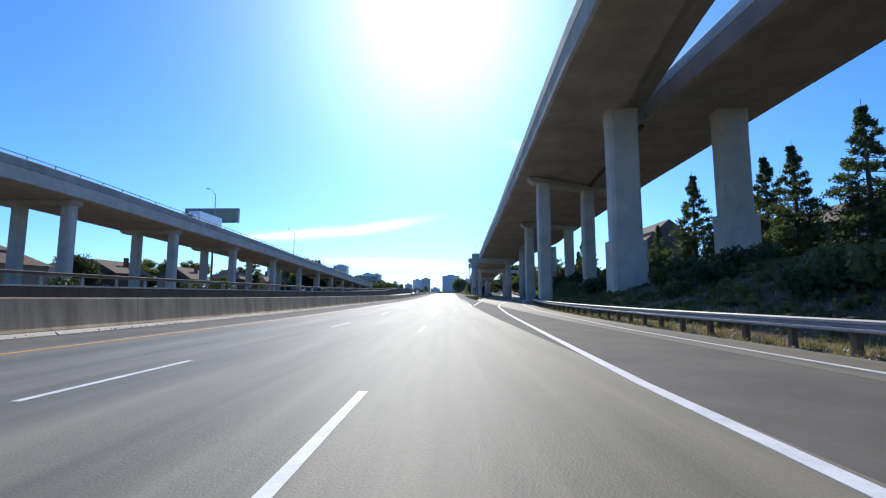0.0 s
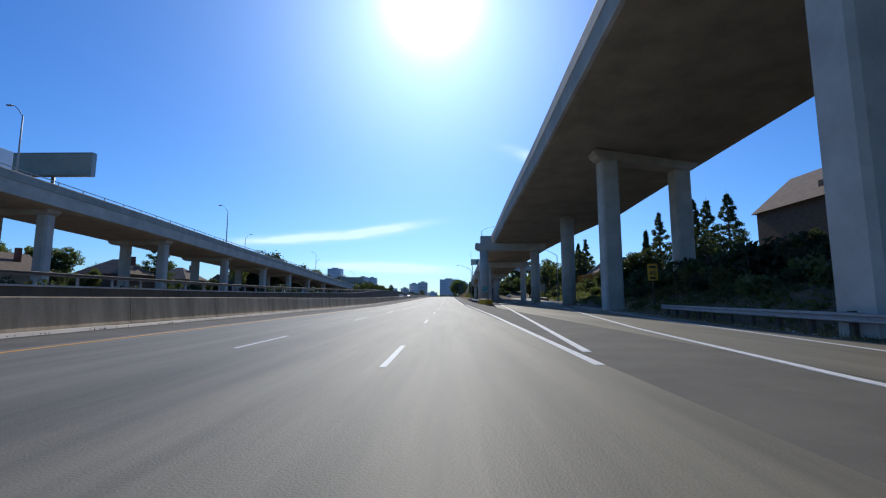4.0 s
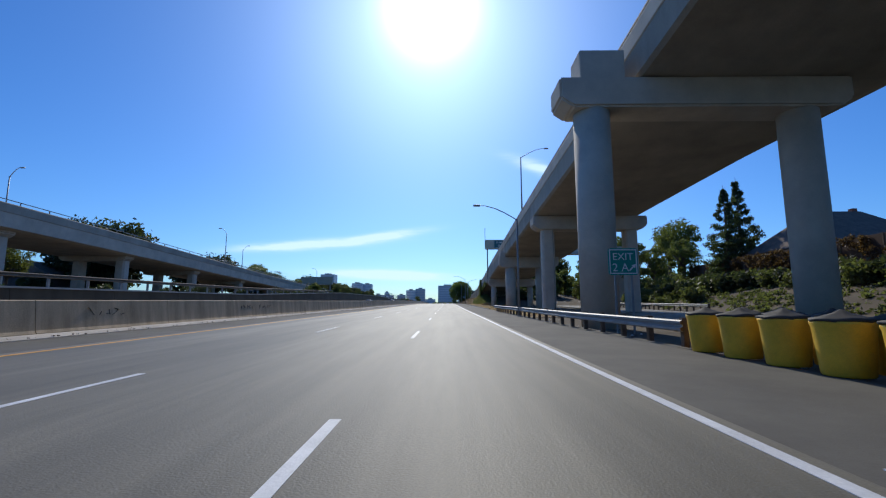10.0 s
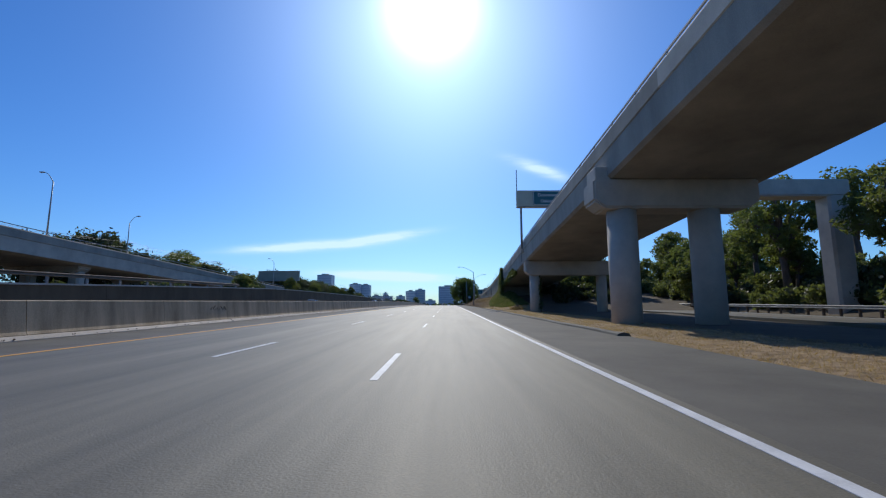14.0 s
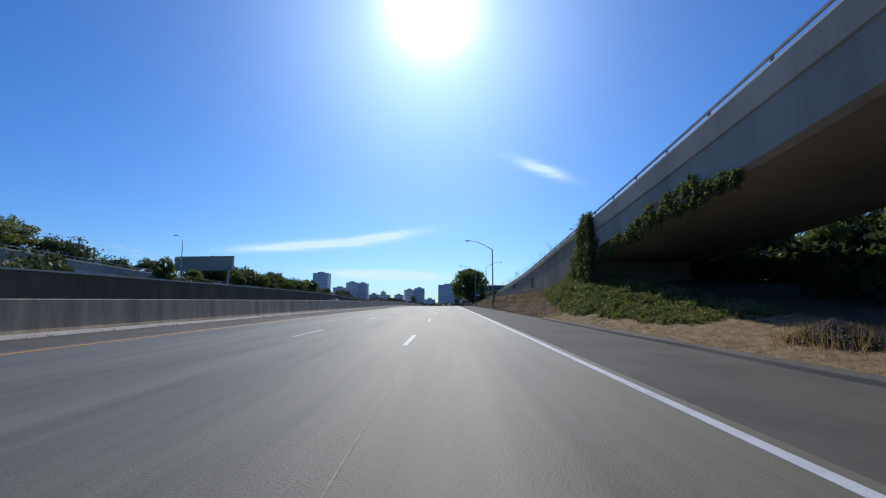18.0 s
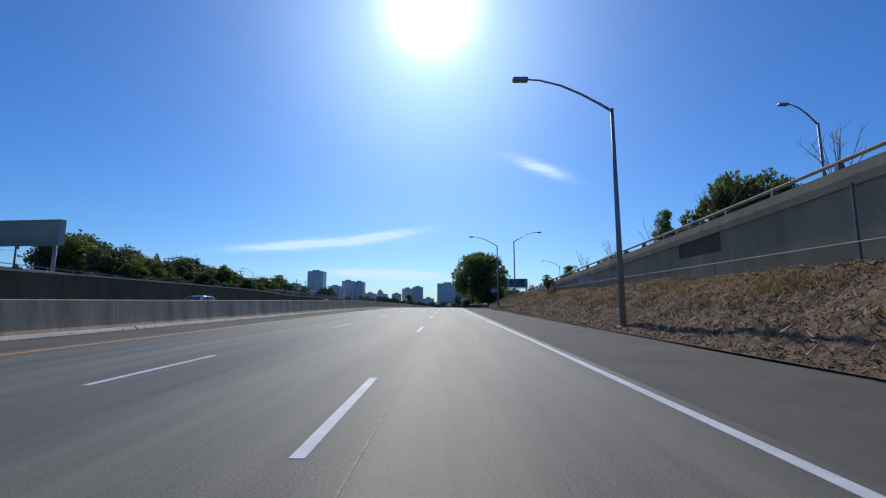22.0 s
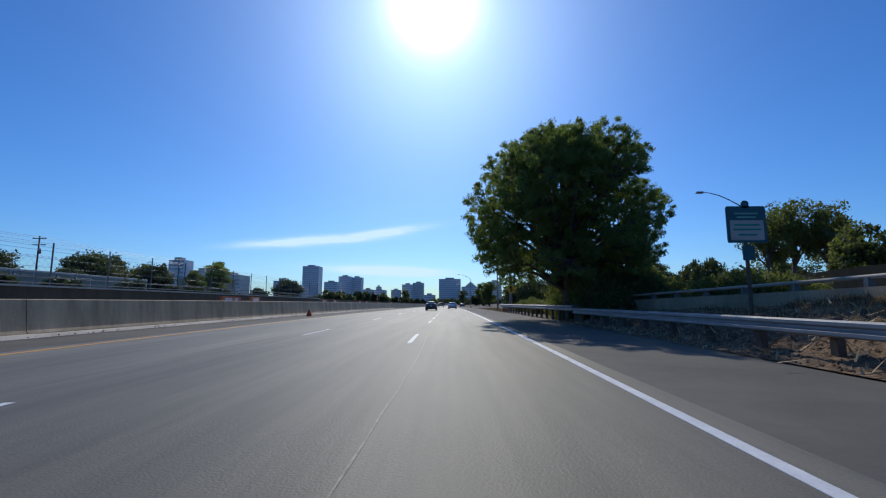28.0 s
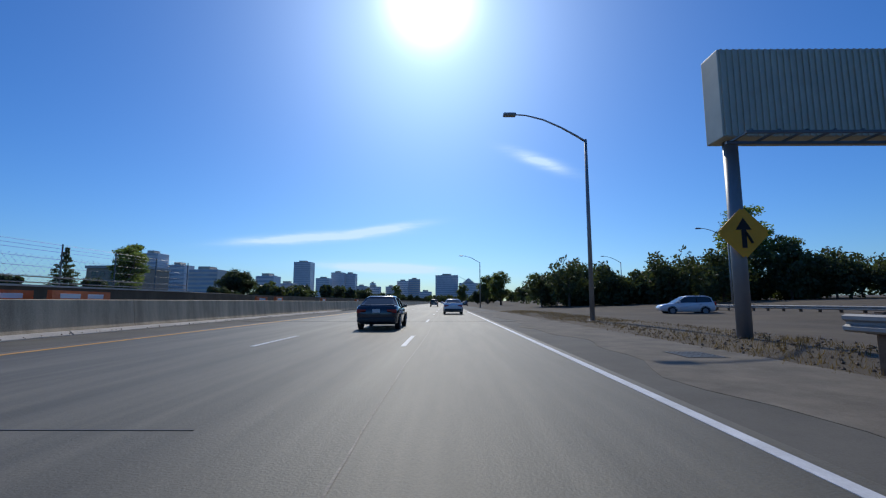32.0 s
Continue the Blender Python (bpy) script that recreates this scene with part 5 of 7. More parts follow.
def leaf_quads(points, size, droop=0.3, long=1.5):
    """Small diamond leaves at points, turned every way."""
    n = len(points)
    d = rng.normal(size=(n, 3))
    d[:, 2] -= droop
    d /= np.linalg.norm(d, axis=1)[:, None]
    e = rng.normal(size=(n, 3))
    e -= (e * d).sum(1)[:, None] * d
    e /= np.linalg.norm(e, axis=1)[:, None] + 1e-9
    s = size * rng.uniform(0.6, 1.3, size=(n, 1))
    v = np.stack([points - d * s * long * 0.5, points + e * s * 0.38, points + d * s * long * 0.5, points - e * s * 0.38], 1).reshape(-1, 3)
    f = np.arange(4 * n).reshape(n, 4)
    return v, f


def leaf_mesh(name, clumps, per, size, droop=0.3, long=1.5, hollow=0.45):
    """clumps: rows of x, y, z, rx, rz. Leaves lie mostly in each clump's outer shell."""
    pts = []
    for x, y, z, rx, rz in clumps:
        d = rng.normal(size=(per, 3))
        d /= np.linalg.norm(d, axis=1)[:, None]
        r = (hollow + (1 - hollow) * rng.random((per, 1))) * (1 + 0.09 * rng.normal(size=(per, 1)))
        pts.append(np.array([x, y, z]) + d * r * np.array([rx, rx, rz]))
    v, f = leaf_quads(np.concatenate(pts), size, droop, long)
    me = bpy.data.meshes.new(name)
    me.from_pydata(v.tolist(), [], f.tolist())
    return me


def crown(name, clumps, per, size, material, parent, **kw):
    me = leaf_mesh(name, clumps, per, size, **kw)
    me.materials.append(material)
    ob = new(name, me)
    ob.parent = parent
    return ob


def broad_tree(h, w, n, per, size, material, label, seed, low=0.25, lean=0.0, limbs=9, group="trees", fine=1.0, long=1.5):
    """A round-headed tree: tapered trunk, limbs and a head of leafy clumps with gaps."""
    r = random.Random(seed)
    e = empty("tree", label=label, category="tree", group=group)
    bm = bmesh.new()
    tube([(0, 0, -0.5), (0.05 * h * lean, 0, h * 0.2), (0.1 * h * lean, 0.01 * h, h * 0.42), (0.12 * h * lean, 0, h * 0.66)], [h * 0.035, h * 0.027, h * 0.02, h * 0.008], 9, bm)
    cl = []
    mid, half = h * (low + (1 - low) * 0.5), h * (1 - low) * 0.5
    for k in range(n):
        while True:
            p = Vector((r.uniform(-1, 1), r.uniform(-1, 1), r.uniform(-1, 1)))
            if 0.35 < p.length < 1.0:
                break
        f = r.uniform(0.72, 0.98) if k % 3 else r.uniform(0.2, 0.7)
        p = p.normalized() * f
        s = r.uniform(0.24, 0.36) * w * 0.5 * 1.25 * fine
        cl.append((p.x * (w / 2 - s * 0.6) + 0.12 * h * lean, p.y * (w / 2 - s * 0.6), mid + p.z * (half - s * 0.5), s, s * 0.75))
    for k in range(limbs):
        c = cl[(k * 5) % n]
        a = Vector((0.08 * h * lean, 0, h * (0.22 + 0.3 * k / limbs)))
        b = Vector(c[:3])
        m = a.lerp(b, 0.5) + Vector((0, 0, h * 0.03))
        tube([a, m, b], [h * 0.013, h * 0.008, h * 0.003], 6, bm)
    part("trunk", bm, M["bark"], e, smooth=True)
    crown("crown", cl, per, size, material, e, long=long)
    return e


def conifer(h, w, label, seed, material="conifer", group="conifers"):
    """A spired tree in drooping tiers."""
    r = random.Random(seed)
    e = empty("tree", label=label, category="tree", group=group)
    bm = bmesh.new()
    tube([(0, 0, -0.5), (0, 0, h * 0.5), (0, 0, h)], [h * 0.022, h * 0.012, 0.02], 8, bm)
    cl = []
    tiers = 20
    for k in range(tiers):
        z = h * (0.1 + 0.87 * k / tiers)
        rad = w / 2 * (1 - k / tiers) ** 0.85 * r.uniform(0.65, 1.15)
        m = max(3, int(10 * (1 - k / tiers)))
        for j in range(m):
            a = math.tau * (j + r.random() * 0.8) / m
            q = rad * r.uniform(0.45, 1.0)
            cl.append((q * math.cos(a), q * math.sin(a), z - q * 0.22, rad * 0.3 + 0.22, h * 0.03))
            tube([(0, 0, z), (q * math.cos(a), q * math.sin(a), z - q * 0.22)], [0.05, 0.015], 4, bm, False)
    part("trunk", bm, M["bark"], e, smooth=True)
    crown("crown", cl, 110, 0.25, M[material], e, droop=0.8, hollow=0.2, long=2.2)
    return e


def bush(w, h, n, per, size, material, label, seed, group="bushes"):
    r = random.Random(seed)
    e = empty("bush", label=label, category="bush", group=group)
    bm = bmesh.new()
    cl = []
    for k in range(n):
        a, q = r.uniform(0, math.tau), math.sqrt(r.random()) * w / 2 * 0.75
        s = r.uniform(0.16, 0.3) * w
        z = h * r.uniform(0.25, 0.75) * (1 - 0.5 * q / (w / 2))
        cl.append((q * math.cos(a), q * math.sin(a), z, s, min(s, h * 0.4)))
        tube([(0.1 * math.cos(a), 0.1 * math.sin(a), -0.3), (q * math.cos(a) * 0.8, q * math.sin(a) * 0.8, z)], [0.04, 0.015], 5, bm)
    part("stem", bm, M["bark"], e)
    crown("foliage", cl, per, size, M[material], e)
    return e


def plant(thing, x, y, s=1.0, rz=0.0, z=None, sz=None):
    base = land(x, y) if z is None else z
    m = pose(x, y, base, 0, 0, rz) @ Matrix.Diagonal((s, s, sz or s, 1))
    return m


# the large tree beside the freeway: boughs of many leafy twigs on a full, broad dome
def dome_tree(h, low, w, boughs, twigs, per, size, material, label, seed):
    r = random.Random(seed)
    e = empty("tree", label=label, category="tree", group="trees")
    bm = bmesh.new()
    tube([(0, 0, -0.5), (0.1, 0, h * 0.12), (0.05, 0.1, h * 0.26)], [0.42, 0.34, 0.3], 10, bm)
    cl = []
    for k in range(boughs):
        f = (k + 0.5) / boughs
        rad = w / 2 * (math.sqrt(max(0.0, 1 - ((f - 0.4) / 0.6) ** 2)) if f > 0.4 else 0.8 + 0.2 * f / 0.4)
        inner = 0.42 if k % 4 == 3 else 1.0
        a = k * 2.39996 + r.uniform(-0.25, 0.25)
        b = r.uniform(1.45, 2.0)
        q = max(0.0, rad * r.uniform(0.97, 1.03) - b * 0.85) * inner
        c = Vector((q * math.cos(a), q * math.sin(a), h * (low + (1 - low) * f) - (b * 0.7 if f > 0.85 else 0)))
        st = Vector((0.1 * math.cos(a), 0.1 * math.sin(a), h * (0.14 + 0.3 * f)))
        mid = st.lerp(c, 0.55) + Vector((0, 0, 0.05 * h * (0.6 - f)))
        tube([st, mid, c], [0.17, 0.1, 0.035], 7, bm)
        for j in range(twigs):
            d = Vector((r.gauss(0, 1), r.gauss(0, 1), r.gauss(0, 1))).normalized()
            t = c + Vector((d.x * b, d.y * b, d.z * b * 0.72)) * r.uniform(0.6, 1.08)
            g = r.uniform(0.24, 0.46)
            cl.append((t.x, t.y, t.z, g, g * 0.8))
            if j % 3 == 0:
                tube([mid.lerp(c, r.uniform(0.3, 1.0)), t], [0.035, 0.01], 4, bm, False)
    part("trunk", bm, M["bark"], e, smooth=True)
    crown("crown", cl, per, size, material, e, long=2.3, hollow=0.15, droop=0.7)
    return e


big = dome_tree(13.4, 0.25, 13.9, 80, 49, 76, 0.085, M["leaf3"], "large dense dark green tree overhanging the shoulder", 3)
big.matrix_basis = plant(big, 7.9, 391.3)

t_round = broad_tree(5.4, 5.7, 110, 58, 0.25, M["leaf"], "round dense dark green tree", 5, 0.04, fine=0.62)
t_tall = broad_tree(10.4, 7.2, 110, 62, 0.335, M["leaf2"], "tall loose olive green tree", 8, 0.1, 0.3, fine=0.6)
t_airy = broad_tree(13.5, 9.0, 76, 105, 0.22, M["leaf2"], "tall airy eucalyptus with bare limbs", 12, 0.3, 0.4, 30, fine=0.5, long=2.2)
t_pine = conifer(18.4, 9.6, "tall dark green conifer on the bank", 4)
t_cyp = conifer(9.5, 2.6, "narrow dark green cypress tree", 9)
t_pop = broad_tree(13.0, 5.2, 60, 150, 0.24, M["leaf3"], "narrow upright green poplar tree", 15, 0.06)
b_round = bush(2.6, 1.7, 12, 62, 0.26, "ivy", "leafy green bush on dry earth", 2)
b_dark = bush(3.2, 2.2, 14, 60, 0.32, "leaf", "dense dark green roadside bush", 6)
b_fine = bush(2.8, 1.9, 24, 360, 0.085, "leaf2", "leafy green bush behind a guard rail", 44)
# lighter-built ones for what stands far from the freeway
far_round = broad_tree(5.4, 5.7, 100, 90, 0.21, M["leaf"], "round dense dark green tree in the distance", 25, 0.04, fine=0.75, limbs=4)
far_tall = broad_tree(10.4, 7.2, 90, 90, 0.3, M["leaf2"], "tall loose olive green tree in the distance", 28, 0.1, 0.3, fine=0.75, limbs=5)
far_airy = broad_tree(13.5, 9.0, 60, 100, 0.3, M["leaf2"], "tall airy eucalyptus in the distance", 32, 0.3, 0.4, 12, fine=0.7)
far_bush = bush(3.2, 2.2, 14, 90, 0.22, "leaf", "dense dark green bush in the distance", 36)
FAR = {t_round: far_round, t_tall: far_tall, t_airy: far_airy, b_dark: far_bush, b_round: far_bush}
HEIGHT = {t_round: 5.4, t_tall: 10.4, t_airy: 13.5, t_pine: 18.4, t_pop: 13.0}

used = set()


def put(thing, x, y, s=1.0, rz=0.0, sz=None, z=None):
    if (abs(x) > 44 or y > 450) and thing in FAR:
        thing = FAR[thing]
    m = plant(thing, x, y, s, rz, z, sz)
    if thing.name not in used:
        used.add(thing.name)
        thing.matrix_basis = m
        return thing
    k = thing.scale
    return copy_thing(thing, m @ Matrix.Diagonal((1 / k[0], 1 / k[1], 1 / k[2], 1)))


def grow(thing, x, y, top, wide=1.0):
    """A tree whose top stands that high over the road."""
    s = (top - ground_h(x, y)) / HEIGHT[thing]
    return put(thing, x, y, s * wide, (x * 37 + y * 11) % 360, s)


def scrub(name, spots, material, label, seed):
    """Far shrubs grown into one mass: spots give x, y and size."""
    r = random.Random(seed)
    cl = []
    for x, y, s in spots:
        z = land(x, y)
        for k in range(12):
            a, q = r.uniform(0, math.tau), math.sqrt(r.random()) * 1.15 * s
            c = r.uniform(0.45, 0.85) * s
            cl.append((x + q * math.cos(a), y + q * math.sin(a), z + s * r.uniform(0.3, 1.5) * (1 - 0.35 * q / s), c, c * 0.8))
    me = leaf_mesh(name, cl, 54, 0.36)
    me.materials.append(M[material])
    return tagged(new(name, me), label, "scrub", kind="stuff")


R = random.Random(21)
# conifers and shrubs on the bank beside the exit
for x, y, s in ((45, 82, 1.05), (47, 66, 0.95), (45, 58, 0.9), (47, 50, 1.0), (51, 44, 1.1), (50, 72, 0.7), (42, 90, 0.6), (56, 34, 1.1), (60, 90, 1.0), (38, 30, 0.9), (58, 150, 1.0), (64, 152, 1.1)):
    put(t_pine, x, y, s, R.uniform(0, 360))
put(t_cyp, 41, 143, 1.15)
put(t_cyp, 70, 262, 1.0)
for x, y, s in ((33, 92, 0.6), (38, 118, 0.8), (42, 128, 0.8), (40, 150, 0.75), (37, 106, 0.6), (55, 120, 1.0), (55, 160, 0.9), (48, 196, 0.8), (60, 202, 1.0), (57, 140, 0.9), (36, 196, 0.5)):
    put(t_round, x, y, s, R.uniform(0, 360))
for x, y, s in ((36, 214, 0.9), (40, 232, 1.1), (46, 246, 1.0), (42, 262, 0.9), (50, 222, 1.1), (56, 240, 1.2), (48, 275, 1.0), (58, 270, 1.0)):
    put(t_airy, x, y, s, R.uniform(0, 360))
for x, y, s in ((35, 244, 0.8), (39, 252, 0.9), (38, 272, 0.8), (33, 262, 0.7), (44, 236, 0.8), (52, 262, 0.9), (30, 288, 0.6), (38, 300, 0.8)):
    put(t_tall, x, y, s, R.uniform(0, 360))
for k in range(84):  # shrubs higher on the bank
    y = R.uniform(4, 150)
    x = lerp(y, EXIT_R) + (R.uniform(6.5, 10) if k % 2 else R.uniform(8, 18))
    if min(abs(y - p[0]) + min(abs(x - q[0]) for q in p[1]) for p in PIERS) > 2.5:
        put(b_round if k % 3 else b_dark, x, y, R.uniform(0.5, 1.1), R.uniform(0, 360))
for k in range(52):  # hedge in front of the fence
    y = 88 + 2.3 * k
    put(b_round if k % 3 else b_dark, lerp(y, EXIT_R) + R.uniform(10.0, 12.4), y, R.uniform(1.0, 1.7), R.uniform(0, 360))
for x, y, top in ((31.5, 133, 8.2), (33, 138, 8.6), (34.5, 131, 10.0), (32.5, 143, 7.2), (35, 146, 7.5)):
    grow(t_round, x, y, top, 1.1)
scrub("bank_scrub", [(lerp(60 + 5.0 * k, EXIT_R) + R.uniform(17, 20), 60 + 5.0 * k, R.uniform(0.9, 1.5)) for k in range(44)], "leaf", "dark green scrub along the top of the bank", 61)
for k in range(9):
    put(b_dark, R.uniform(17, 26), R.uniform(250, 264), R.uniform(0.8, 1.5), R.uniform(0, 360))
# trees behind the ramp
for x, y, s, th in ((30, 342, 0.6, t_round), (24, 372, 0.6, t_round), (32, 395, 0.62, t_round), (38, 402, 0.8, t_tall), (42, 398, 0.8, t_airy),
                    (30, 440, 0.5, t_round), (46, 425, 0.7, t_round), (52, 430, 0.8, t_round), (34, 412, 0.45, t_round)):
    put(th, x, y, s, R.uniform(0, 360))
for x, y, s in ((9.6, 388.5, 1.5), (11.2, 389.5, 1.7), (12.8, 388.6, 1.6), (14.2, 390.5, 1.5), (10.4, 392.5, 1.6), (12.4, 393.0, 1.7), (9.4, 395.0, 1.4), (14.6, 394.0, 1.5)):
    put(b_fine, x, y, s, R.uniform(0, 360))
for x, y, s, tall in ((9.0, 389.6, 1.0, 2.0), (8.8, 393.4, 1.05, 2.2), (10.4, 391.0, 1.3, 2.5), (12.2, 391.6, 1.3, 2.4), (14.0, 392.0, 1.2, 2.1), (9.2, 397.0, 1.0, 1.7), (11.6, 395.6, 1.2, 2.0)):
    put(b_fine, x, y, s, R.uniform(0, 360), tall)
for k in range(34):
    put(b_fine, R.uniform(9.8, 19), R.uniform(383, 402), R.uniform(0.9, 1.5), R.uniform(0, 360))
# bushes and saplings behind the guard rail after the large tree
for k in range(26):
    y = R.uniform(394, 421)
    put(b_fine, R.uniform(8.8, 16), y, R.uniform(0.6, 1.1), R.uniform(0, 360))
for x, y, s in ((18, 412, 0.42), (16, 404, 0.45), (21, 420, 0.4), (24, 428, 0.5), (26, 418, 0.55)):
    put(t_tall, x, y, s, R.uniform(0, 360))
# woods ahead on both sides
grow(t_pop, 61.5, 505, 22.0, 1.35)
for x, y, s, th in ((24, 516, 1.2, t_round), (31, 522, 1.3, t_round), (38, 520, 1.3, t_round), (46, 515, 1.2, t_round), (55, 505, 1.2, t_round), (64, 498, 1.2, t_tall), (74, 488, 1.1, t_round), (60, 470, 0.9, t_round),
                    (80, 470, 1.1, t_round), (70, 455, 0.9, t_tall), (50, 540, 1.4, t_round), (18, 560, 1.1, t_tall), (16, 640, 1.3, t_round), (22, 650, 1.5, t_tall), (11, 700, 1.2, t_tall), (30, 700, 1.5, t_round)):
    put(th, x, y, s, R.uniform(0, 360))
# trees beyond the oncoming lanes
for x, y, s, th in ((-78, 70, 0.9, t_round), (-72, 54, 0.9, t_tall), (-74, 30, 0.9, t_round), (-80, 110, 0.8, t_round), (-75, 140, 0.8, t_round), (-90, 140, 0.9, t_tall), (-72, 160, 0.9, t_pine), (-74, 186, 0.8, t_round),
                    (-70, 198, 0.7, t_airy), (-46, 368, 0.85, t_round), (-48, 374, 0.8, t_round), (-50, 419, 0.7, t_round), (-56, 424, 0.75, t_round), (-63, 360, 0.6, t_round), (-54, 362, 0.55, t_airy), (-66, 375, 0.9, t_round), (-50, 378, 0.6, t_tall), (-74, 392, 0.9, t_round),
                    (-60, 398, 0.75, t_round), (-64, 412, 0.7, t_round), (-48, 398, 0.4, t_tall), (-90, 420, 0.8, t_pine), 
                    (-62, 500, 0.9, t_round), (-56, 520, 0.9, t_round), (-50, 540, 0.8, t_tall), (-66, 545, 1.1, t_round), (-48, 560, 1.0, t_round), (-58, 590, 1.1, t_round), (-46, 610, 1.0, t_tall), (-52, 640, 1.2, t_round),
                    (-44, 660, 1.0, t_round), (-50, 700, 1.3, t_tall), (-42, 730, 1.1, t_round), (-40, 780, 1.2, t_round), (-46, 820, 1.4, t_tall), (-36, 860, 1.2, t_round), (-34, 930, 1.2, t_round), (-30, 1000, 1.2, t_round), (-26, 1080, 1.0, t_tall)):
    put(th, x, y, s * (0.6 if 470 < y < 760 else 1.0), R.uniform(0, 360))
def woods(name, spots, label, seed, per=26, size=0.85):
    """A far wood as one mass of leafy crowns and trunks: spots give x, y, height, width."""
    r = np.random.default_rng(seed)
    pts = []
    vs, fs = [], []
    for x, y, h, w in spots:
        z = land(x, y)
        n = 30
        d = r.normal(size=(n, 3))
        d /= np.linalg.norm(d, axis=1)[:, None]
        c = np.array([x, y, z + h * 0.5]) + d * r.uniform(0.4, 0.9, (n, 1)) * np.array([w / 2, w / 2, h * 0.45])
        e = r.normal(size=(n, per, 3))
        e /= np.linalg.norm(e, axis=2)[:, :, None]
        pts.append((c[:, None, :] + e * r.uniform(0.5, 1.05, (n, per, 1)) * w * 0.17).reshape(-1, 3))
        i = len(vs)
        vs += [(x + 0.25 * a, y + 0.25 * b, q) for q in (z - 0.5, z + h * 0.5) for a, b in ((1, 0), (0, 1), (-1, 0), (0, -1))]
        fs += [(i + k, i + (k + 1) % 4, i + 4 + (k + 1) % 4, i + 4 + k) for k in range(4)]
    lv, lf = leaf_quads(np.concatenate(pts), size)
    me = bpy.data.meshes.new(name)
    me.from_pydata(lv.tolist() + vs, [], lf.tolist() + [tuple(len(lv) + k for k in f) for f in fs])
    me.materials.append(M["leaf"])
    me.materials.append(M["bark"])
    me.polygons.foreach_set("material_index", [0] * len(lf) + [1] * len(fs))
    return tagged(new(name, me), label, "woods", kind="stuff")


spots = []
for k in range(64):  # along both sides towards the city
    y = 470 + 11 * k + R.uniform(-4, 4)
    if y > 565:
        spots.append((-34 - R.uniform(3, 34), y, R.uniform(3.0, 5.5), R.uniform(5, 8)))
    spots.append((34 + R.uniform(-10, 50) if y > 500 else 60 + R.uniform(0, 40), y + 30, R.uniform(7, 11), R.uniform(7, 10)))
near = []
for k in range(46):
    near.append((22 + 1.9 * k, 512 + R.uniform(-10, 12) - 0.5 * k, R.uniform(6.5, 11.5), R.uniform(7, 11)))
for k in range(26):
    spots.append((-34 + 2.9 * k, 1140 + R.uniform(-30, 60), R.uniform(6, 9), R.uniform(6, 9)))
for k in range(40):  # undergrowth between them
    y = R.uniform(495, 700)
    near.append((R.uniform(26, 100), R.uniform(500, 560), R.uniform(2.5, 5.0), R.uniform(6, 10)))
    spots.append((R.uniform(-75, -38), q := R.uniform(470, 900), R.uniform(2.5, 5.0) * (0.5 if q < 560 else 1.0), R.uniform(6, 10)))
woods("side_woods", near, "dense dark green trees and scrub beside the side road", 33, 54, 0.52)
woods("far_woods", spots, "dark green trees lining the freeway towards the city", 31)
for k in range(16):
    put((t_round, t_tall)[k % 3 == 0], R.uniform(54, 90), R.uniform(296, 346), R.uniform(0.9, 1.3), R.uniform(0, 360))
for k in range(40):
    put((t_round, b_dark, t_tall, b_dark)[k % 4], R.uniform(-112, -78), R.uniform(15, 250), R.uniform(0.8, 1.2) * (1.6 if k % 2 else 1), R.uniform(0, 360))
for k in range(26):
    put((t_round, t_tall)[k % 2], -34 + 2.9 * k, 1140 + R.uniform(-30, 60), R.uniform(1.0, 1.5), R.uniform(0, 360))
for k in range(44):  # close planting behind the far elevated roadway
    y = -10 + 6.0 * k
    grow((t_round, t_tall, t_airy, t_round)[k % 4], -70 - R.uniform(0, 14), y + R.uniform(-2, 2), R.uniform(6.0, 10.5) * lerp(y, ((0, 1.0), (200, 0.95), (260, 0.75))), 0.85)
far_spots = []
for k in range(26):  # shrubs between its columns
    far_spots.append((R.uniform(-60, -40), 6 + 11.5 * k, (1.7, 1.5, 1.2)[k % 3] * R.uniform(0.8, 1.2)))
scrub("far_scrub", far_spots, "leaf", "dark green scrub between the far columns", 63)
# tree tops above the far roadway and its end
for x, y, top, th in ((-70, 219, 18.5, t_round), (-75, 222, 19.0, t_round), (-77, 262, 14.5, t_round), (-76, 272, 17.0, t_round), (-80, 280, 16.0, t_round), (-76, 287, 14.5, t_round), (-75, 303, 16.5, t_airy), (-77, 309, 17.0, t_airy), (-74, 317, 14.0, t_round),
                      (-71, 326, 11.0, t_round), (-70, 334, 11.5, t_tall), (-72, 342, 10.0, t_round), (-59, 362, 11.0, t_round), (-66, 362, 13.2, t_tall), (-74, 375, 15.0, t_round), (-79, 376, 16.0, t_round), (-64, 372, 12.5, t_round), (-57, 370, 9.5, t_round), (-70, 366, 14.0, t_round), (-139, 574, 22.0, t_pine), (-107, 562, 22.0, t_pop), (-102, 556, 20.0, t_pop), (-86, 592, 14.5, t_round), (-82, 590, 14.0, t_round), (-76, 470, 11.0, t_round), (-70, 462, 10.5, t_tall), (-64, 420, 10.0, t_round), (-68, 412, 11.0, t_round), (-72, 404, 11.5, t_tall),  (-58, 380, 11.0, t_round), (-61, 386, 12.0, t_round), (-64, 392, 12.5, t_tall), (-56, 395, 10.0, t_round), (-53, 402, 8.0, t_round), (-60, 400, 11.0, t_round),
                      (-62, 436, 10.0, t_round), (-66, 442, 11.0, t_round), (-70, 449, 11.5, t_round), (-60, 450, 9.5, t_round), (-55, 456, 8.5, t_tall), (-47, 372, 5.5, t_round), (-50, 366, 6.0, t_round), (-46, 360, 5.5, t_round)):
    grow(th, x, y, top, 1.5 if th is t_pop else 1.1)
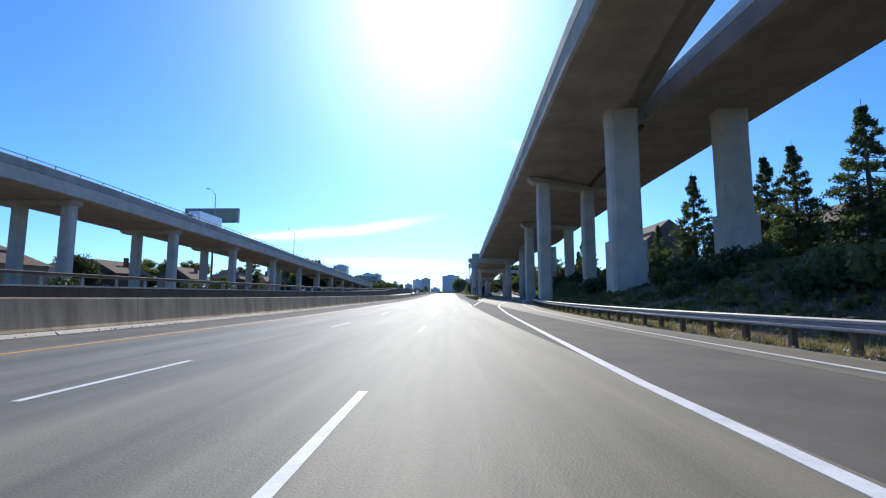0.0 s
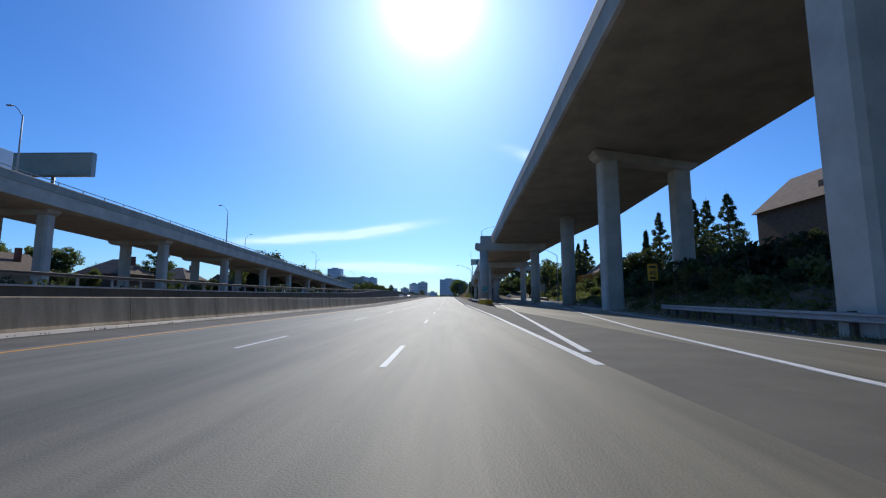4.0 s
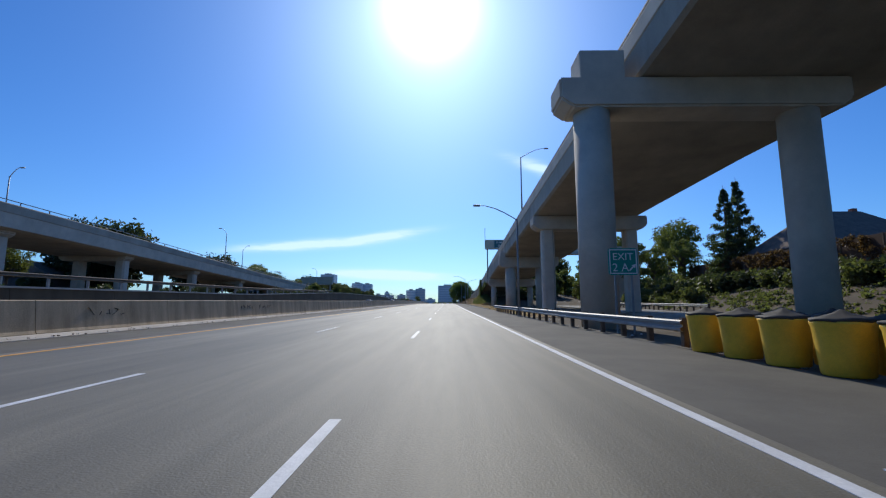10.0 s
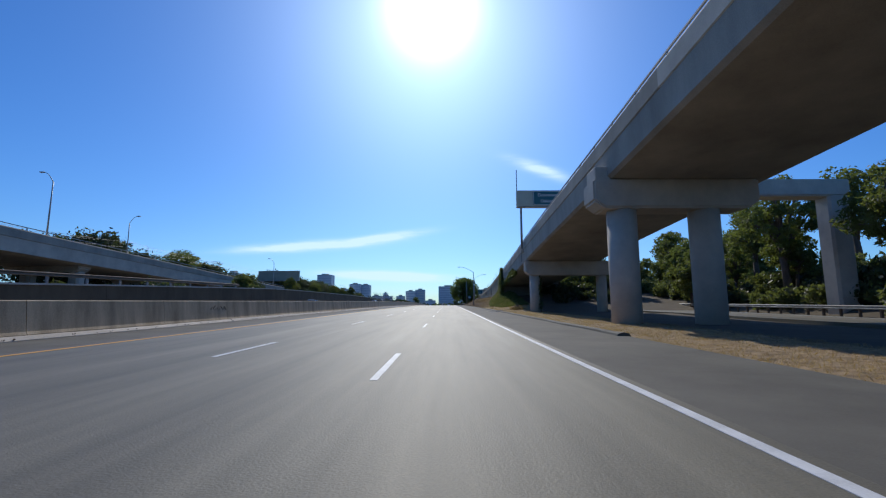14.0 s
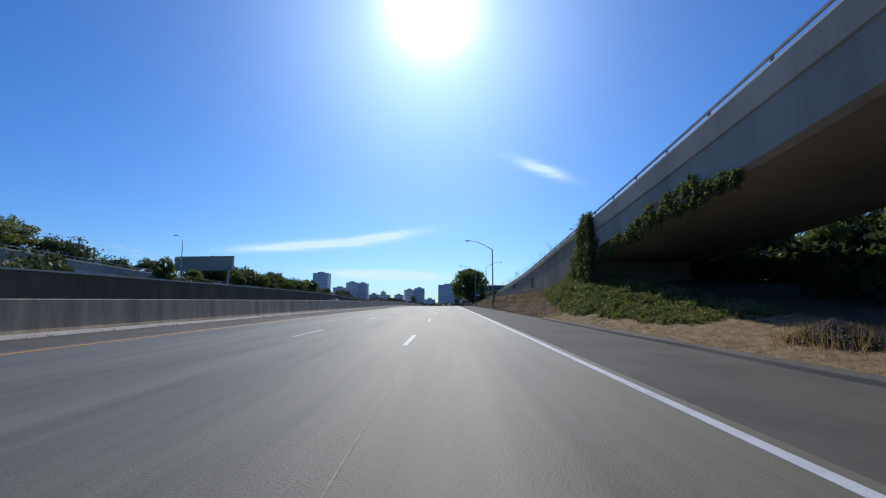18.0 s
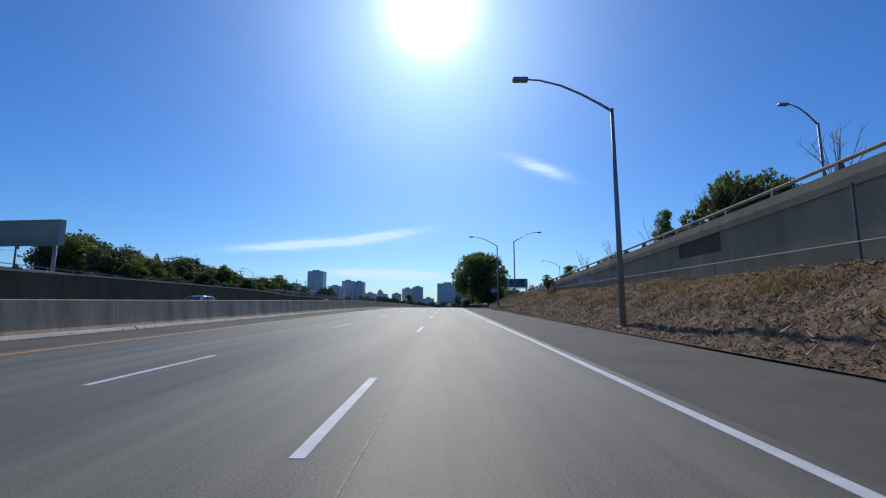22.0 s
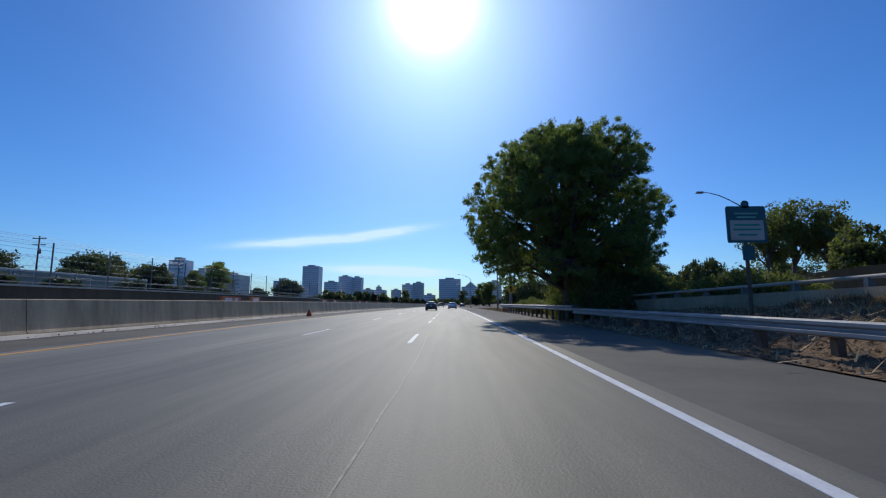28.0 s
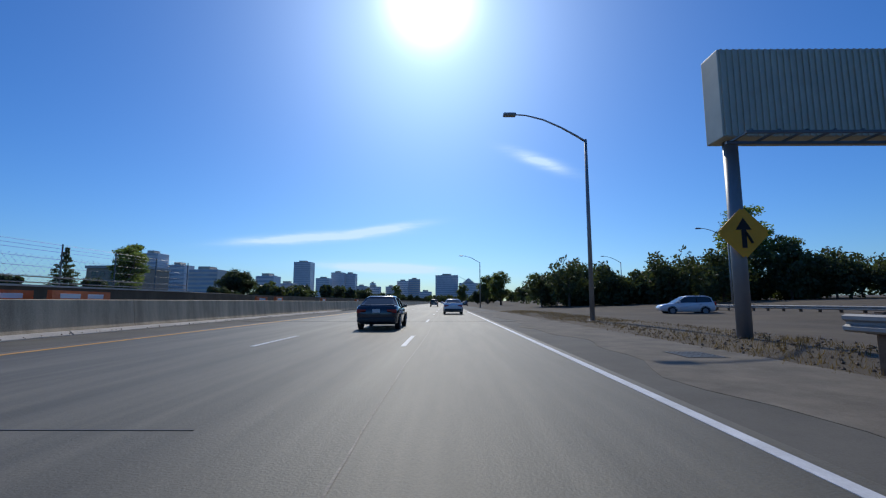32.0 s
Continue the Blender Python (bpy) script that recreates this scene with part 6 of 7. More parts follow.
for x, y, top in ((40, 135, 18.0), (36.5, 117, 16.5), (42.3, 195, 19.0), (45, 196, 20.5)):
    grow(t_pine, x, y, top, 0.9)
for x, y, top, th in ((24, 402, 5.5, t_round), (27, 410, 6.0, t_round), (33, 351, 16.0, t_pop), (40.5, 357, 16.5, t_tall), (46, 358, 21.5, t_tall), (49.5, 360, 24.0, t_tall), (53, 361, 23.5, t_tall), (57.5, 362, 25.0, t_tall), (62, 364, 24.0, t_tall)):
    grow(th, x, y, top, 0.66)
for x, y, top in ((58, 441, 19.0), (63, 443, 21.5), (68.5, 441, 20.5), (72, 444, 17.5)):
    grow(t_airy, x, y, top, 0.8)
put(t_airy, 10.1, 329, 0.16)
for k in range(24):  # bushes and small trees before the far roadway's end
    y = 262 + 4.4 * k
    grow((t_round, t_round, t_tall)[k % 3], R.uniform(-49, -37), y, R.uniform(3.6, 5.5) + (2.6 if k % 3 == 2 else 0), R.uniform(0.9, 1.4))
put(b_round, -45, 280, 2.3, 40)
put(b_round, -43.5, 277, 1.8, 140)
for k in range(26):
    put((b_round, b_dark)[k % 2], lerp(y_ := R.uniform(186, 290), EXIT_R) + R.uniform(5, 12), y_, R.uniform(0.9, 1.7), R.uniform(0, 360))
for k in range(64):  # thick shrubs on the bank across the exit road
    y = 196 + 1.6 * k + R.uniform(-0.8, 0.8)
    q = R.uniform(3.6, 6.0) if k % 2 else R.uniform(6.0, 11.0)
    put(b_round if k % 4 else b_dark, lerp(y, EXIT_R) + q, y, R.uniform(0.9, 1.6), R.uniform(0, 360))
scrub("bank_scrub", [(lerp(208 + 3.6 * k, EXIT_R) + R.uniform(11, 17), 208 + 3.6 * k, R.uniform(1.4, 2.2)) for k in range(26)], "ivy", "tall green scrub behind the exit road", 62)
for k in range(7):  # young trees among them
    y = 208 + 12 * k
    put(t_airy, lerp(y, EXIT_R) + R.uniform(7, 15), y, R.uniform(0.5, 0.8), R.uniform(0, 360))
for k in range(16):
    y = 258 + 3.2 * k
    grow((t_tall, t_round)[k % 2], 24.5 + R.uniform(0, 9), y, R.uniform(6.5, 9.5), 1.0)
scrub("far_scrub", [(R.uniform(-40, -35), 236 + 8 * k, R.uniform(0.6, 1.2)) for k in range(30)], "leaf", "low green scrub beyond the oncoming lanes", 64)

# reddish ivy grown over the fence on the bank
cl = []
for k in range(900):
    y = 150 + 58 * R.random()
    x = lerp(y, EXIT_R) + 13.05
    up = R.random() ** 0.6
    if noise.noise(Vector((y * 0.35, up * 2.0, 4))) < -0.2:
        continue
    cl.append((x - 0.15 - 0.25 * R.random(), y, land(x, y) + 0.2 + 3.6 * up, R.uniform(0.25, 0.5), R.uniform(0.2, 0.4)))
fence_ivy = crown("fence_ivy", cl, 30, 0.17, M["red_ivy"], None, hollow=0.2, long=1.2)
tagged(fence_ivy, "reddish green ivy grown over the brown fence", "ivy", kind="stuff")

# ---- the dirt slope below the ramp wall ----
def slope_z(x, y):
    """Height of the rough slope: lumps, ruts and small clods."""
    edge = max(0.0, min(1.0, (x - 6.55) / 0.8)) * max(0.0, min(1.0, (y - 262) / 6, (388 - y) / 8))
    n = noise.noise(Vector((x * 0.8, y * 0.5, 5))) * 0.16 + noise.noise(Vector((x * 2.2, y * 1.9, 9))) * 0.1 + noise.noise(Vector((x * 5.5, y * 5.0, 2))) * 0.11 + noise.noise(Vector((x * 13, y * 12, 7))) * 0.06
    return land(x, y) + 0.03 + max(-0.02, (n + 0.1) * edge)


bm = bmesh.new()
rows_ = []
for y in steps(262, 388, 0.15):
    rows_.append([bm.verts.new((6.55 + 4.2 * k / 30, y, slope_z(6.55 + 4.2 * k / 30, y))) for k in range(31)])
for u, w in zip(rows_, rows_[1:]):
    for k in range(30):
        bm.faces.new((u[k], u[k + 1], w[k + 1], w[k]))
slope = bm_object("dirt_slope", bm, M["slope"], smooth=True)
tagged(slope, "uneven brown dirt slope with dry straw below the wall", "slope", kind="structure")

# ivy climbing the wall's end and creeping down the slope
ivy = empty("ivy", label="green ivy climbing the concrete ramp wall and slope", category="ivy")
cl = []
for k in range(520):  # a thick mass at the wall's end, thinning along its foot
    y = 263.8 + (R.random() * 3.2 if k % 3 else abs(R.gauss(0, 4.2)))
    top = lerp(y, ((263.8, 7.5), (265.7, 7.5), (266.6, 7.0), (267.4, 6.2), (268.4, 4.9), (270.6, 3.4), (274, 2.7), (279, 2.0))) + 0.35 * noise.noise(Vector((y * 1.3, 3, 1)))
    foot = slope_z(10.4, y) - road_z(y)
    z = road_z(y) + foot + max(0.1, top - foot) * R.random() ** 0.85
    cl.append((edge_fn(y) - 0.16 - 0.26 * R.random(), y, z, R.uniform(0.14, 0.34), R.uniform(0.14, 0.36)))
for k in range(380):  # a fringe grown up over the deck's lower edge
    y = 263.9 - 16 * R.random()
    up = lerp(y, ((247.9, 0.0), (250, 0.7), (252.5, 1.3), (256, 0.9), (259, 0.5), (262.5, 0.5), (264, 2.6))) * max(0.05, 0.8 + 1.1 * noise.noise(Vector((y * 0.9, 2, 6))))
    cl.append((edge_fn(y) + R.uniform(-0.18, 0.12), y, road_z(y) + top_fn(y) - 3.3 + (0.4 + up) * R.random() ** 0.8, R.uniform(0.1, 0.24), R.uniform(0.12, 0.26)))
crown("climbing_leaves", cl, 46, 0.1, M["ivy"], ivy, hollow=0.3, long=1.2)
cl = []


def mound(x, y):
    """Depth of the creeping ivy over the slope."""
    d = lerp(y, ((245, 0.0), (250, 0.2), (254, 0.45), (258, 0.8), (262, 1.0), (269, 1.1), (276, 0.95), (280, 0.4), (283, 0.0)))
    return max(0.0, d * lerp(x - lerp(y, ((250, 0.0), (262, 0.1), (268, 0.9), (273, 1.6), (280, 2.5))), ((7.3, 0.0), (7.9, 0.35), (9.0, 0.9), (10.2, 1.0), (13.5, 0.8))) * (1 + 0.4 * noise.noise(Vector((x * 0.8, y * 0.5, 8)))))


for k in range(3600):
    y = 246 + 37 * R.random()
    x = 7.3 + 5.2 * R.random() if y < 266 else 7.3 + 3.3 * R.random()
    d = mound(x, y) * (0.4 + 0.6 * lerp(x + 0.7 * noise.noise(Vector((y * 0.6, 1, 1))), ((7.6, 0.0), (8.4, 1.0))))
    if d < 0.14 or noise.noise(Vector((x * 1.3, y * 0.9, 18))) < -0.22 or (abs(x - 10) < 1.3 and abs(y - 244) < 2.5):
        continue
    cl.append((x, y, slope_z(x, y) + d * (0.55 + 0.45 * R.random()) - 0.08, R.uniform(0.2, 0.42), R.uniform(0.12, 0.28)))
crown("creeping_leaves", cl, 44, 0.098, M["ivy"], ivy, hollow=0.3, long=1.2)
crown("dead_leaves", cl[::5], 16, 0.09, M["straw"], ivy, hollow=0.5, long=1.2)
bm = bmesh.new()
for k in range(4):
    y = 266.2 + k * 0.95
    zt = road_z(y) + top_fn(y)
    tube([(edge_fn(y) - 0.05, y, land(10.4, y)), (edge_fn(y) - 0.06, y + R.uniform(-0.4, 0.4), land(10.4, y) * 0.5 + zt * 0.5), (edge_fn(y) - 0.05, y + R.uniform(-0.3, 0.3), land(10.4, y) * 0.4 + zt * 0.6)], 0.008, 5, bm)
part("vine", bm, M["bark"], ivy)

cl = []
for k in range(46):
    a, z = R.uniform(-0.6, 1.9), R.random()
    cl.append((11.75 + 0.72 * math.cos(a - 0.8), 239.6 + 0.72 * math.sin(a - 2.2), road_z(239.6) + 0.3 + 5.2 * z, R.uniform(0.12, 0.3) * (1.4 - z), R.uniform(0.15, 0.35)))
crown("climbing_leaves", cl, 40, 0.1, M["ivy"], ivy, hollow=0.3, long=1.2)
part("asphalt_berm", loft(steps(196, 262, 1.5), lambda q: [(6.12 + 0.05 * math.sin(q * 0.7), -0.1), (6.2 + 0.05 * math.sin(q * 0.7), 0.07), (6.36, 0.11 + 0.02 * math.sin(q * 1.9)), (6.58, 0.08), (6.66, -0.1)]), M["shoulder"], road, "low rolled asphalt kerb")
inlet = empty("drain_inlet", label="pale concrete drain inlet in the shoulder's edge", category="drain inlet")
h = road_z(235.4)
part("apron", box(4.9, 6.1, 234.4, 236.5, h - 0.1, h + 0.012, 0.01), M["concrete"], inlet)
part("curb_block", box(6.05, 6.7, 234.2, 236.7, h - 0.2, h + 0.13, 0.03), M["concrete"], inlet)
# flat black plate painting the dark of a hollow; the block is solid
part("opening", box(6.03, 6.052, 234.6, 236.3, h + 0.015, h + 0.08), M["black"], inlet)

# ---- dry grass, debris and weeds (nobody could count them) ----
def scatter(name, n, area, hgt, wid, material, label, seed, blades=5, thin=0.008, base=land):
    """Tufts of thin blades over a strip. area gives (x, y)."""
    r = np.random.default_rng(seed)
    vs, fs = [], []
    for k in range(n):
        x, y = area(r)
        z = base(x, y)
        for j in range(blades):
            a = r.uniform(0, math.tau)
            l, h = r.uniform(0.2, 1.0) * wid, hgt * r.uniform(0.2, 1.2)
            dx, dy = math.cos(a), math.sin(a)
            bx, by = x + r.normal() * wid * 0.6, y + r.normal() * wid * 0.6
            i = len(vs)
            w = thin * r.uniform(0.7, 1.5)
            vs += [(bx - dy * w, by + dx * w, z - 0.02), (bx + dy * w, by - dx * w, z - 0.02), (bx + dx * l, by + dy * l, z + h)]
            fs.append((i, i + 1, i + 2))
    me = bpy.data.meshes.new(name)
    me.from_pydata(vs, [], fs)
    me.materials.append(material)
    return tagged(new(name, me), label, "grass", kind="stuff")


def bank_strip(y0, y1, near, spread):
    def area(r):
        y = r.uniform(y0, y1)
        return lerp(y, EXIT_R) + near + abs(r.normal()) * spread, y
    return area


# straw-covered verge between the shoulder and the exit road
def verge_z(x, y):
    n = noise.noise(Vector((x * 0.7, y * 0.5, 3))) * 0.07 + noise.noise(Vector((x * 2.6, y * 2.2, 6))) * 0.05 + noise.noise(Vector((x * 8, y * 8, 2))) * 0.025
    return land(x, y) + 0.05 + n


def verge_right(y):
    return min(13.0, max(7.2, lerp(y, GORE) - 1.8)) + 0.5 * noise.noise(Vector((y * 0.3, 2, 2)))


bm = bmesh.new()
rows_ = []
for y in steps(168, 262, 0.3):
    left, right = 6.5 + 0.12 * noise.noise(Vector((y * 0.9, 5, 1))), verge_right(y)
    rows_.append([bm.verts.new((x := left + (right - left) * k / 24, y, verge_z(x, y) - (0.14 if k in (0, 24) else 0))) for k in range(25)])
for u, w in zip(rows_, rows_[1:]):
    for k in range(24):
        bm.faces.new((u[k], u[k + 1], w[k + 1], w[k]))
tagged(bm_object("verge", bm, M["verge"], smooth=True), "strip of dry straw-covered earth beside the shoulder", "verge", kind="structure")
scatter("dry_grass", 21000, lambda r: (6.55 + r.random() ** 1.4 * 6.5, r.uniform(170, 266)), 0.075, 0.2, M["straw"], "dry straw-coloured grass beside the shoulder", 1, 6, base=verge_z)
def patchy(r):
    """Places on the slope, closer together in straw patches and near the wall."""
    while True:
        x, y = 6.65 + r.random() * 4.0, r.uniform(262, 386)
        if noise.noise(Vector((x * 0.6, y * 0.3, 4))) + 0.28 * (x - 8.6) + lerp(y, ((262, 0.6), (276, 0.3), (300, -0.1))) > r.random() * 0.9:
            return x, y


scatter("dry_grass", 15000, patchy, 0.075, 0.2, M["straw"], "dry cut grass and twigs on the dirt slope", 2, 6, 0.007, slope_z)
def brush_spots(r):
    while True:
        x, y = 8.2 + r.random() * 2.4, r.uniform(272, 386)
        if noise.noise(Vector((x * 1.1, y * 0.55, 12))) > 0.12:
            return x, y


scatter("bark_chips", 9000, lambda r: (6.65 + r.random() * 4.0, r.uniform(264, 386)), 0.12, 0.26, M["chip"], "pale sticks and bark chips on the dirt slope", 14, 2, 0.018, slope_z)
scatter("sticks", 2600, lambda r: (6.75 + r.random() * 3.8, r.uniform(266, 386)), 0.22, 0.75, M["chip"], "long pale broken sticks on the dirt slope", 24, 1, 0.02, slope_z)
scatter("brush", 1600, brush_spots, 0.28, 0.22, M["brush"], "dry brown brush on the dirt slope", 12, 7, 0.009, slope_z)
scatter("twigs", 1500, lambda r: (6.65 + r.random() * 4.0, r.uniform(264, 386)), 0.08, 0.3, M["bark"], "dark dry twigs on the dirt slope", 8, 4, 0.008, slope_z)
scatter("weeds", 5200, bank_strip(-20, 100, 1.9, 2.6), 0.24, 0.16, M["weed"], "dry green weeds along the guard rail", 3, 6, 0.012)
scatter("dry_grass", 7000, bank_strip(-20, 110, 1.7, 3.6), 0.2, 0.2, M["straw"], "dry grass along the guard rail", 4, 6, 0.01)
scatter("weeds", 2600, lambda r: (6.7 + r.random() * 4.0, r.uniform(420, 470)), 0.14, 0.2, M["brush"], "dry weeds on the gravel verge", 5)
scatter("weeds", 900, lambda r: (X_BARRIER + 0.1 + abs(r.normal()) * 0.25, r.uniform(-20, 460)), 0.1, 0.1, M["straw"], "dry weeds and litter along the median kerb", 6, 5, 0.006)
scatter("twigs", 500, lambda r: (11.5 + r.random() * 3.0, r.uniform(272, 330)), 0.1, 0.1, M["straw"], "dry twigs behind the ramp wall", 7)


def rubble(name, n, area, size, material, label, seed, group=""):
    r = np.random.default_rng(seed)
    vs, fs = [], []
    for k in range(n):
        x, y, dz = area(r)
        s = size * r.uniform(0.4, 1.3)
        c = np.array([x, y, land(x, y) + dz + s * 0.25])
        q = np.array([(1, 0, 0), (-1, 0, 0), (0, 1, 0), (0, -1, 0), (0, 0, 0.7), (0, 0, -0.7)]) * s * r.uniform(0.6, 1.3, (6, 1))
        a = r.uniform(0, math.tau)
        m = np.array([(math.cos(a), -math.sin(a), 0), (math.sin(a), math.cos(a), 0), (0, 0, 1)])
        i = len(vs)
        vs += (q @ m.T + c).tolist()
        fs += [(i + p, i + s_, i + t) for p, s_, t in ((0, 2, 4), (2, 1, 4), (1, 3, 4), (3, 0, 4), (2, 0, 5), (1, 2, 5), (3, 1, 5), (0, 3, 5))]
    me = bpy.data.meshes.new(name)
    me.from_pydata(vs, [], fs)
    me.materials.append(material)
    return tagged(new(name, me), label, "stones", kind="stuff")


def heap(r):
    a, q = r.uniform(0, math.tau), abs(r.normal()) * 0.5
    q = min(q, 1.1)
    return 10.0 + q * 1.15 * math.cos(a), 244.0 + q * 1.15 * math.sin(a), max(0, 0.6 - 0.55 * q)


rubble("brush_pile", 1500, heap, 0.07, M["dirt"], "brown heap of dry brush and earth beside the shoulder", 1)
scatter("dry_brush", 500, lambda r: heap(r)[:2], 0.5, 0.3, M["straw"], "dry straw-coloured brush on a heap of earth", 9, 6, 0.01)
rubble("gravel", 1600, lambda r: (6.8 + r.random() * 4.5, r.uniform(418, 465), 0), 0.05, M["grit"], "loose grey stones on the verge", 2)
def on_slope(r):
    x, y = 6.6 + r.random() ** 1.2 * 4.2, r.uniform(264, 386)
    return x, y, slope_z(x, y) - land(x, y)


rubble("clods", 14000, on_slope, 0.034, M["dirt"], "brown clods on the dirt slope", 3)
rubble("grit", 16000, on_slope, 0.024, M["grit"], "grey-brown stones and grit on the dirt slope", 8)
rubble("slope_litter", 40, on_slope, 0.035, M["white"], "scraps of white litter on the dirt slope", 9)
rubble("bank_rubble", 1500, lambda r: (*bank_strip(0, 110, 1.3, 1.5)(r), 0), 0.08, M["concrete"], "broken pale concrete and litter along the guard rail", 7)
rubble("litter", 160, lambda r: (6.6 + abs(r.normal()) * 1.6, r.uniform(10, 400), 0), 0.07, M["white"], "scraps of pale litter beside the road", 4)
rubble("kerb_debris", 1600, lambda r: (X_BARRIER + 0.12 + abs(r.normal()) * 0.22, r.uniform(-10, 460), 0.26), 0.035, M["dirt"], "small debris along the median kerb", 5)

# creeping cover on the bank beside the exit
cover = []
for k in range(2600):
    y = R.uniform(-15, 215)
    x = lerp(y, EXIT_R) + R.uniform(3.4, 13.5)
    if y > 140 and x < 18 or noise.noise(Vector((x * 0.35, y * 0.25, 6))) < -0.25:
        continue
    cover.append((x, y, land(x, y) + R.uniform(0.0, 0.25), R.uniform(0.35, 0.8), R.uniform(0.15, 0.4)))
bank_ivy = crown("bank_ivy", cover, 26, 0.26, M["ivy"], None, hollow=0.2, long=1.2)
tagged(bank_ivy, "creeping green ivy and low scrub covering the bank", "ivy", kind="stuff")

# bare tall weeds above the ramp wall
for k in range(9):
    y = 272 + 6.4 * k + R.uniform(-2, 2)
    e = empty("bare_weed", label="tall bare weed above the ramp wall", category="weed", group="tall bare weeds")
    bm = bmesh.new()
    z = road_z(y) + top_fn(y) - 0.8
    for j in range(9):
        a, b = R.uniform(-0.7, 0.7), R.uniform(-0.7, 0.7)
        p = Vector((11.6, y, z))
        q = p + Vector((a * 0.5, b * 0.5, R.uniform(1.0, 1.6)))
        w = q + Vector((a * 0.7, b * 0.7, R.uniform(0.6, 1.3)))
        tube([p, q, w], [0.02, 0.013, 0.005], 4, bm, False)
        for i in range(3):
            s = q.lerp(w, 0.3 * i + 0.2)
            tube([s, s + Vector((R.uniform(-0.3, 0.3), R.uniform(-0.3, 0.3), 0.3))], [0.008, 0.004], 3, bm, False)
    part("stem", bm, M["straw"], e)

# ---- towers of the city ahead ----
def tower(x0, x1, y0, z1, mat_name, label, peak=0.0, depth=0.7):
    """A city block with bands of windows on the side that faces the freeway."""
    d = (x1 - x0) * depth + 8
    e = empty("tower_block", label=label, category="building", group="city towers")
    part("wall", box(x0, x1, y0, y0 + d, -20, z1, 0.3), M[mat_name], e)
    n = int(min(26, max(5, (z1 + 5) // 6)))
    for k in range(n):
        z = z1 - 3.5 - k * (z1 + 2) / n
        part("window_band", box(x0 + 0.8, x1 - 0.8, y0 - 0.25, y0 + 0.2, z, z + (z1 + 2) / n * 0.5), M["window_hazed"], e)
    part("roof_plant", box(x0 + (x1 - x0) * 0.3, x0 + (x1 - x0) * 0.7, y0 + 2, y0 + d * 0.6, z1, z1 + 4), M["concrete"], e)
    if peak:
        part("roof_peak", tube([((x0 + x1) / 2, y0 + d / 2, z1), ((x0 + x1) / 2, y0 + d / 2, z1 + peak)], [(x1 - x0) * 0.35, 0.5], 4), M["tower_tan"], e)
    return e


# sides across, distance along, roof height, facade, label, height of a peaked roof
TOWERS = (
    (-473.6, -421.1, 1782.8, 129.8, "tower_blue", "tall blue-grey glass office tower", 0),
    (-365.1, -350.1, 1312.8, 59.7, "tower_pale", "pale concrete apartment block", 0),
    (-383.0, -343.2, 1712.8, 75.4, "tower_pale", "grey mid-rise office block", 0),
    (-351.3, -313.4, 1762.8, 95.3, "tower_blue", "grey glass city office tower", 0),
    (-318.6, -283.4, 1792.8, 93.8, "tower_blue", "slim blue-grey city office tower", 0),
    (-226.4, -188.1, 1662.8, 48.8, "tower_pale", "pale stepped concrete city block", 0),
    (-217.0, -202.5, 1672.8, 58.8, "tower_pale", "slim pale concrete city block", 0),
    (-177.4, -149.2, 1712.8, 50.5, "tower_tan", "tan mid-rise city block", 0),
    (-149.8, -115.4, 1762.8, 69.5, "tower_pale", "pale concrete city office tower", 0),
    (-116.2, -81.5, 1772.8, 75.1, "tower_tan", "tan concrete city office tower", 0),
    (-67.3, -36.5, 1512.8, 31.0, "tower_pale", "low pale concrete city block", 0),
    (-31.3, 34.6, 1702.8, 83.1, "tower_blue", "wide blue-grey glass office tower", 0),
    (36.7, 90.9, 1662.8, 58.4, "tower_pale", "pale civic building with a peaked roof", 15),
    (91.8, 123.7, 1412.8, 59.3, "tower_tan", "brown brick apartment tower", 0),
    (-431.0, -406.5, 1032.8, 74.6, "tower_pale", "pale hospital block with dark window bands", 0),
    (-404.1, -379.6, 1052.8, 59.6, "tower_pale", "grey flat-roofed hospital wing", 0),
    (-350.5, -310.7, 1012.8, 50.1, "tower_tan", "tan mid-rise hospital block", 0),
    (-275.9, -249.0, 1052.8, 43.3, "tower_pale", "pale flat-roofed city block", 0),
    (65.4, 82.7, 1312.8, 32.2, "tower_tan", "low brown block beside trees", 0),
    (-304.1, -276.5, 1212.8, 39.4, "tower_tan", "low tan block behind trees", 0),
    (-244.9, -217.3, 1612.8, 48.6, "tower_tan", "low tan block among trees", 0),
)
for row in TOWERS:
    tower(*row)

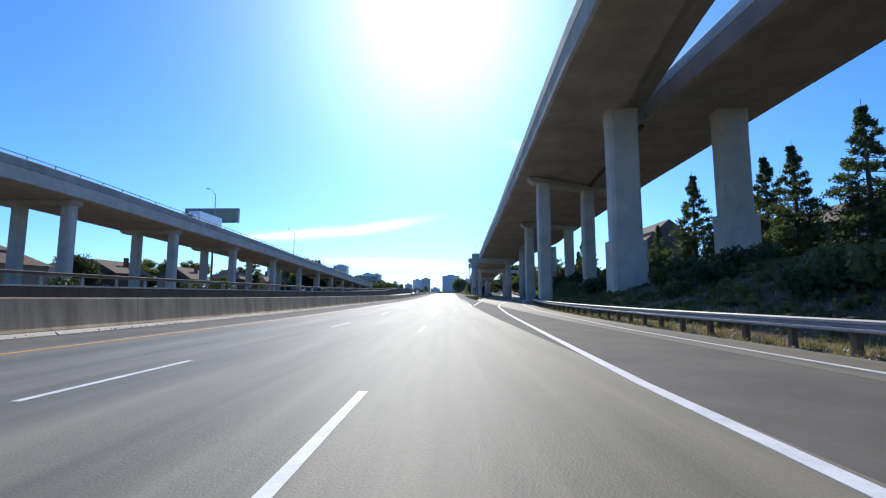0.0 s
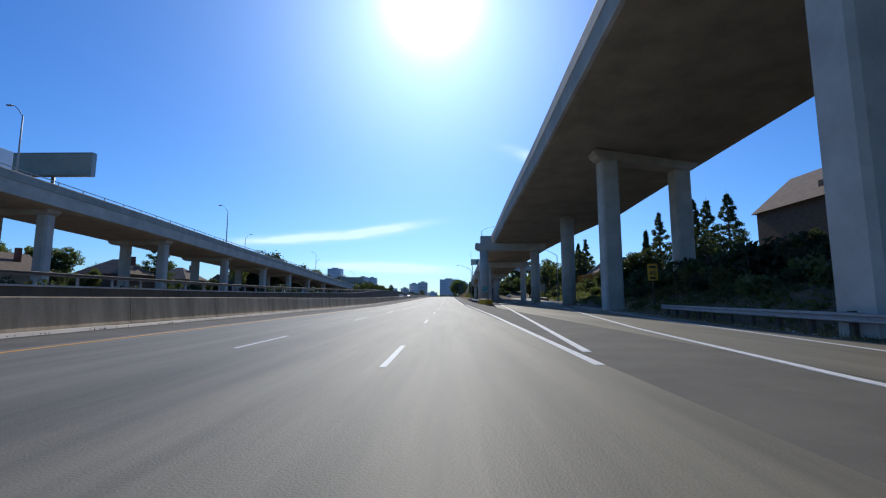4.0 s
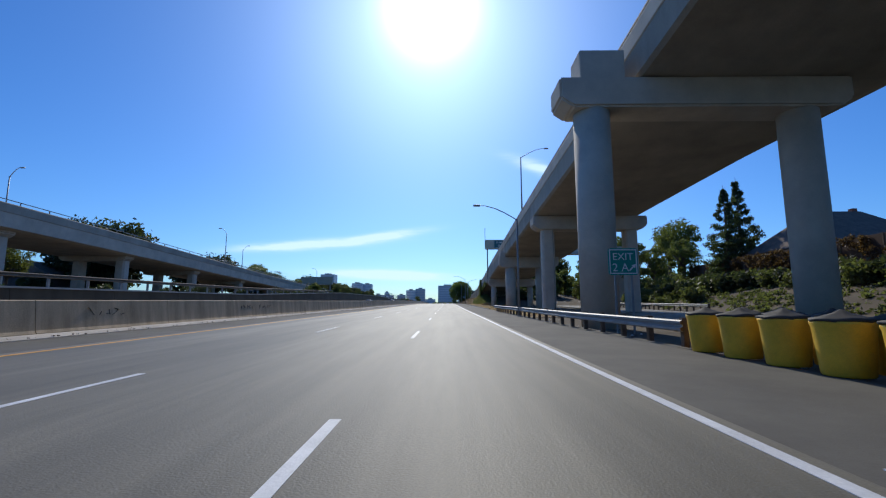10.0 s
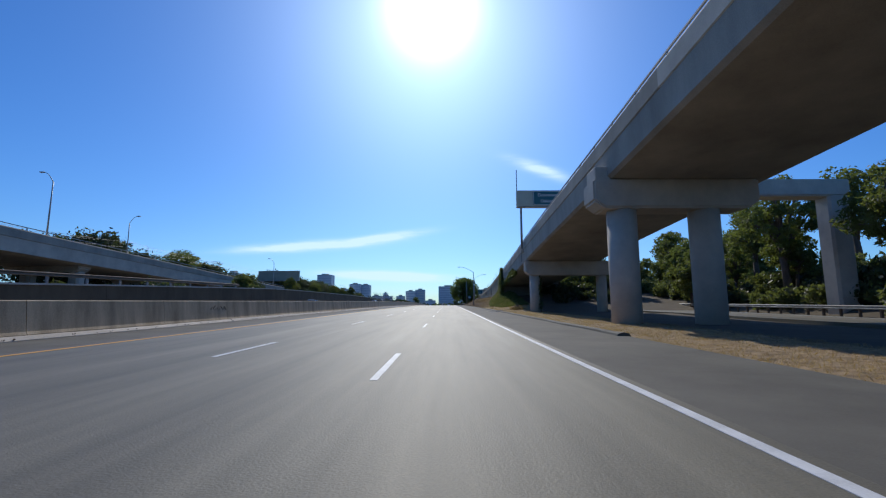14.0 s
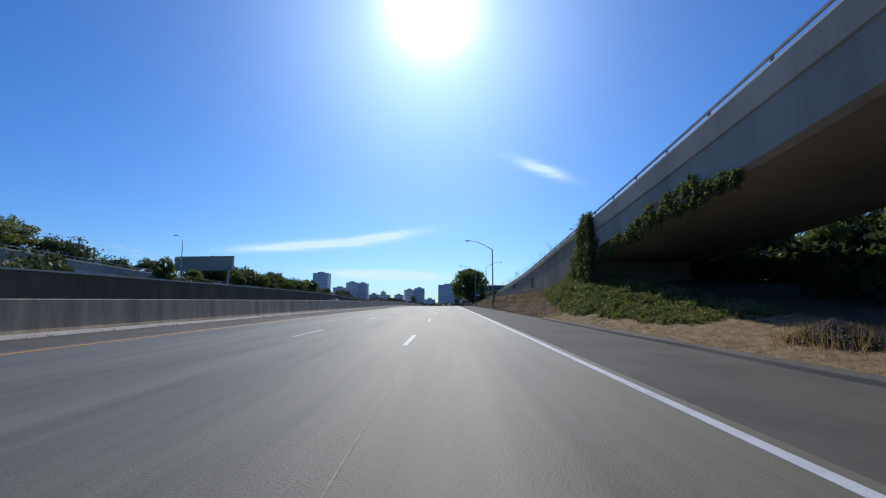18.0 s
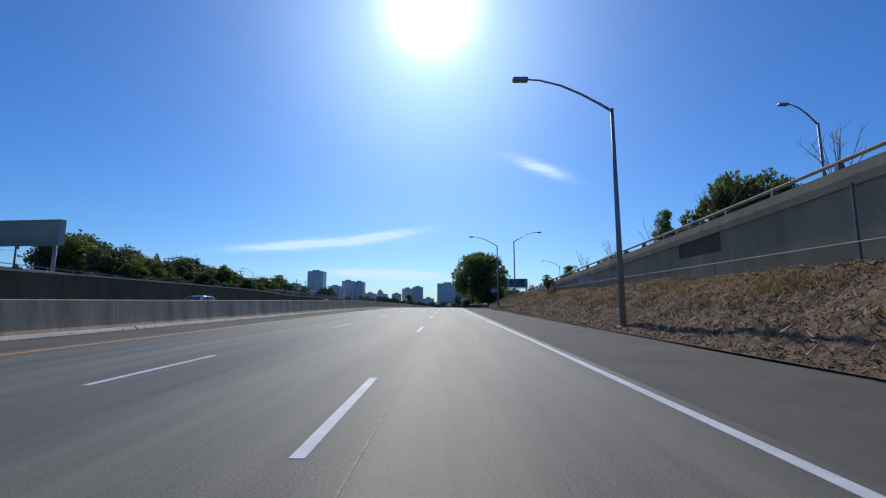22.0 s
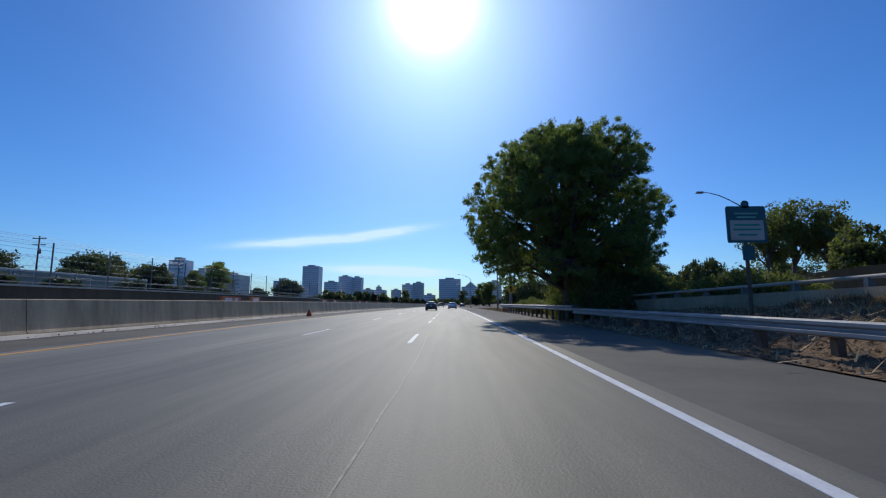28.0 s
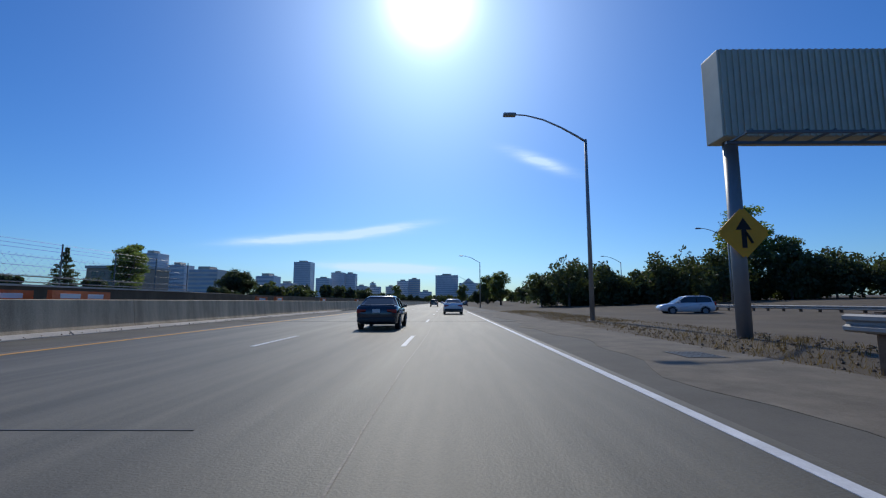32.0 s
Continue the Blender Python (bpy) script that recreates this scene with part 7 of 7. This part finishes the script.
# ---- cars ----
def car(kind, paint, label, x, y, rz=0, z=None):
    """A car that stands with its tail at y and its nose ahead (+y). kind: sedan, suv or pickup."""
    e = empty("car", x, y, (road_z(y) if z is None else z), rz, label=label, category="car", group="cars on the road")
    if kind == "sedan":
        st = ((0.0, 0.70, 0.48, 0.80), (0.06, 0.83, 0.34, 0.98), (0.25, 0.88, 0.26, 1.06), (0.75, 0.90, 0.21, 1.05), (1.4, 0.91, 0.2, 0.99), (2.6, 0.91, 0.2, 0.96), (3.3, 0.90, 0.2, 0.95), (4.0, 0.87, 0.22, 0.82), (4.45, 0.78, 0.26, 0.7), (4.62, 0.6, 0.36, 0.58))
        roof = ((0.55, 1.05, 0.78, 0), (1.15, 1.36, 0.62, 1), (1.5, 1.44, 0.6, 1), (2.2, 1.45, 0.6, 1), (2.6, 1.38, 0.61, 1), (3.4, 0.95, 0.76, 0))
        wheels, wr = (0.95, 3.72), 0.32
    elif kind == "suv":
        st = ((0.0, 0.74, 0.5, 0.95), (0.06, 0.86, 0.36, 1.1), (0.3, 0.91, 0.28, 1.16), (1.4, 0.93, 0.25, 1.12), (2.8, 0.93, 0.25, 1.1), (3.4, 0.92, 0.25, 1.06), (4.2, 0.88, 0.28, 0.95), (4.6, 0.8, 0.32, 0.84), (4.75, 0.62, 0.42, 0.7))
        roof = ((0.12, 1.15, 0.8, 0), (0.4, 1.6, 0.68, 1), (0.8, 1.7, 0.66, 1), (2.1, 1.7, 0.66, 1), (2.6, 1.62, 0.66, 1), (3.5, 1.08, 0.78, 0))
        wheels, wr = (0.95, 3.75), 0.36
    else:
        st = ((0.0, 0.84, 0.55, 1.02), (0.05, 0.9, 0.5, 1.14), (0.4, 0.93, 0.42, 1.16), (1.9, 0.94, 0.4, 1.16), (3.3, 0.94, 0.4, 1.14), (4.1, 0.93, 0.4, 1.14), (4.9, 0.9, 0.42, 1.08), (5.3, 0.82, 0.48, 0.98), (5.42, 0.68, 0.55, 0.85))
        roof = ((1.75, 1.16, 0.82, 0), (1.95, 1.7, 0.7, 1), (2.2, 1.8, 0.68, 1), (3.1, 1.8, 0.68, 1), (3.4, 1.72, 0.69, 1), (4.15, 1.14, 0.8, 0))
        wheels, wr = (1.15, 4.35), 0.4

    def ring(w, a, b):
        m = (a + b) / 2
        return [(-w * 0.86, a), (-w * 0.97, a + 0.08), (-w, m), (-w * 0.985, b - 0.12), (-w * 0.93, b - 0.03), (-w * 0.8, b), (0, b + 0.02), (w * 0.8, b), (w * 0.93, b - 0.03), (w * 0.985, b - 0.12), (w, m), (w * 0.97, a + 0.08), (w * 0.86, a)]

    def hull(stations, fn):
        bm = bmesh.new()
        rings = [[bm.verts.new((px, yy, pz)) for px, pz in fn(*rest)] for yy, *rest in stations]
        n = len(rings[0])
        for u, w in zip(rings, rings[1:]):
            for k in range(n):
                bm.faces.new((u[k], u[(k + 1) % n], w[(k + 1) % n], w[k]))
        bm.faces.new(rings[0])
        bm.faces.new(list(reversed(rings[-1])))
        bmesh.ops.recalc_face_normals(bm, faces=bm.faces)
        return bm
    part("body", hull(st, ring), M[paint], e, smooth=True)
    belt = 0.92 if kind == "sedan" else (1.05 if kind == "suv" else 1.08)
    side = st[4][1]
    part("cabin_glass", hull([(yy, hz, hw) for yy, hz, hw, _ in roof], lambda hz, hw: [(-side * 0.88, belt), (-side * 0.87, min(belt + 0.06, hz)), (-hw - 0.02, hz - 0.05 if hz > belt + 0.1 else hz), (-hw * 0.85, hz), (hw * 0.85, hz), (hw + 0.02, hz - 0.05 if hz > belt + 0.1 else hz), (side * 0.87, min(belt + 0.06, hz)), (side * 0.88, belt)]), M["car_glass"], e, "dark tinted glass", smooth=False)
    tops = [r_ for r_ in roof if r_[3]]
    part("roof", hull([(yy, hz, hw) for yy, hz, hw, _ in tops], lambda hz, hw: [(-hw - 0.035, hz - 0.07), (-hw - 0.03, hz - 0.02), (-hw * 0.8, hz + 0.025), (hw * 0.8, hz + 0.025), (hw + 0.03, hz - 0.02), (hw + 0.035, hz - 0.07)]), M[paint], e, smooth=True)
    a, b = roof[0], roof[1]
    c, d = roof[-1], roof[-2]
    mid = (tops[0][0] + tops[-1][0]) / 2 + 0.1
    for s in (-1, 1):
        part("pillar", tube([(s * (b[2] + 0.02), b[0], b[1] - 0.03), (s * side * 0.89, a[0] + 0.1, belt + 0.03)], [0.04, 0.07], 6), M[paint], e)
        part("pillar", tube([(s * (d[2] + 0.02), d[0], d[1] - 0.03), (s * side * 0.89, c[0] - 0.1, belt + 0.02)], [0.035, 0.05], 6), M[paint], e)
        part("pillar", tube([(s * (tops[1][2] + 0.03), mid, tops[1][1] - 0.05), (s * side * 0.9, mid, belt)], [0.03, 0.035], 6), M["black"], e)
        part("mirror", box(s * (side + 0.02) - 0.09, s * (side + 0.02) + 0.09, c[0] - 0.45, c[0] - 0.33, belt + 0.02, belt + 0.17, 0.03), M[paint], e)
        tz = 0.72 if kind == "sedan" else (0.85 if kind == "suv" else 0.8)
        w0 = st[1][1]
        if kind == "sedan":
            part("tail_light", box(min(s * 0.42, s * (w0 + 0.015)), max(s * 0.42, s * (w0 + 0.015)), 0.0, 0.22, tz, tz + 0.17, 0.04), M["tail_red"], e, "red tail light")
        else:
            part("tail_light", box(min(s * 0.66, s * (w0 + 0.015)), max(s * 0.66, s * (w0 + 0.015)), -0.0, 0.14, tz, tz + 0.34, 0.03), M["tail_red"], e, "red tail light")
        part("door_handle", box(s * side - 0.02, s * side + 0.02, mid - 0.35, mid - 0.17, belt - 0.14, belt - 0.1, 0.008), M["steel"], e)
        for wy in wheels:
            t0, t1 = s * (side - 0.2), s * (side + 0.015)
            tyre = part("wheel", tube([(t0, wy, wr), (t0 + s * 0.02, wy, wr), (t1 - s * 0.02, wy, wr), (t1, wy, wr)], [wr - 0.04, wr, wr, wr - 0.05], 22), M["black"], e, smooth=False)
            part("rim", tube([(t1 - s * 0.02, wy, wr), (t1 + s * 0.012, wy, wr)], [wr * 0.66, wr * 0.6], 16), M["steel"], tyre, "silver wheel rim")
            part("wheel_arch", tube([(s * (side + 0.005), wy + (wr + 0.05) * math.cos(q), wr + (wr + 0.05) * math.sin(q)) for q in np.linspace(0, math.pi, 9)], 0.025, 5), M["black"], e)
    part("rear_bumper", box(-st[1][1] * 0.97, st[1][1] * 0.97, -0.05, 0.2, st[1][2], st[1][2] + 0.2, 0.05), M["car_trim"] if kind != "pickup" else M["steel"], e)
    part("licence_plate", box(-0.16, 0.16, -0.065, -0.03, 0.62 if kind != "sedan" else 0.74, 0.78 if kind != "sedan" else 0.89, 0.006), M["white"], e)
    if kind == "sedan":
        part("trunk_lip", box(-0.74, 0.74, 0.2, 0.34, 1.04, 1.085, 0.02), M[paint], e)
    if kind == "pickup":
        part("bed_liner", box(-0.8, 0.8, 0.1, 1.7, 1.12, 1.19, 0.01), M["black"], e)
        part("tailgate", box(-0.78, 0.78, -0.02, 0.05, 0.66, 1.14, 0.02), M[paint], e)
        part("rack", tube([(-0.75, 1.6, 1.16), (-0.75, 1.6, 1.86), (0.75, 1.6, 1.86), (0.75, 1.6, 1.16)], 0.03, 6), M["black"], e)
    return e


car("sedan", "car_white", "white sedan driving ahead in the same lane", 0.65, 455.5)
car("sedan", "car_dark", "dark blue-grey sedan ahead in the next lane", -2.95, 432.5)
car("pickup", "car_grey", "dark grey pickup truck far ahead in the next lane", -3.0, 522)
car("sedan", "car_dark", "dark car far ahead near the merging lane", 5.4, 545)
car("suv", "car_grey", "grey car far ahead on the freeway", -6.6, 640)
car("sedan", "car_white", "white car far ahead on the freeway", -2.9, 720)
car("sedan", "car_grey", "grey car far ahead in the outer lane", 0.9, 690)
car("suv", "car_white", "white sport utility car on the side road beyond the verge", 24.5, 455, 82)
car("sedan", "car_white", "white car on the exit road under the elevated roadway", 26.5, 246, -4)
car("suv", "car_white", "white car on the oncoming lanes behind the barrier", -24.5, 330, 180)
car("sedan", "car_grey", "grey car on the oncoming lanes behind the barrier", -20.8, 250, 180)

# a white box lorry on the far elevated roadway
lorry = empty("lorry", -56.5, 96, road_z(96) + top2(96) - 0.75, label="white box lorry on the far elevated roadway", category="lorry")
part("cargo_box", box(-1.25, 1.25, 0, 9.5, 1.0, 3.9, 0.06), M["car_white"], lorry)
part("cab", box(-1.15, 1.15, -2.2, -0.15, 0.7, 3.0, 0.15), M["car_white"], lorry)
part("windscreen", box(-1.0, 1.0, -2.24, -2.19, 1.8, 2.7, 0.02), M["car_glass"], lorry)
part("chassis", box(-1.0, 1.0, -2.0, 9.3, 0.45, 1.0), M["black"], lorry)
for s in (-1, 1):
    for wy in (-1.3, 7.0, 8.2):
        part("wheel", tube([(s * 0.85, wy, 0.5), (s * 1.2, wy, 0.5)], 0.5, 18), M["black"], lorry)

# ---- wear on the road ----
def crack(points, w, z=0.004):
    """A thin sealed crack along points (x, y)."""
    bm = bmesh.new()
    prev = None
    for i, (x, y) in enumerate(points):
        a = points[max(0, i - 1)]
        b = points[min(len(points) - 1, i + 1)]
        d = Vector((b[0] - a[0], b[1] - a[1])).normalized()
        ww = w * R.uniform(0.6, 1.3)
        h_ = road_z(y) + z
        cur = [bm.verts.new((x - d.y * ww, y + d.x * ww, h_)), bm.verts.new((x + d.y * ww, y - d.x * ww, h_))]
        if prev:
            bm.faces.new((prev[0], prev[1], cur[1], cur[0]))
        prev = cur
    bmesh.ops.recalc_face_normals(bm, faces=bm.faces)
    for f in bm.faces:
        if f.normal.z < 0:
            f.normal_flip()
    return bm


for x0, ya, yb in ((-0.75, 225, 470),):
    y, pts, x = ya, [], x0
    while y < yb:
        pts.append((x0 + 0.05 * math.sin(y * 0.31) + R.uniform(-0.012, 0.012), y))
        y += R.uniform(0.4, 0.9)
    part("worn_joint", crack(pts, 0.011), M["seam"], road, "pale worn joint along the lane")
for k in range(7):
    y0 = R.uniform(0, 450)
    x0 = R.uniform(-8.5, 2.0)
    pts, y, x = [], y0, x0
    side = R.random() < 0.45
    for j in range(R.randint(5, 11)):
        pts.append((x, y))
        if side:
            x += R.uniform(0.2, 0.5)
            y += R.uniform(-0.15, 0.2)
        else:
            y += R.uniform(0.4, 1.0)
            x += R.uniform(-0.14, 0.14)
    part("crack", crack(pts, 0.004), M["patch"], road)
for y in (418.0, 441):
    part("bridge_joint", slab(-12.6 if y > 430 else -9.0, 6.4 if y > 430 else -2.4, [y, y + 0.028], 0.006, 0.03), M["patch"], road, "dark expansion joint across the lanes")
grate = empty("drain_grate", label="dark iron drain grate in the shoulder", category="drain grate")
h = road_z(424)
part("frame", box(5.2, 6.1, 423.4, 424.6, h - 0.1, h + 0.006), M["tar"], grate)
for k in range(7):
    part("bar", box(5.26 + 0.12 * k, 5.3 + 0.12 * k, 423.45, 424.55, h - 0.05, h + 0.014), M["rail_dark"], grate)
for y0 in (146, 159, 162, 206):  # unreadable dark scrawls on the barrier
    bm = bmesh.new()
    for j in range(5):
        p = [(X_BARRIER - 0.19, y0 + 0.42 * j + R.uniform(-0.1, 0.35), road_z(y0) + 0.8 + R.uniform(-0.22, 0.22)) for i in range(5)]
        tube(p, 0.016, 5, bm)
    part("scrawl", bm, M["tar"], barrier, "faded dark scrawl")

part("dusty_edge", slab(lambda y: 4.9 + 0.35 * math.sin(y * 0.43) + 0.2 * math.sin(y * 1.31) - 0.9 * min(1.0, max(0.0, (y - 396) / 14)), lambda y: 6.9, steps(389, 468, 1.0), 0.002, 0.03), M["dust"], road, "sandy dust over the shoulder's edge")
